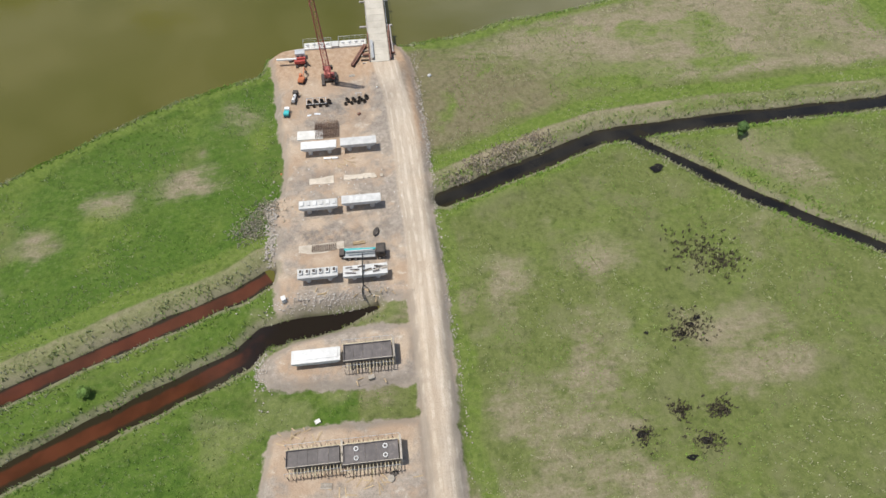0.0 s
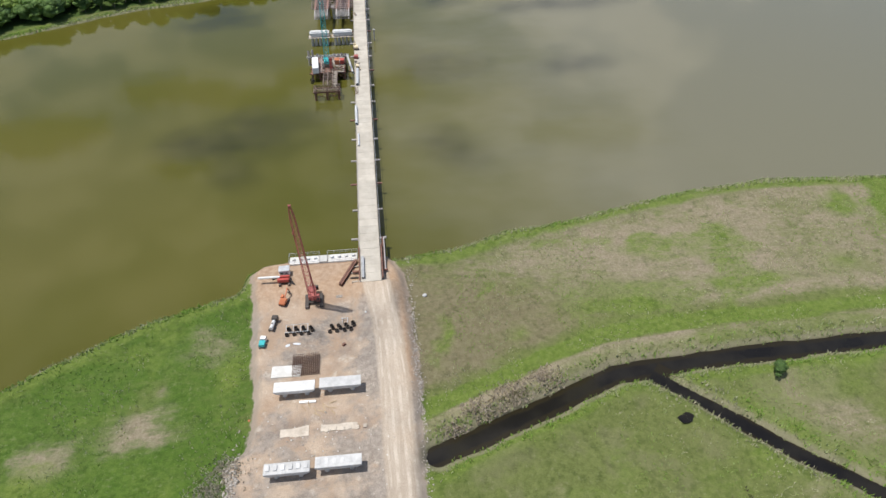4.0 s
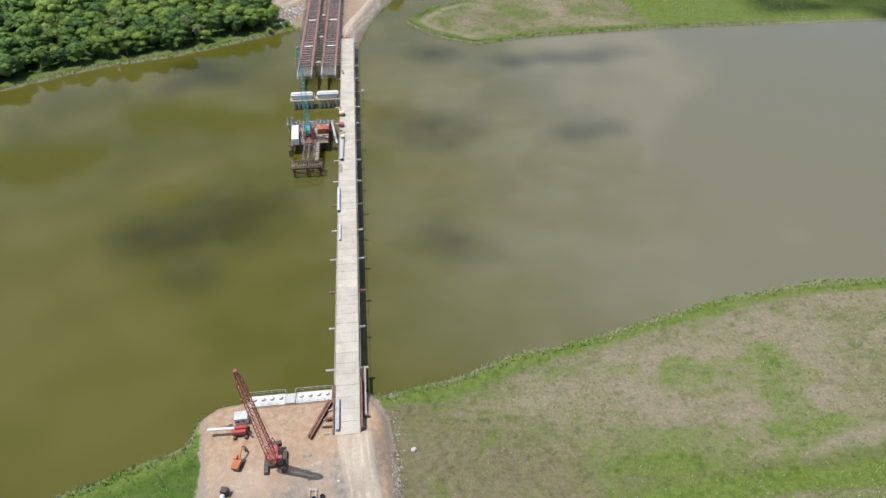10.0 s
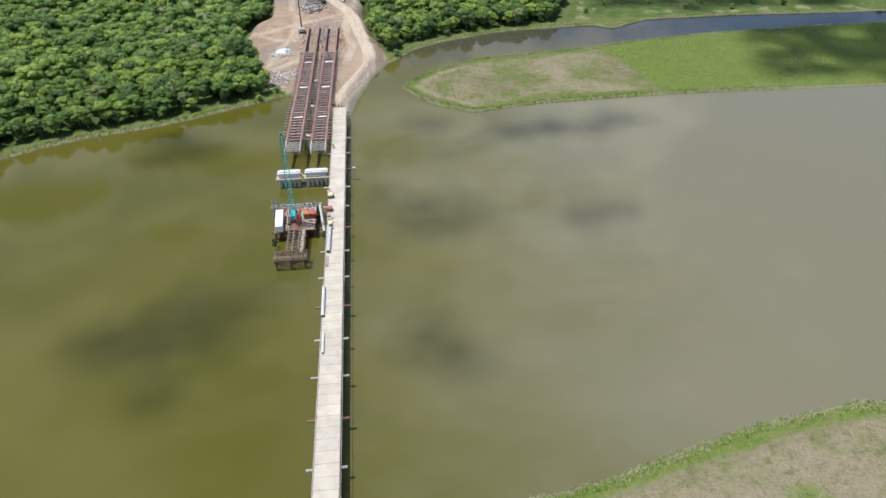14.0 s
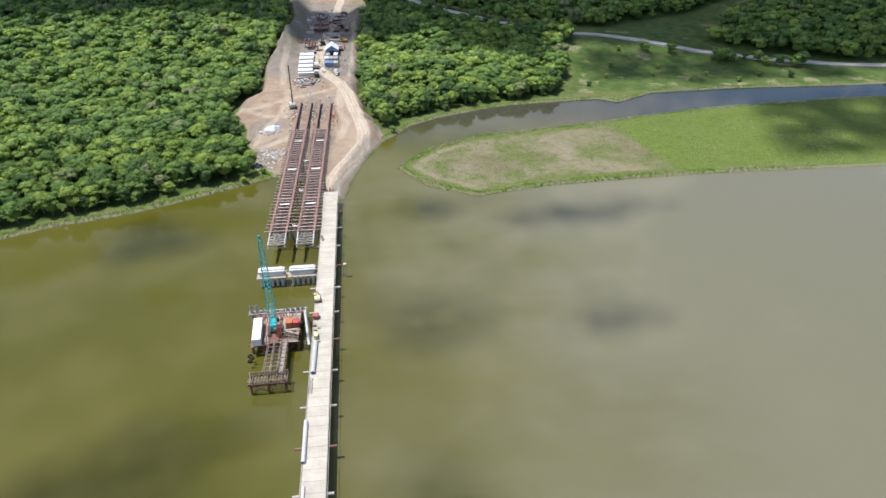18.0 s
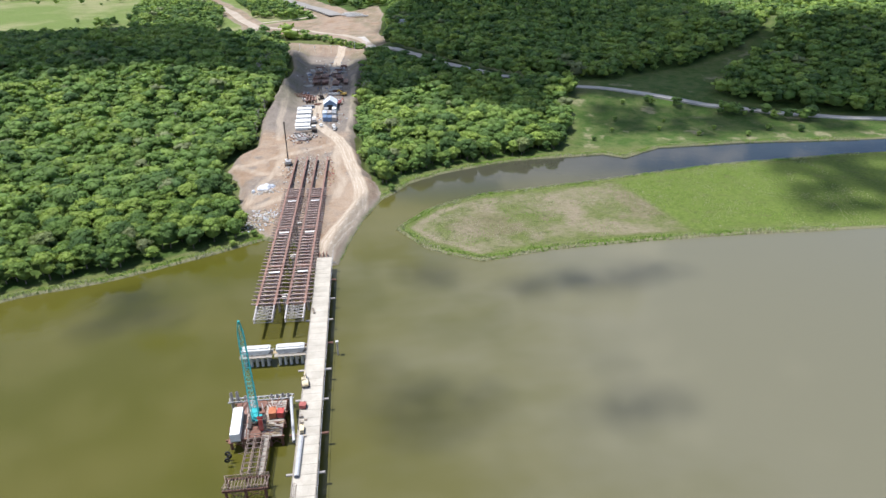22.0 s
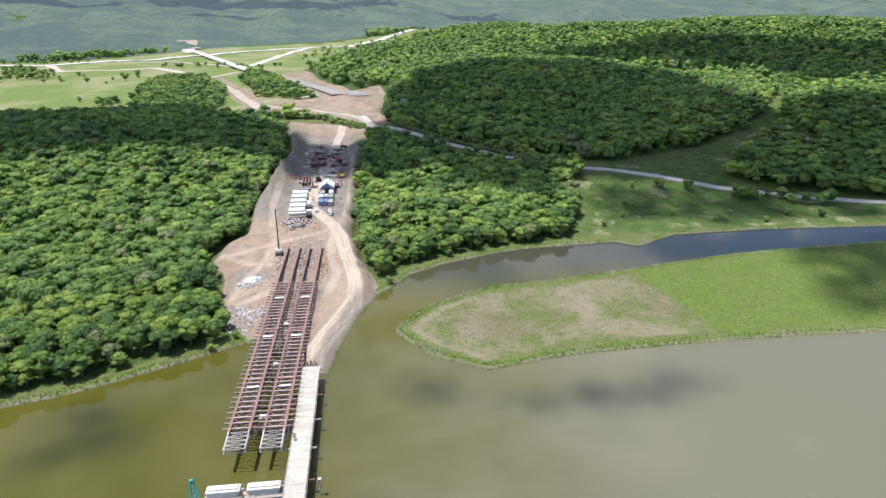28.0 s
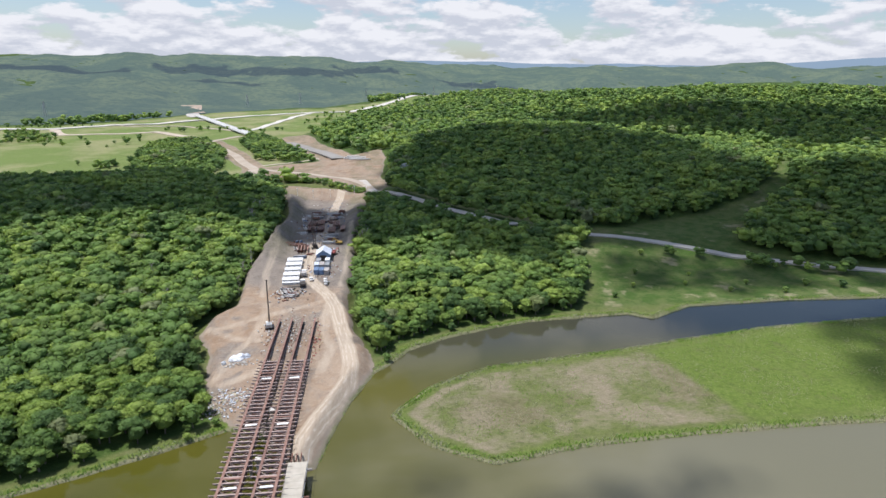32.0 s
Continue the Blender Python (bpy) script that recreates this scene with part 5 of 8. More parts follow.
def excavator(x, y, z, rz, paint, label):
    e = thing("excavator", x, y, z, rz, label, "excavator")
    tracks(e, 2.3, 3.6, 0.8)
    part("turntable", rod((0, 0, 0.7), (0, 0, 1.05), 0.7, n=14), DARK_STEEL, e)
    part("engine_body", box((0, -0.7, 1.55), (2.3, 2.3, 1.0), bevel=0.12), paint, e)
    part("counterweight", box((0, -2.0, 1.45), (2.2, 0.5, 0.9), bevel=0.15), paint, e)
    cab = part("cab", box((-0.7, 0.9, 1.85), (0.95, 1.4, 1.6), bevel=0.1), paint, e)
    part("windscreen", box((-0.7, 1.61, 2.05), (0.8, 0.03, 0.95)), GLASS, cab)
    part("side_window", box((-1.185, 0.9, 2.1), (0.03, 1.0, 0.8)), GLASS, cab)
    part("boom", box((0.25, 2.3, 2.75), (0.35, 3.8, 0.5), rx=28, bevel=0.05), paint, e)
    part("stick", box((0.25, 4.3, 2.5), (0.28, 2.6, 0.36), rx=-62, bevel=0.04), paint, e)
    part("bucket", box((0.25, 4.5, 0.95), (0.9, 0.8, 0.7), rx=20, bevel=0.12), DARK_STEEL, e)
    part("hydraulic_ram", rod((0.25, 0.9, 1.7), (0.25, 2.6, 2.6), 0.09), GREY_STEEL, e)
    return e


def wheel(parent, x, y, r, w):
    t = part("wheel", rod((x - w / 2, y, r), (x + w / 2, y, r), r, n=16), RUBBER, parent)
    part("rim", rod((x - w / 2 - 0.01, y, r), (x + w / 2 + 0.01, y, r), r * 0.55, n=12), GREY_STEEL, t)


def truck(x, y, z, rz, cab_paint, body_paint, length, label, body="box", tall=2.2):
    t = thing("truck", x, y, z, rz, label, "truck")
    part("chassis", box((0, length / 2, 0.85), (0.9, length - 0.2, 0.25)), DARK_STEEL, t)
    cab = part("cab", box((0, length - 1.0, 1.85), (2.4, 1.9, 1.9), bevel=0.15), cab_paint, t)
    part("windscreen", box((0, length - 0.03, 2.15), (2.1, 0.05, 0.8)), GLASS, cab)
    for sx in (-1, 1):
        part("side_window", box((sx * 1.2, length - 0.8, 2.2), (0.03, 0.9, 0.65)), GLASS, cab)
        part("mirror", box((sx * 1.4, length - 0.3, 2.1), (0.12, 0.2, 0.4), bevel=0.02), DARK_STEEL, cab)
        part("headlight", box((sx * 0.9, length - 0.02, 1.15), (0.3, 0.04, 0.2)), WHITE_PAINT, cab)
    part("bumper", box((0, length - 0.05, 0.75), (2.4, 0.2, 0.35), bevel=0.04), DARK_STEEL, t)
    if body == "box":
        part("cargo_box", box((0, (length - 2.2) / 2, 1.0 + tall / 2), (2.45, length - 2.3, tall), bevel=0.04), body_paint, t)
    elif body == "tank":
        part("tank", rod((0, 0.2, 1.0 + tall / 2), (0, length - 2.4, 1.0 + tall / 2), tall / 2, n=18), body_paint, t)
        part("hatch", rod((0, length * 0.35, 1.0 + tall), (0, length * 0.35, 1.15 + tall), 0.35, n=12), DARK_STEEL, t)
    elif body == "flat":
        part("cargo_bed", box((0, (length - 2.2) / 2, 1.08), (2.45, length - 2.3, 0.16)), body_paint, t)
    for yy in (length - 1.3, length * 0.28, length * 0.28 - 1.25):
        for sx in (-1, 1):
            wheel(t, sx * 1.05, yy, 0.5, 0.32)
    return t


def car(x, y, z, rz, paint, label):
    c = thing("car", x, y, z, rz, label, "car")
    part("body", box((0, 0, 0.72), (1.8, 4.5, 0.7), bevel=0.18), paint, c)
    cabin = part("cabin", box((0, -0.2, 1.28), (1.6, 2.5, 0.62), bevel=0.2), paint, c)
    part("windscreen", box((0, 1.0, 1.28), (1.35, 0.12, 0.42), rx=-28), GLASS, cabin)
    part("rear_window", box((0, -1.42, 1.28), (1.35, 0.1, 0.4), rx=20), GLASS, cabin)
    for sx in (-1, 1):
        part("side_window", box((sx * 0.8, -0.2, 1.32), (0.03, 1.9, 0.36)), GLASS, cabin)
        part("headlight", box((sx * 0.65, 2.24, 0.75), (0.35, 0.05, 0.16)), WHITE_PAINT, c)
        for yy in (-1.4, 1.4):
            wheel(c, sx * 0.8, yy, 0.34, 0.22)
    return c


def lattice(parent, name, a, b, w0, w1, bays, material, r=0.055, diag=0.035):
    """A square lattice mast that tapers from width w0 to w1: four chords and their bracing as parts."""
    a, b = Vector(a), Vector(b)
    d = (b - a).normalized()
    u = d.cross(Vector((1, 0, 0)) if abs(d.x) < 0.7 else Vector((0, 1, 0))).normalized()
    v = d.cross(u)

    def corner(k, s):
        w = (w0 + (w1 - w0) * s) / 2
        if s < 0.12:
            w = (w0 * 0.5 + w0 * 0.5 * s / 0.12) / 2
        if s > 0.9:
            w *= 1 - 0.6 * (s - 0.9) / 0.1
        return a.lerp(b, s) + u * w * (1 if k in (0, 3) else -1) + v * w * (1 if k < 2 else -1)

    steps = [i / bays for i in range(bays + 1)]
    mast = part(name, rod(a, a + d * 0.3, w0 * 0.2), material, parent)
    for k in range(4):
        bm = bmesh.new()
        part("chord", put_path(bm, [corner(k, s) for s in steps], r), material, mast)
    for k in range(4):
        bm = bmesh.new()
        zig = [corner(k, 0)]
        for t in steps[1:]:
            zig += [corner((k + 1) % 4, t), corner(k, t)]
        put_path(bm, zig, diag, 4)
        part("bracing", bm, material, mast)
    return mast


def crawler_crane(x, y, z, rz, paint, boom_paint, foot, tip, label, w0=1.5, s=0.8):
    """foot and tip of the boom in the crane's own frame; the boom rises towards +y or wherever tip says."""
    c = thing("crawler_crane", x, y, z, rz, label, "crane")
    c.scale = (s, s, s)
    foot, tip, w0 = Vector(foot) / s, Vector(tip) / s, w0 / s
    tracks(c, 4.2, 5.6, 1.0)
    part("car_body", box((0, 0, 0.8), (3.0, 2.4, 0.6), bevel=0.1), DARK_STEEL, c)
    part("slewing_ring", rod((0, 0, 1.0), (0, 0, 1.35), 1.1, n=18), DARK_STEEL, c)
    part("machine_house", box((0.35, -1.5, 2.2), (2.2, 4.2, 1.6), bevel=0.08), paint, c)
    part("engine_cover", box((0.35, -2.2, 3.1), (1.8, 2.4, 0.3), bevel=0.05), paint, c)
    part("counterweight", box((0.2, -4.0, 2.0), (3.2, 0.9, 1.5), bevel=0.1), DARK_STEEL, c)
    cab = part("cab", box((-1.35, 0.6, 2.3), (0.95, 1.7, 1.7), bevel=0.1), paint, c)
    part("windscreen", box((-1.35, 1.47, 2.45), (0.8, 0.03, 1.0)), GLASS, cab)
    part("side_window", box((-1.84, 0.6, 2.5), (0.03, 1.2, 0.8)), GLASS, cab)
    lattice(c, "boom", foot, tip, w0, w0 * 0.6, 22, boom_paint, 0.10, 0.06)
    tipv, gan = Vector(tip), Vector((0.2, -3.0, 6.2))
    part("gantry", put_rod(rod((-0.5, -3.4, 3.0), gan, 0.1), (0.9, -3.4, 3.0), gan, 0.1), boom_paint, c)
    for s in (-0.35, 0.35):
        part("pendant_rope", rod(gan + Vector((s, 0, 0)), tipv + Vector((s, 0, -0.3)), 0.025, n=4), DARK_STEEL, c)
    hook_top = tipv + Vector((0.4, 0.25, -0.6))
    part("hoist_rope", rod(hook_top, hook_top - Vector((0, 0, 7.5)), 0.025, n=4), DARK_STEEL, c)
    block = part("hook_block", box(hook_top - Vector((0, 0, 7.9)), (0.45, 0.3, 0.8), bevel=0.06), paint, c)
    part("hook", rod(hook_top - Vector((0, 0, 8.3)), hook_top - Vector((0, 0, 8.8)), 0.08), DARK_STEEL, block)
    part("boom_head", box(tip, (0.7, 0.7, 0.9), bevel=0.06), boom_paint, c)
    return c


exc = excavator(0.35, 132.6, DECK_Z, 8, CREAM_PAINT, "small dusty cream excavator standing on the trestle deck")
exc.scale = (0.72, 0.72, 0.72)


# ---- steel bridge girders on their way out ----
PALE_PRIMER = surface("dusty pinkish primer", (0.34, 0.25, 0.22), (0.46, 0.37, 0.34), 0.8, 0.7, 0.1, c3=(0.2, 0.11, 0.08))


def girder_pair(x0, x1, y0, y1, zb, label):
    """Two plate girders with ribbed cross beams, outriggers and a lattice launching nose at the near end."""
    half, deep = 2.65, 2.0
    ang = math.degrees(math.atan2(x0 - x1, y1 - y0))
    b = thing("bridge_girder", x0, y0, zb, ang, label, "bridge girder", "twin bridge girders")
    ln = y1 - y0
    body = 44.0
    for sx in (-1, 1):
        part("main_girder", ibeam((sx * half, 7.0, deep / 2), (sx * half, ln, deep / 2), deep, 0.72, 0.06, 0.06), PRIMER, b)
        bm = bmesh.new()
        put_ibeam(bm, (sx * half, 0, 0.18), (sx * half, 7.0, 0.18), 0.36, 0.4)
        put_ibeam(bm, (sx * half, 0, 1.25), (sx * half, 7.0, deep - 0.16), 0.32, 0.4)
        for i in range(4):
            u, v = i * 1.75, (i + 1) * 1.75
            put_rod(bm, (sx * half, u, 0.2), (sx * half, v, 1.7 if i % 2 else 1.6), 0.09, n=6)
            put_rod(bm, (sx * half, v, 0.2), (sx * half, v, 1.7), 0.09, n=6)
            put_rod(bm, (sx * half, u, 1.4 + 0.1 * i), (sx * half, v, 0.2), 0.07, n=6)
        part("launching_nose", bm, PALE_STEEL, b, "pale lattice launching nose")
    nose = bmesh.new()
    for i in range(5):
        v = i * 1.75
        for z in (0.25, 1.45):
            put_rod(nose, (-half, v, z), (half, v, z), 0.09, n=6)
        if i < 4:
            put_rod(nose, (-half, v, 1.5), (half, v + 1.75, 1.5), 0.07, n=6)
            put_rod(nose, (half, v, 1.5), (-half, v + 1.75, 1.5), 0.07, n=6)
        put_rod(nose, (-half, v, 0.3), (0, v, 1.4), 0.06, n=6)
        put_rod(nose, (half, v, 0.3), (0, v, 1.4), 0.06, n=6)
    part("nose_bracing", nose, PALE_STEEL, b, "pale criss-cross nose bracing")
    # cross frames and outrigger brackets, one mesh each
    cb = ibeam((-half + 0.05, 0, 0), (half - 0.05, 0, 0), 0.5, 0.46)
    for sx in (-1, 1):
        put_rod(cb, (sx * 0.3, 0.25, 0.1), (sx * 1.6, 1.2, 0.1), 0.08, n=5)
        put_rod(cb, (sx * 1.6, 1.2, 0.1), (sx * 2.4, 2.3, 0.1), 0.08, n=5)
    put_box(cb, (0, 1.22, -0.5), (2 * half - 0.2, 0.18, 0.16))
    for sx in (-1, 1):
        put_rod(cb, (sx * half * 0.95, 0, -1.3), (0, 0, -0.25), 0.07, n=5)
    put_rod(cb, (-half, 0, -1.35), (half, 0, -1.35), 0.07, n=5)
    cross = part("cross_frame", cb, PALE_PRIMER, b, "dusty pinkish cross frame")
    cross.location = (0, 8.2, deep - 0.3)
    lb = ibeam((-half + 0.1, 0.1, 0), (half - 0.1, 2.35, 0), 0.2, 0.3)
    put_ibeam(lb, (-half + 0.1, 2.35, 0.02), (half - 0.1, 0.1, 0.02), 0.2, 0.3)
    brace = part("lateral_brace", lb, RUST, b, "rusty crossed lateral brace")
    brace.location = (0, 8.2, 0.45)
    ob_ = ibeam((half + 0.05, 0, -0.05), (half + 1.95, 0, 0.05), 0.3, 0.3)
    put_rod(ob_, (half + 0.05, 0, -0.9), (half + 1.7, 0, -0.05), 0.08, n=5)
    out_r = part("outrigger", ob_, PALE_PRIMER, b)
    out_r.location = (0, 8.2, deep - 0.15)
    out_me, cross_data = out_r.data, cross.data
    piece("outrigger", out_me, b, 0, 8.2, deep - 0.15, rz=180)
    k, y = 1, 8.2 + 2.45
    while y < ln - body + 2:
        piece("cross_frame", cross_data, b, 0, y, deep - 0.3)
        piece("lateral_brace", brace.data, b, 0, y, 0.45)
        for rz in (0, 180):
            piece("outrigger", out_me, b, 0, y, deep - 0.15 + random.uniform(-0.04, 0.04), rz=rz + random.uniform(-1.5, 1.5))
        k, y = k + 1, y + 2.45
    # flat studs between the frames and splice plates
    for y in (32.0, 63.0, 94.0):
        part("splice_beam", box((0, y, deep + 0.02), (2 * half + 0.7, 0.7, 0.12)), PRIMER, b)
        part("work_plank", box((0.3, y - 4.2, deep + 0.04), (3.4, 0.9, 0.08), rz=3), WHITE_PAINT, b, "pale plank across the girders")
    return b


GIRDER_Z = 5.65
girder_pair(-14.1, -12.9, 162.3, 310, GIRDER_Z, "rust-primed twin plate girders with outriggers reaching over the water")
girder_pair(-4.9, -2.8, 162.0, 309, GIRDER_Z, "rust-primed twin plate girders beside the trestle road")


def pier_cap(x, y, z, w, d, h, columns, foot, mat_, label, blocks=0, name="pier_cap", rz=0.0, up=0.0, tall=0.55, plates=True):
    """A crosshead on round columns, its ends cut back below; bearing blocks on top."""
    p = thing(name, x, y, foot, rz, label, "pier cap", "pier caps")
    z -= foot
    bm = bmesh.new()
    prof = [(-w / 2, z), (w / 2, z), (w / 2, z - h * 0.45), (w / 2 - 0.9, z - h), (-w / 2 + 0.9, z - h), (-w / 2, z - h * 0.45)]
    a, b = [bm.verts.new((u, -d / 2, v)) for u, v in prof], [bm.verts.new((u, d / 2, v)) for u, v in prof]
    for i in range(6):
        bm.faces.new((a[i], a[(i + 1) % 6], b[(i + 1) % 6], b[i]))
    bm.faces.new(a[::-1])
    bm.faces.new(b)
    bmesh.ops.recalc_face_normals(bm, faces=bm.faces)
    bmesh.ops.bevel(bm, geom=list(bm.edges), offset=0.06, segments=1, affect="EDGES")
    part("crosshead", bm, mat_, p)
    if up:
        part("upper_step", box((0, 0.15, z + up / 2), (w - 0.9, d - 1.0, up), bevel=0.05), mat_, p)
    for cx in columns:
        part("column", rod((cx, 0, -1.0), (cx, 0, z - h + 0.05), 0.5, n=18), CONCRETE, p)
    for i in range(blocks):
        u = -w / 2 + (i + 0.5) * w / blocks
        blk = part("bearing_block", box((u, 0.1, z + up + tall / 2), (0.75, d * 0.5, tall), bevel=0.04), mat_, p)
        if plates:
            part("anchor_plate", box((u, 0.1, z + up + tall + 0.02), (0.5, d * 0.32, 0.04)), DARK_STEEL, blk)
    return p


# the pier in the water
for cx, w in ((-14.6, 7.9), (-5.1, 7.9)):
    p = pier_cap(cx, 150.2, 5.35, w, 2.6, 1.5, (), 0.0, WHITE_CONCRETE, "white concrete pier cap over the water with railings", up=0.35)
    cap_ledge = part("working_ledge", box((0, -0.2, 3.45), (w + 1.0, 4.2, 0.14)), GREY_WOOD, p, "grey timber working ledge")
    for i in range(5):
        u = -w / 2 + 0.8 + i * (w - 1.6) / 4
        for v in (-1.2, 1.2):
            part("pile", rod((u, v, -2.0), (u, v, 3.4), 0.42, n=16), CONCRETE, p)
    for v in (-2.2, 1.8):
        bm = rod((-w / 2 - 0.5, v, 4.5), (w / 2 + 0.5, v, 4.5), 0.035, n=5)
        for i in range(7):
            u = -w / 2 - 0.45 + i * (w + 0.9) / 6
            put_rod(bm, (u, v, 3.4), (u, v, 4.5), 0.035, n=5)
        part("railing", bm, GREY_STEEL, p)
link = thing("footbridge", -9.85, 150.2, 3.4, label="short plank footbridge between the two water pier caps", category="footbridge")
part("plank_deck", box((0, 0, 0.1), (1.6, 1.2, 0.1)), WOOD, link)
for v in (-0.6, 0.6):
    part("handrail", rod((-0.8, v, 1.0), (0.8, v, 1.0), 0.035, n=5), GREY_STEEL, link)

# supports under the girders on the north side
for y, zt in ((178, GIRDER_Z), (206, GIRDER_Z), (234, GIRDER_Z), (262, GIRDER_Z)):
    for cx in (-14.0 + (y - 162) * 0.008, -4.8 + (y - 162) * 0.014):
        t = thing("support_tower", cx, y, 0, label="dark steel tube support under the bridge girders", category="support", group="girder supports")
        foot = -2.0 if y < 225 else float(height(cx, y)) - 0.3
        for u in (-2.5, 2.5):
            for v in (-0.9, 0.9):
                part("leg", tube((u, v, foot), (u, v, zt - 0.5), 0.3, 0.03, 12), PALE_STEEL, t)
        part("head_beam", ibeam((-4.3, 0, zt - 0.28), (4.3, 0, zt - 0.28), 0.5, 0.4), RUST, t)
        part("brace", put_rod(rod((-2.5, 0, 1.2), (2.5, 0, zt - 0.9), 0.08), (2.5, 0, 1.2), (-2.5, 0, zt - 0.9), 0.08), RUST, t)
for y in (178, 206, 234):
    t = thing("support_tower", -9.4 + (y - 162) * 0.01, y, 0, label="grey concrete pier column standing between the girders", category="pier column", group="middle columns")
    part("column", rod((0, 0, -2), (0, 0, 5.2), 0.7, n=18), CONCRETE, t)
    part("head", box((0, 0, 5.3), (1.9, 1.9, 0.6), bevel=0.06), CONCRETE, t)
# slide tracks for the bare girder ends
for cx in (-15.5, -10.3, -5.5, -0.3):
    zg = float(height(cx, 290))
    t = thing("launch_track", cx, 268, 0, -0.6, "timber and steel launching track under a girder", "launch track", "launch tracks")
    part("track_beam", box((0, 22, 5.45), (0.7, 44, 0.3)), GREY_WOOD, t)
    for i in range(12):
        h = 5.3 - float(height(cx, 268 + i * 4)) + 0.3
        if h > 0.1:
            part("sleeper", box((0, i * 4, 5.3 - h / 2), (1.6, 0.5, h)), GREY_WOOD, t)


# ---- working platform in the river ----
PZ = 3.3
plat = thing("work_platform", -10.8, 123, 0, label="rusty steel work platform on piles with plank decks", category="platform")
for x0, x1, y0, y1, m_ in ((-5.9, -4.6, -7.6, 6.6, RUST), (-4.4, -1.2, -6.6, 7.2, PRIMER), (-1.1, 1.4, -6.4, 7.2, RUST), (1.6, 6.6, -6.6, 6.4, RUST)):
    part("deck_panel", box(((x0 + x1) / 2, (y0 + y1) / 2, PZ - 0.08), (x1 - x0, y1 - y0, 0.16)), m_, plat)
pl_me = None
for i in range(16):
    y = -6.2 + i * 0.86
    if pl_me is None:
        pl_me = part("deck_plank", box((0, 0, 0), (4.7, 0.7, 0.07), bevel=0.01), GREY_WOOD, plat, "brown deck plank").data
        plat.children[-1].location = (4.1, y, PZ + 0.04)
    elif y < 6:
        piece("deck_plank", pl_me, plat, 4.1 + random.uniform(-0.1, 0.1), y, PZ + 0.04, rz=random.uniform(-1, 1))
for y in (-6.2, -2, 2.2, 6.6):
    part("bearer", ibeam((-6.6, y, PZ - 0.45), (7.0, y, PZ - 0.45), 0.55, 0.3), RUST, plat)
pile_p = None
for y in (-6.0, 0, 6.4):
    for x in (-5.6, -2.8, 0, 3.6, 6.4):
        if pile_p is None:
            pile_p = part("pile", tube((0, 0, -2.2), (0, 0, PZ - 0.7), 0.36, 0.03, 12), RUST, plat).data
            plat.children[-1].location = (x, y, 0)
        else:
            piece("pile", pile_p, plat, x, y, 0)
# row of guide frames and pile stubs along the far side
guide = thing("pile_guide_frame", -10.8, 130.6, 0, label="grey steel pile guide frame along the platform edge", category="guide frame")
for v in (-0.7, 0.7):
    part("rail", ibeam((-8.3, v, PZ + 0.1), (8.2, v, PZ + 0.1), 0.35, 0.3), GREY_STEEL, guide)
for i in range(12):
    x = -7.9 + i * 1.42
    part("tie", box((x, 0, PZ + 0.3), (0.18, 1.7, 0.18)), PALE_STEEL, guide)
for x, h in ((-7.4, 2.6), (-5.9, 2.8), (-4.0, 1.2), (2.6, 1.0), (4.0, 0.9), (5.4, 1.1), (6.8, 0.9)):
    part("pile_stub", tube((x, 0, -2.0), (x, 0, PZ + h), 0.4, 0.04, 14), PALE_STEEL, guide)
for i in range(7):
    part("brace", rod((0.6 + i, 0.75, PZ + 0.3), (1.6 + i, -0.75, PZ + 1.3 if i % 2 else PZ + 0.3), 0.06, n=5), GREY_STEEL, guide)

# lattice gangway and end jetty towards the near side
BROWN_STEEL = surface("weathered brown lattice steel", (0.235, 0.175, 0.140), (0.35, 0.275, 0.230), 0.8, 0.75, 0.15, c3=(0.13, 0.075, 0.05))
gang = thing("truss_gangway", -9.5, 104.5, 0, label="rusty lattice truss gangway from the platform to the jetty", category="gangway")
for x in (-2.5, -0.9, 0.9, 2.5):
    bm = bmesh.new()
    for z in (PZ - 0.2, PZ + 1.15):
        put_rod(bm, (x, 0, z), (x, 12.2, z), 0.1, n=6)
    for i in range(8):
        u, v = i * 1.525, (i + 1) * 1.525
        put_rod(bm, (x, u, PZ - 0.2 if i % 2 else PZ + 1.15), (x, v, PZ + 1.15 if i % 2 else PZ - 0.2), 0.065, n=5)
        put_rod(bm, (x, u, PZ - 0.2), (x, u, PZ + 1.15), 0.065, n=5)
    part("truss", bm, BROWN_STEEL, gang)
part("wind_bracing", put_path(bmesh.new(), [(2.5 if i % 2 else -2.5, i * 1.525, PZ + 1.15) for i in range(9)], 0.06), BROWN_STEEL, gang)
part("wind_bracing", put_path(bmesh.new(), [(-2.5 if i % 2 else 2.5, i * 1.525, PZ + 1.17) for i in range(9)], 0.05), BROWN_STEEL, gang)
strut_me = part("cross_strut", rod((-2.5, 0, 0), (2.5, 0, 0), 0.075, n=6), BROWN_STEEL, gang).data
gang.children[-1].location = (0, 0, PZ + 1.15)
for i in range(1, 9):
    piece("cross_strut", strut_me, gang, 0, i * 1.525, PZ + 1.15)
for i in range(9):
    piece("cross_strut", strut_me, gang, 0, i * 1.525, PZ - 0.2)
part("walkway", box((1.7, 6.1, PZ + 0.05), (1.1, 12.0, 0.08)), GREY_WOOD, gang)
jetty = thing("steel_jetty", -10.6, 102.6, 0, label="small rusty steel jetty with railings at the gangway end", category="jetty")
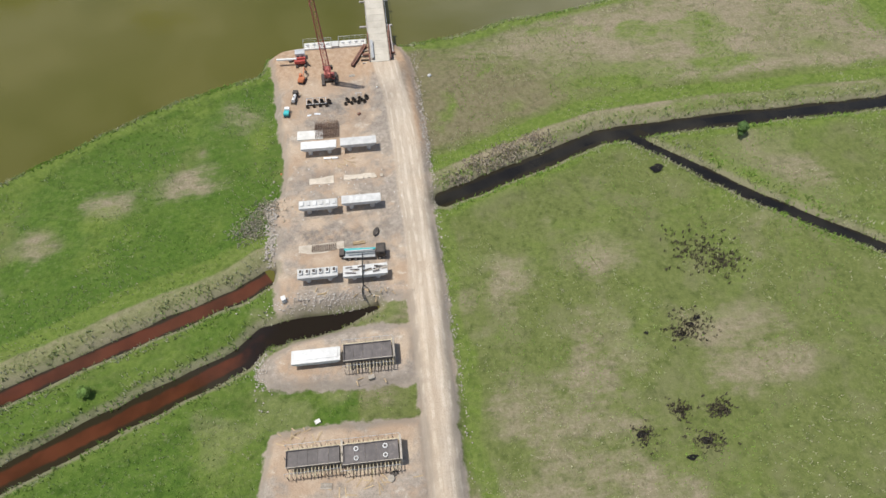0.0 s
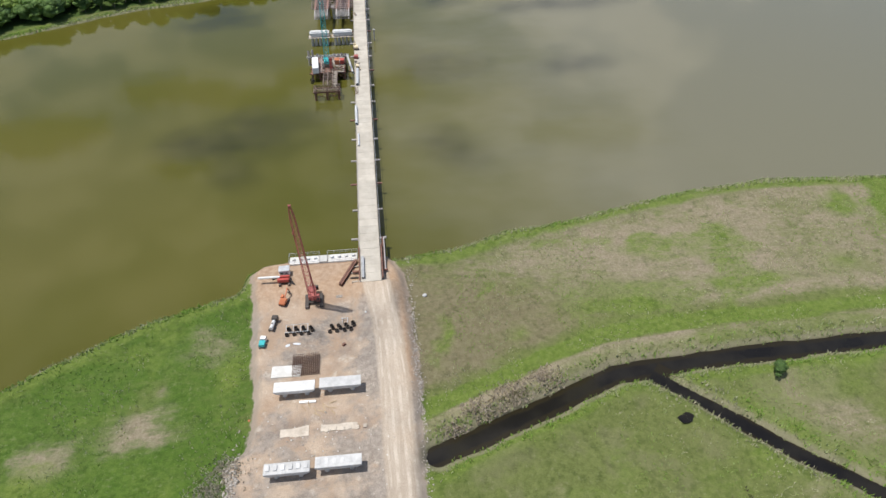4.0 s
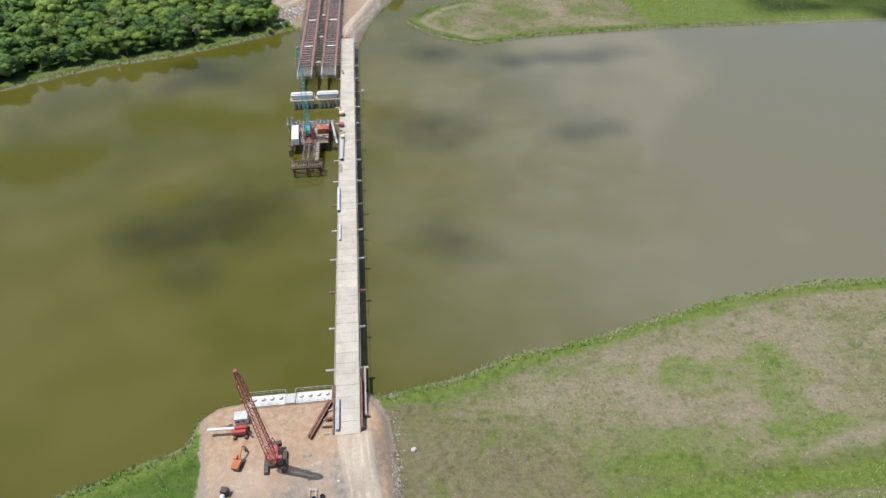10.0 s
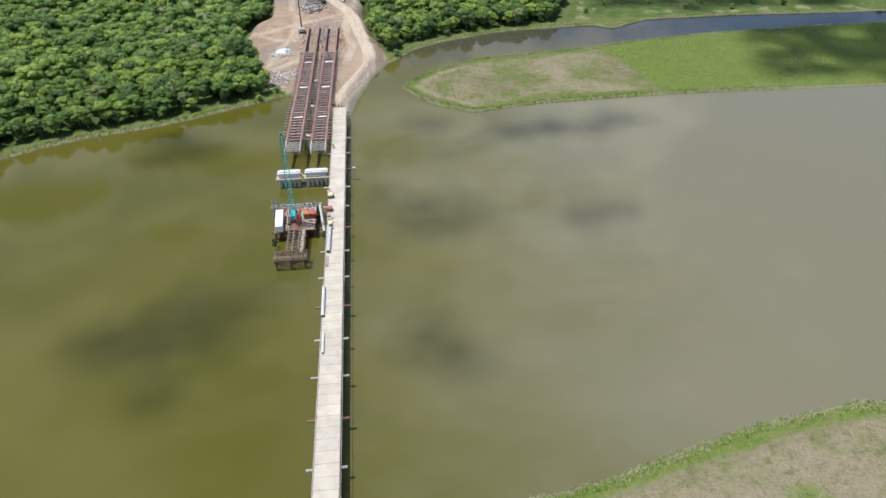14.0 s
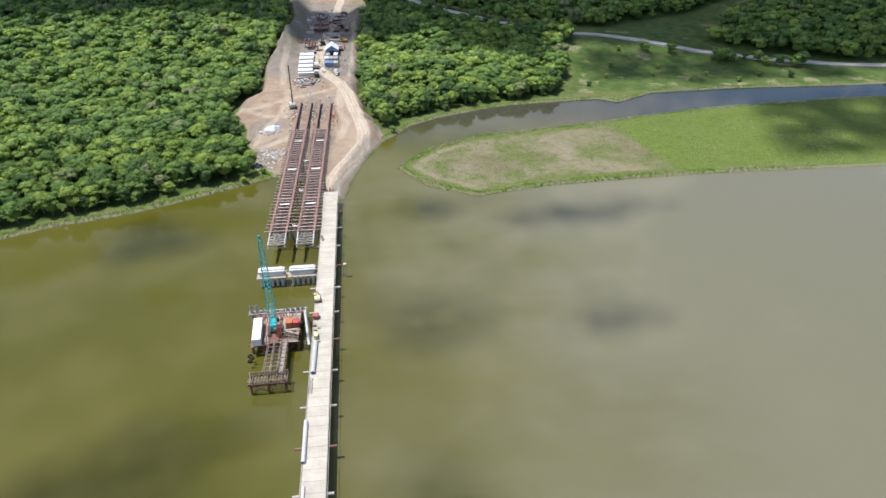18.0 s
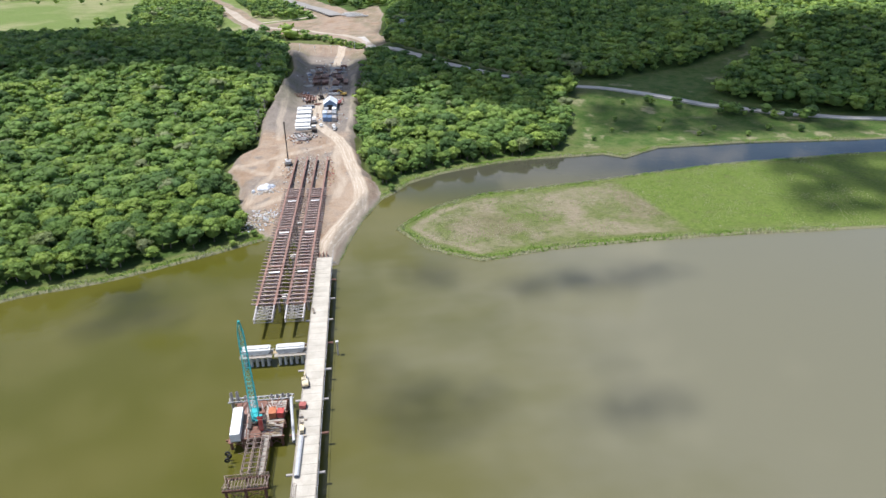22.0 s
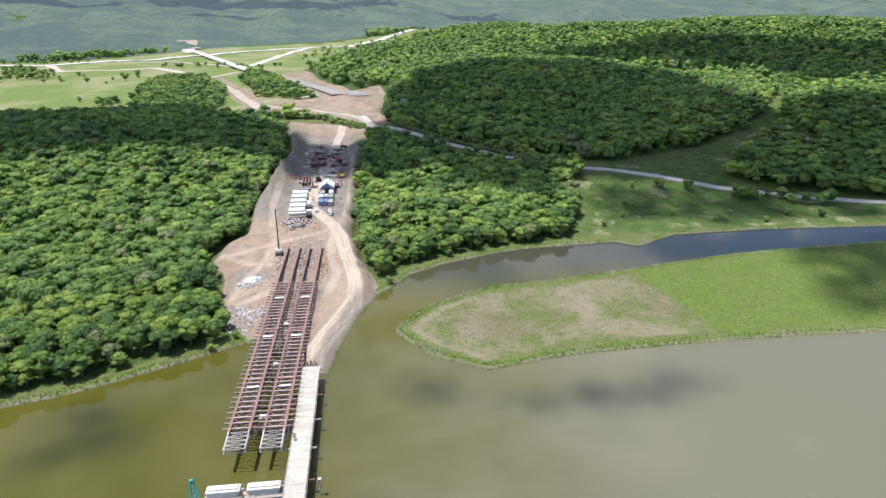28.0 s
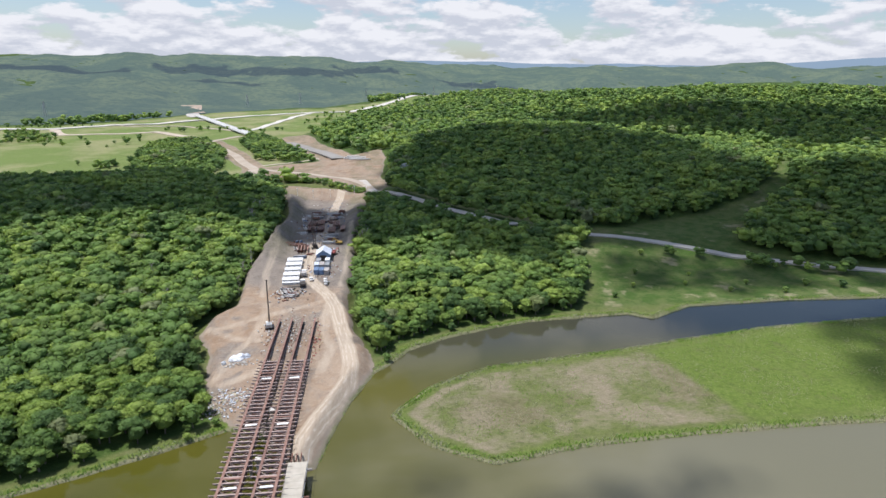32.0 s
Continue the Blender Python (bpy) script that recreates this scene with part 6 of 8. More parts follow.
for v in (-1.7, 1.7):
    part("edge_beam", ibeam((-4.9, v, PZ - 0.1), (4.9, v, PZ - 0.1), 0.5, 0.3), RUST, jetty)
    bm = bmesh.new()
    for z in (PZ + 0.6, PZ + 1.15):
        put_rod(bm, (-4.8, v, z), (4.8, v, z), 0.075, n=5)
    for i in range(9):
        put_rod(bm, (-4.8 + i * 1.2, v, PZ), (-4.8 + i * 1.2, v, PZ + 1.15), 0.045, n=5)
        if i < 8:
            put_rod(bm, (-4.8 + i * 1.2, v, PZ + (i % 2)), (-3.6 + i * 1.2, v, PZ + 1 - (i % 2)), 0.04, n=5)
    part("railing", bm, BROWN_STEEL, jetty)
for i in range(14):
    part("deck_bar", box((-4.6 + i * 0.71, 0, PZ + 0.08), (0.16, 3.4, 0.1), rz=random.uniform(-4, 4)), BROWN_STEEL, jetty)
for lvl, r_ in ((PZ + 1.15, 0.07), (PZ + 0.1, 0.08)):
    for ph in (0, 1):
        part("plan_bracing", put_path(bmesh.new(), [(-4.8 + i * 1.2, 1.7 if (i + ph) % 2 else -1.7, lvl + 0.02 * ph) for i in range(9)], r_), BROWN_STEEL, jetty)
for x in (-4.2, 0, 4.2):
    for v in (-1.3, 1.3):
        part("pile", tube((x, v, -2.2), (x, v, PZ - 0.3), 0.33, 0.03, 12), RUST, jetty)
for a, b in (((-4.2, -1.3), (0, -1.3)), ((0, -1.3), (4.2, -1.3))):
    part("brace", put_rod(rod((*a, 0.4), (*b, PZ - 0.6), 0.07, n=5), (*b, 0.4), (*a, PZ - 0.6), 0.07, n=5), RUST, jetty)


def shipping_container(x, y, z, rz, paint, label, length=12.19, w=2.44, h=2.6, ribs=20):
    c = thing("container", x, y, z, rz, label, "container")
    part("roof", box((0, length / 2, h - 0.03), (w, length, 0.06)), paint, c)
    part("floor_frame", box((0, length / 2, 0.1), (w, length, 0.2)), DARK_STEEL, c)
    for sx in (-1, 1):
        bm = box((sx * (w / 2 - 0.05), length / 2, h / 2), (0.05, length - 0.2, h - 0.2))
        for i in range(ribs):
            put_box(bm, (sx * (w / 2 - 0.01), 0.35 + i * (length - 0.7) / (ribs - 1), h / 2), (0.05, 0.14, h - 0.3))
        part("side_wall", bm, paint, c)
        part("end_wall" if sx < 0 else "door", box((0, length / 2 + sx * (length / 2 - 0.04), h / 2), (w - 0.1, 0.06, h - 0.15)), paint, c)
        for sy in (0.08, length - 0.08):
            part("corner_post", box((sx * (w / 2 - 0.08), sy, h / 2), (0.16, 0.16, h)), paint, c)
    for i in range(8):
        part("roof_rib", box((0, length * (i + 0.5) / 8, h + 0.012), (w - 0.3, 0.12, 0.03)), paint, c)
    return c


shipping_container(-14.9, 115.6, PZ + 0.02, 3.5, WHITE_PAINT, "long white container on the river platform", 9.6, 2.3, 2.4, 16)
generator(-7.1, 123.6, PZ + 0.09, 2, ORANGE_PAINT, "orange power unit on the river platform", (1.7, 2.4, 1.7))
generator(-5.1, 123.4, PZ + 0.09, -4, RED_PAINT, "bright red power unit on the river platform", (1.6, 1.9, 1.6))
hm = thing("pile_hammer", -9.2, 118.6, PZ + 0.08, 0, "red vibratory pile hammer standing on the platform", "pile hammer")
part("hammer_body", box((0, 0, 2.2), (0.95, 0.85, 3.6), bevel=0.08), RED_PAINT, hm)
part("clamp", box((0, 0, 0.2), (0.6, 0.5, 0.4), bevel=0.05), DARK_STEEL, hm)
part("damper", box((0, 0, 4.2), (1.3, 0.6, 0.5), bevel=0.06), RED_PAINT, hm)
crawler_crane(-10.7, 121.6, PZ, 186, TEAL_PAINT, TEAL_PAINT, (0, 1.2, 1.7), (-0.4, 4.6, 32.6), "turquoise crawler crane with a lattice boom on the platform", 1.9)
strut = thing("steel_pipe", -3.2, 129.4, PZ, 0, "thick grey pipe leaning from platform to trestle", "pipe")
part("barrel", tube((0, 0, 0.6), (2.2, -16.6, 1.3), 0.38, 0.03, 16), PIPE, strut)
for i in range(26):
    x, y = -4.6 - random.random() * 4.4, 117.2 + random.random() * 4.6
    lg = thing("timber_baulk", x, y, PZ + 0.09, random.uniform(-25, 25), "loose brown timber baulk on the platform deck", "timber", "timber on the platform")
    part("beam", box((0, 0, 0.1), (random.uniform(0.8, 2.4), 0.24, 0.22), bevel=0.01), WOOD if i % 3 else RUST, lg)
for x, y, rz in ((-12.6, 118.2, 5), (-12.4, 121.0, -4), (-13.2, 126.6, 10), (-12.6, 128, 80), (-8.2, 127, 30), (-6.4, 127.6, 75), (-12.6, 124.0, 3)):
    bx = thing("steel_bundle", x, y, PZ + 0.02, rz, "bundle of rusty steel sections on the platform", "steel", "steel on the platform")
    for i in range(4):
        part("bar", ibeam((-0.5 + i * 0.32, -1.2, 0.14), (-0.5 + i * 0.32, 1.2, 0.14), 0.24, 0.2), RUST if i % 2 else PALE_STEEL, bx)

# clutter on the platform: pipes, baulks, cable drums and braces below the deck
for i in range(14):
    x, y = -15.6 + random.random() * 10.5, 127.4 + random.random() * 2.2
    pp = thing("steel_pipe", x, y, PZ + 0.02, random.uniform(-30, 30), "short rusty pipe lying on the platform", "pipe", "pipes on the platform")
    part("barrel", tube((0, -random.uniform(0.6, 1.4), 0.16), (0, random.uniform(0.6, 1.4), 0.16), 0.14, 0.02, 10), (RUST, PALE_STEEL, PRIMER)[i % 3], pp)
for x, y in ((-16.3, 111.2), (-16.0, 112.4), (-16.6, 113.3)):
    tyre = thing("fender_tyre", x, y, 1.6, 0, "black rubber fender tyre hung beside the gangway", "tyre", "fender tyres")
    part("tyre_ring", tube((0, -0.2, 0.6), (0, 0.2, 0.6), 0.6, 0.28, 18), RUBBER, tyre)
    part("chain", rod((0, 0, 1.1), (0.8, 0.2, 1.9), 0.04), DARK_STEEL, tyre)
for k, (x0, x1) in enumerate(((-5.6, -2.8), (-2.8, 0), (0, 3.6), (3.6, 6.4))):
    for y in (-6.0, 6.4):
        part("brace", put_rod(rod((x0, y, 0.3), (x1, y, PZ - 0.8), 0.09, n=5), (x1, y, 0.3), (x0, y, PZ - 0.8), 0.09, n=5), RUST, plat)


# ---- piers under construction on the south pad ----
def top(x, y):
    return float(height(x, y))


def columns_for(w):
    return (-w * 0.27, w * 0.27)


def dry_cap(x, y, z, w, d, label, blocks=0, up=0.0, tall=0.22, plates=False):
    return pier_cap(x, y, z, w, d, 0.95, columns_for(w), top(x, y), WHITE_CONCRETE, label, blocks, up=up, rz=-0.6, tall=tall, plates=plates)


dry_cap(-14.1, -29.2, 5.3, 8.3, 2.5, "finished white concrete pier cap on two round columns")
dry_cap(-4.8, -29.0, 5.3, 8.5, 2.5, "finished white pier cap beside the haul road")
dry_cap(-14.4, -47.3, 5.2, 8.4, 2.3, "white pier cap with a row of six bearing blocks", 6)
dry_cap(-5.0, -46.9, 5.2, 8.6, 2.3, "white pier cap with six very low bearing pads", 6, tall=0.07)
dry_cap(-14.7, -65.4, 5.1, 8.1, 2.3, "white pier cap with six tall bearing blocks", 6, tall=0.55, plates=True)
dry_cap(-5.1, -65.9, 5.1, 9.0, 2.6, "white pier cap being cast, cluttered with formwork")
dry_cap(-15.2, -83.9, 5.1, 9.0, 2.8, "new white pier cap beside a formwork scaffold", up=0.1)


def formwork(x, y, w, d, label, tubs=0):
    """A crosshead's formwork on a scaffold of props, with yellow beams and a rail."""
    z0 = top(x, y)
    f = thing("formwork_scaffold", x, y, z0, -0.6, label, "formwork", "formwork scaffolds")
    H = 2.2
    nx_, nyy = 12, 5
    prop_me = joist_me = None
    for i in range(nx_):
        for j in range(nyy):
            u, v = -w / 2 - 0.1 + i * (w + 0.2) / (nx_ - 1), -d / 2 - 1.3 + j * (d + 2.4) / (nyy - 1)
            if prop_me is None:
                prop_me = part("prop", rod((0, 0, 0), (0, 0, H), 0.055, n=6), DARK_STEEL, f).data
                f.children[-1].location = (u, v, 0)
            else:
                piece("prop", prop_me, f, u, v, 0)
    for i in range(16):
        u = -w / 2 - 0.2 + i * (w + 0.4) / 15
        if joist_me is None:
            joist_me = part("joist", box((0, -0.2, 0), (0.12, d + 2.5, 0.2), bevel=0.01), YELLOW_WOOD, f, "pale timber joist").data
            f.children[-1].location = (u, 0, H + 0.1)
        else:
            piece("joist", joist_me, f, u, random.uniform(-0.25, 0.2), H + 0.1, rz=random.uniform(-1.5, 1.5))
    # tray of dark panels with a rim
    k = 5
    for i in range(k):
        part("panel", box((-w / 2 + (i + 0.5) * w / k, 0, H + 0.9 + 0.02 * (i % 2)), (w / k - 0.03, d, 0.1)), FORM_PLY, f)
    for v in (-1, 1):
        part("side_shutter", box((0, v * (d / 2 + 0.06), H + 0.75), (w + 0.2, 0.12, 1.1)), FORM_PLY, f)
        part("waling", box((0, v * (d / 2 + 0.2), H + 1.25), (w + 0.5, 0.12, 0.14)), GREY_WOOD if v < 0 else YELLOW_WOOD, f)
        part("end_shutter", box((v * (w / 2 + 0.06), 0, H + 0.75), (0.12, d, 1.1)), FORM_PLY, f)
    for v in (-1, 1):
        bm = bmesh.new()
        yy = v * (d / 2 + 1.15)
        put_rod(bm, (-w / 2 - 0.4, yy, H + 1.2), (w / 2 + 0.4, yy, H + 1.2), 0.04, n=5)
        for i in range(9):
            u = -w / 2 - 0.4 + i * (w + 0.8) / 8
            put_rod(bm, (u, yy, H + 0.1), (u, yy, H + 1.2), 0.04, n=5)
        part("railing", bm, GREY_STEEL, f)
    part("stair_tower", box((w / 2 + 0.5, 0.4, H / 2 + 0.4), (0.35, d + 1.2, H + 1.2)), GREY_WOOD, f)
    for i in range(tubs):
        u, v = (-0.27 if i < 2 else 0.27) * w, (-0.26 if i % 2 else 0.26) * d
        t = part("column_head", tube((u, v, H + 0.9), (u, v, H + 1.2), 0.42, 0.16, 16), WHITE_CONCRETE, f, "pale round column head")
    return f


formwork(-5.6, -84.6, 8.6, 3.0, "dark crosshead formwork on props with timber joists")
formwork(-15.7, -102.9, 8.6, 2.5, "brown crosshead formwork tray with timber joists and railing")
formwork(-6.1, -103.3, 9.0, 3.0, "black formwork tray with four round column heads", 4)


# ---- concrete pump beside the third pier ----
pump = truck(-9.4, -60.6, top(-5, -62), -94, DARK_STEEL, GREY_STEEL, 8.8, "concrete pump truck with a folded turquoise boom", "flat")
for i, (z, m_) in enumerate(((1.7, TEAL_PAINT), (2.1, TEAL_PAINT), (2.5, GREY_STEEL))):
    part("boom_section", box((-0.5 + 0.5 * i, 3.4, z), (0.32, 6.6 - i * 0.5, 0.34), rz=1.5 * i, bevel=0.04), m_, pump)
part("hopper", box((0, -0.3, 1.3), (1.8, 1.1, 0.9), bevel=0.1), DARK_STEEL, pump)
hose = thing("pump_hose", -5.6, -66, 2.9, 0, "thick black concrete hose hanging over the pier cap", "hose")
hb = bmesh.new()
hpts = [(0.2, 3.6, 2.8), (0.1, 1.6, 3.1), (0, -0.8, 2.9), (-0.1, -1.8, 1.6), (-0.2, -2.4, 0.4), (-0.5, -3.6, 0.15), (-0.4, -4.8, 0.13), (-0.2, -5.6, 0.13)]
for a, b in zip(hpts[:-1], hpts[1:]):
    put_rod(hb, a, b, 0.13, n=8)
part("hose_pipe", hb, RUBBER, hose)
hb = bmesh.new()
for a, b in (((-0.2, -2.4, 0.5), (0.7, -3.2, 0.12)), ((0.7, -3.2, 0.12), (1.0, -4.2, 0.12))):
    put_rod(hb, a, b, 0.1, n=8)
part("branch", hb, RUBBER, hose)
for i in range(22):
    u, v = -9.0 + random.random() * 8.2, -66.6 + random.random() * 1.6
    bd = thing("formwork_board", u, v, 5.12, random.uniform(-14, 14), "loose dark formwork board on the pier cap", "board", "boards on the pier cap")
    part("board", box((0, 0, 0.05 + 0.03 * (i % 4)), (random.uniform(0.7, 1.8), 0.3, 0.06)), (FORM_PLY, GREY_WOOD, DARK_STEEL)[i % 3], bd)

# ---- slabs, mats and rebar grids lying on the pad ----


def slab(x, y, w, d, h, m_, label, rz=0.0, name="foundation_slab"):
    s = thing(name, x, y, top(x, y) - 0.08, rz, label, "slab")
    part("slab", box((0, 0, h / 2), (w, d, h), bevel=0.03), m_, s)
    return s


BLINDING = surface('dusty concrete blinding', (0.40, 0.345, 0.28), (0.56, 0.50, 0.42), 0.5, 0.95, c3=(0.30, 0.25, 0.20))
slab(-16.4, -23.6, 6.2, 3.0, 0.28, CONCRETE, "pale concrete slab next to a rebar grid", -2)
slab(-14.2, -57.6, 9.6, 2.9, 0.22, BLINDING, "stained concrete blinding slab in the pit", 1.5)
slab(-13.9, -38.2, 5.6, 2.4, 0.2, BLINDING, "weathered concrete blinding strip", 1)
slab(-5.2, -38.0, 7.2, 1.6, 0.18, BLINDING, "broken concrete blinding strip", -2)
for i in range(6):
    slab(-7.6 + i * 1.5, -38.6 + 0.2 * (i % 2), 0.7, 0.9, 0.4, BLINDING, "small concrete stub in the ground", random.uniform(-10, 10), "concrete_stub")


def rebar_grid(x, y, w, d, n, k, label, layers=2):
    gr = thing("rebar_grid", x, y, top(x, y) + 0.1, 0.8, label, "rebar")
    for lay in range(layers):
        bm = bmesh.new()
        for i in range(n):
            u = -w / 2 + i * w / (n - 1)
            put_rod(bm, (u, -d / 2, 0.45 * lay + 0.1), (u, d / 2, 0.45 * lay + 0.1), 0.04, n=4, caps=False)
        for j in range(k):
            v = -d / 2 + j * d / (k - 1)
            put_rod(bm, (-w / 2, v, 0.45 * lay + 0.16), (w / 2, v, 0.45 * lay + 0.16), 0.04, n=4, caps=False)
        part("bar_layer", bm, REBAR, gr)
    bm = bmesh.new()
    for i in range(n):
        for v in (-d / 2, 0, d / 2):
            put_rod(bm, (-w / 2 + i * w / (n - 1), v, 0), (-w / 2 + i * w / (n - 1), v, 1.1), 0.035, n=4, caps=False)
    part("starter_bar_cage", bm, REBAR, gr)
    return gr


rebar_grid(-12.3, -22.4, 5.6, 5.2, 15, 13, "dark rusty rebar mat for a pier foundation")
rebar_grid(-13.6, -57.5, 5.0, 1.6, 12, 6, "low dark rebar mat on the concrete blinding", 1)

# ---- pile casings in the ground ----
cz = None
for gx_, n in ((-17.0, 4), (-7.4, 4)):
    for i in range(4):
        for j in range(2):
            for q in range(2):
                x, y = gx_ + i * 1.62 + 0.35 * j + random.uniform(-0.08, 0.08), -13.4 + j * 1.55 + q * 0.0 + random.uniform(-0.08, 0.08)
                if q:
                    x, y = x + 0.75, y + 0.78
                if q and j:
                    continue
                p = thing("pile_casing", x, y, top(x, y), random.uniform(0, 90), "dark hollow pile casing standing out of the ground", "pile", "pile casings")
                if cz is None:
                    cz = part("casing", tube((0, 0, -0.6), (0, 0, 0.75), 0.42, 0.05, 16), DARK_STEEL, p).data
                    cplug = part("core", rod((0, 0, -0.6), (0, 0, 0.18), 0.36, n=14), RUBBER, p).data
                else:
                    piece("casing", cz, p, 0, 0, random.uniform(-0.15, 0.15))
                    piece("core", cplug, p, 0, 0, 0)
fr = thing("casing_frame", -13.9, -12.2, top(-13, -12), 0, "grey steel guide frame around pile casings", "frame")
for u in (-3.2, -1.6, 0, 1.6):
    part("frame_bar", box((u, 0, 0.9), (0.1, 2.4, 0.1)), GREY_STEEL, fr)
for v in (-1.1, 1.1):
    part("frame_rail", box((-0.8, v, 0.92), (5.2, 0.1, 0.1)), GREY_STEEL, fr)
fr = thing("casing_frame", -4.0, -10.6, top(-4, -10), 0, "small grey guide frame beside pile casings", "frame")
for u in (-0.6, 0.6):
    part("frame_bar", box((u, 0, 0.6), (0.12, 1.6, 0.12)), GREY_STEEL, fr)
part("frame_rail", box((0, 0.5, 0.62), (1.6, 0.12, 0.12)), GREY_STEEL, fr)

# ---- machines on the pad ----
crawler_crane(-11.2, -3.6, top(-11, -4), 182, CRANE_RED, CRANE_RED, (0, 1.0, 1.8), (0.9, 3.4, 31.2), "dull red crawler crane with a tall lattice boom", 1.5)
excavator(-18.3, -3.0, top(-18, -3), -15, ORANGE_PAINT, "orange tracked excavator parked on the sand").scale = (0.68, 0.68, 0.68)
drill = thing("drilling_rig", -18.6, 3.9, top(-18.6, 4), 0, "red drilling rig with its white mast laid flat", "drilling rig")
tracks(drill, 2.2, 3.0, 0.7)
part("rig_body", box((-0.2, 0, 1.25), (2.8, 1.7, 1.0), bevel=0.1), RED_PAINT, drill)
part("mast", rod((-6.2, 0.25, 1.9), (-1.0, 0.1, 1.9), 0.3, n=14), WHITE_PAINT, drill)
part("mast_head", box((0.2, 0.1, 1.95), (2.4, 0.6, 0.6), bevel=0.08), RED_PAINT, drill)
part("kelly_bar", rod((1.2, -0.2, 1.3), (2.4, -1.2, 0.3), 0.16), DARK_STEEL, drill)
hut = thing("site_hut", -18.8, 6.9, top(-18.8, 7), 2, "small white site hut with two dark windows", "hut")
hut.scale = (0.85, 0.85, 0.8)
part("wall_shell", box((0, 0, 1.15), (2.9, 2.2, 2.3), bevel=0.04), WHITE_PAINT, hut)
part("roof", box((0, 0, 2.38), (3.1, 2.4, 0.16), bevel=0.03), GREY_STEEL, hut)
for u in (-0.7, 0.6):
    wn = part("window", box((u, -1.11, 1.4), (0.7, 0.05, 0.6)), WHITE_CONCRETE, hut)
    part("pane", box((u, -1.14, 1.4), (0.55, 0.03, 0.46)), GLASS, wn)
truck(-20.5, -12.0, top(-21, -10), -12, DARK_STEEL, WHITE_PAINT, 6.4, "dark truck with a white tank body", "tank", 1.5).scale = (0.55, 0.6, 0.6)
truck(-22.2, -16.6, top(-22, -15), -8, WHITE_PAINT, TEAL_PAINT, 5.2, "small truck with a turquoise cargo box", "box", 1.3).scale = (0.52, 0.5, 0.52)
bs = thing("beam_stack", -2.9, 5.2, top(-4, 4), -25, "two long dark rusty steel beams laid on the ground", "beam")
for i in range(2):
    part("beam", ibeam((-0.55 + i * 0.55, -4.6 - 0.2 * i, 0.45), (-0.55 + i * 0.55, 4.6, 0.45), 0.8, 0.4), RUST, bs)
for v in (-3.2, 3.2):
    part("dunnage", box((0, v, 0.04), (2.0, 0.2, 0.1)), WOOD, bs)
# abutment blocks at the water
for cx in (-14.2, -4.6):
    ab = thing("abutment_cap", cx, 11.2, 0.6, 0, "pale concrete abutment cap with round pile heads and railing", "abutment", "abutment caps")
    part("cap", box((0, 0, 1.4), (7.4, 2.7, 2.8), bevel=0.08), CONCRETE, ab)
    for i in range(4):
        part("pile_head", rod((-2.7 + i * 1.8, 0.2, 2.8), (-2.7 + i * 1.8, 0.2, 3.3), 0.42, n=16), WHITE_CONCRETE, ab)
    bm = bmesh.new()
    for v in (-1.5, 1.5):
        for z in (3.4, 3.95):
            put_rod(bm, (-3.8, v, z), (3.8, v, z), 0.04, n=5)
        for i in range(6):
            put_rod(bm, (-3.8 + i * 1.52, v, 2.7), (-3.8 + i * 1.52, v, 3.95), 0.04, n=5)
    for u in (-3.8, 3.8):
        put_rod(bm, (u, -1.5, 3.95), (u, 1.5, 3.95), 0.04, n=5)
    part("railing", bm, GREY_STEEL, ab)
slab(-9.4, 11.0, 2.0, 2.4, 0.9, CONCRETE, "concrete link block between the abutment caps")
for x, y, rz, ln in ((-1.4, 5.2, 3, 2.2), (-1.5, 3.4, -2, 2.4), (-1.2, 1.6, 0, 2.2), (-1.1, 7.4, 8, 2.0)):
    s = thing("timber_sleeper", x, y, top(x, y), rz, "dark timber sleeper beside the trestle end", "timber", "sleepers at the trestle")
    part("sleeper", box((0, 0, 0.2), (ln, 0.35, 0.4), bevel=0.02), DARK_STEEL if ln > 2.2 else GREY_WOOD, s)

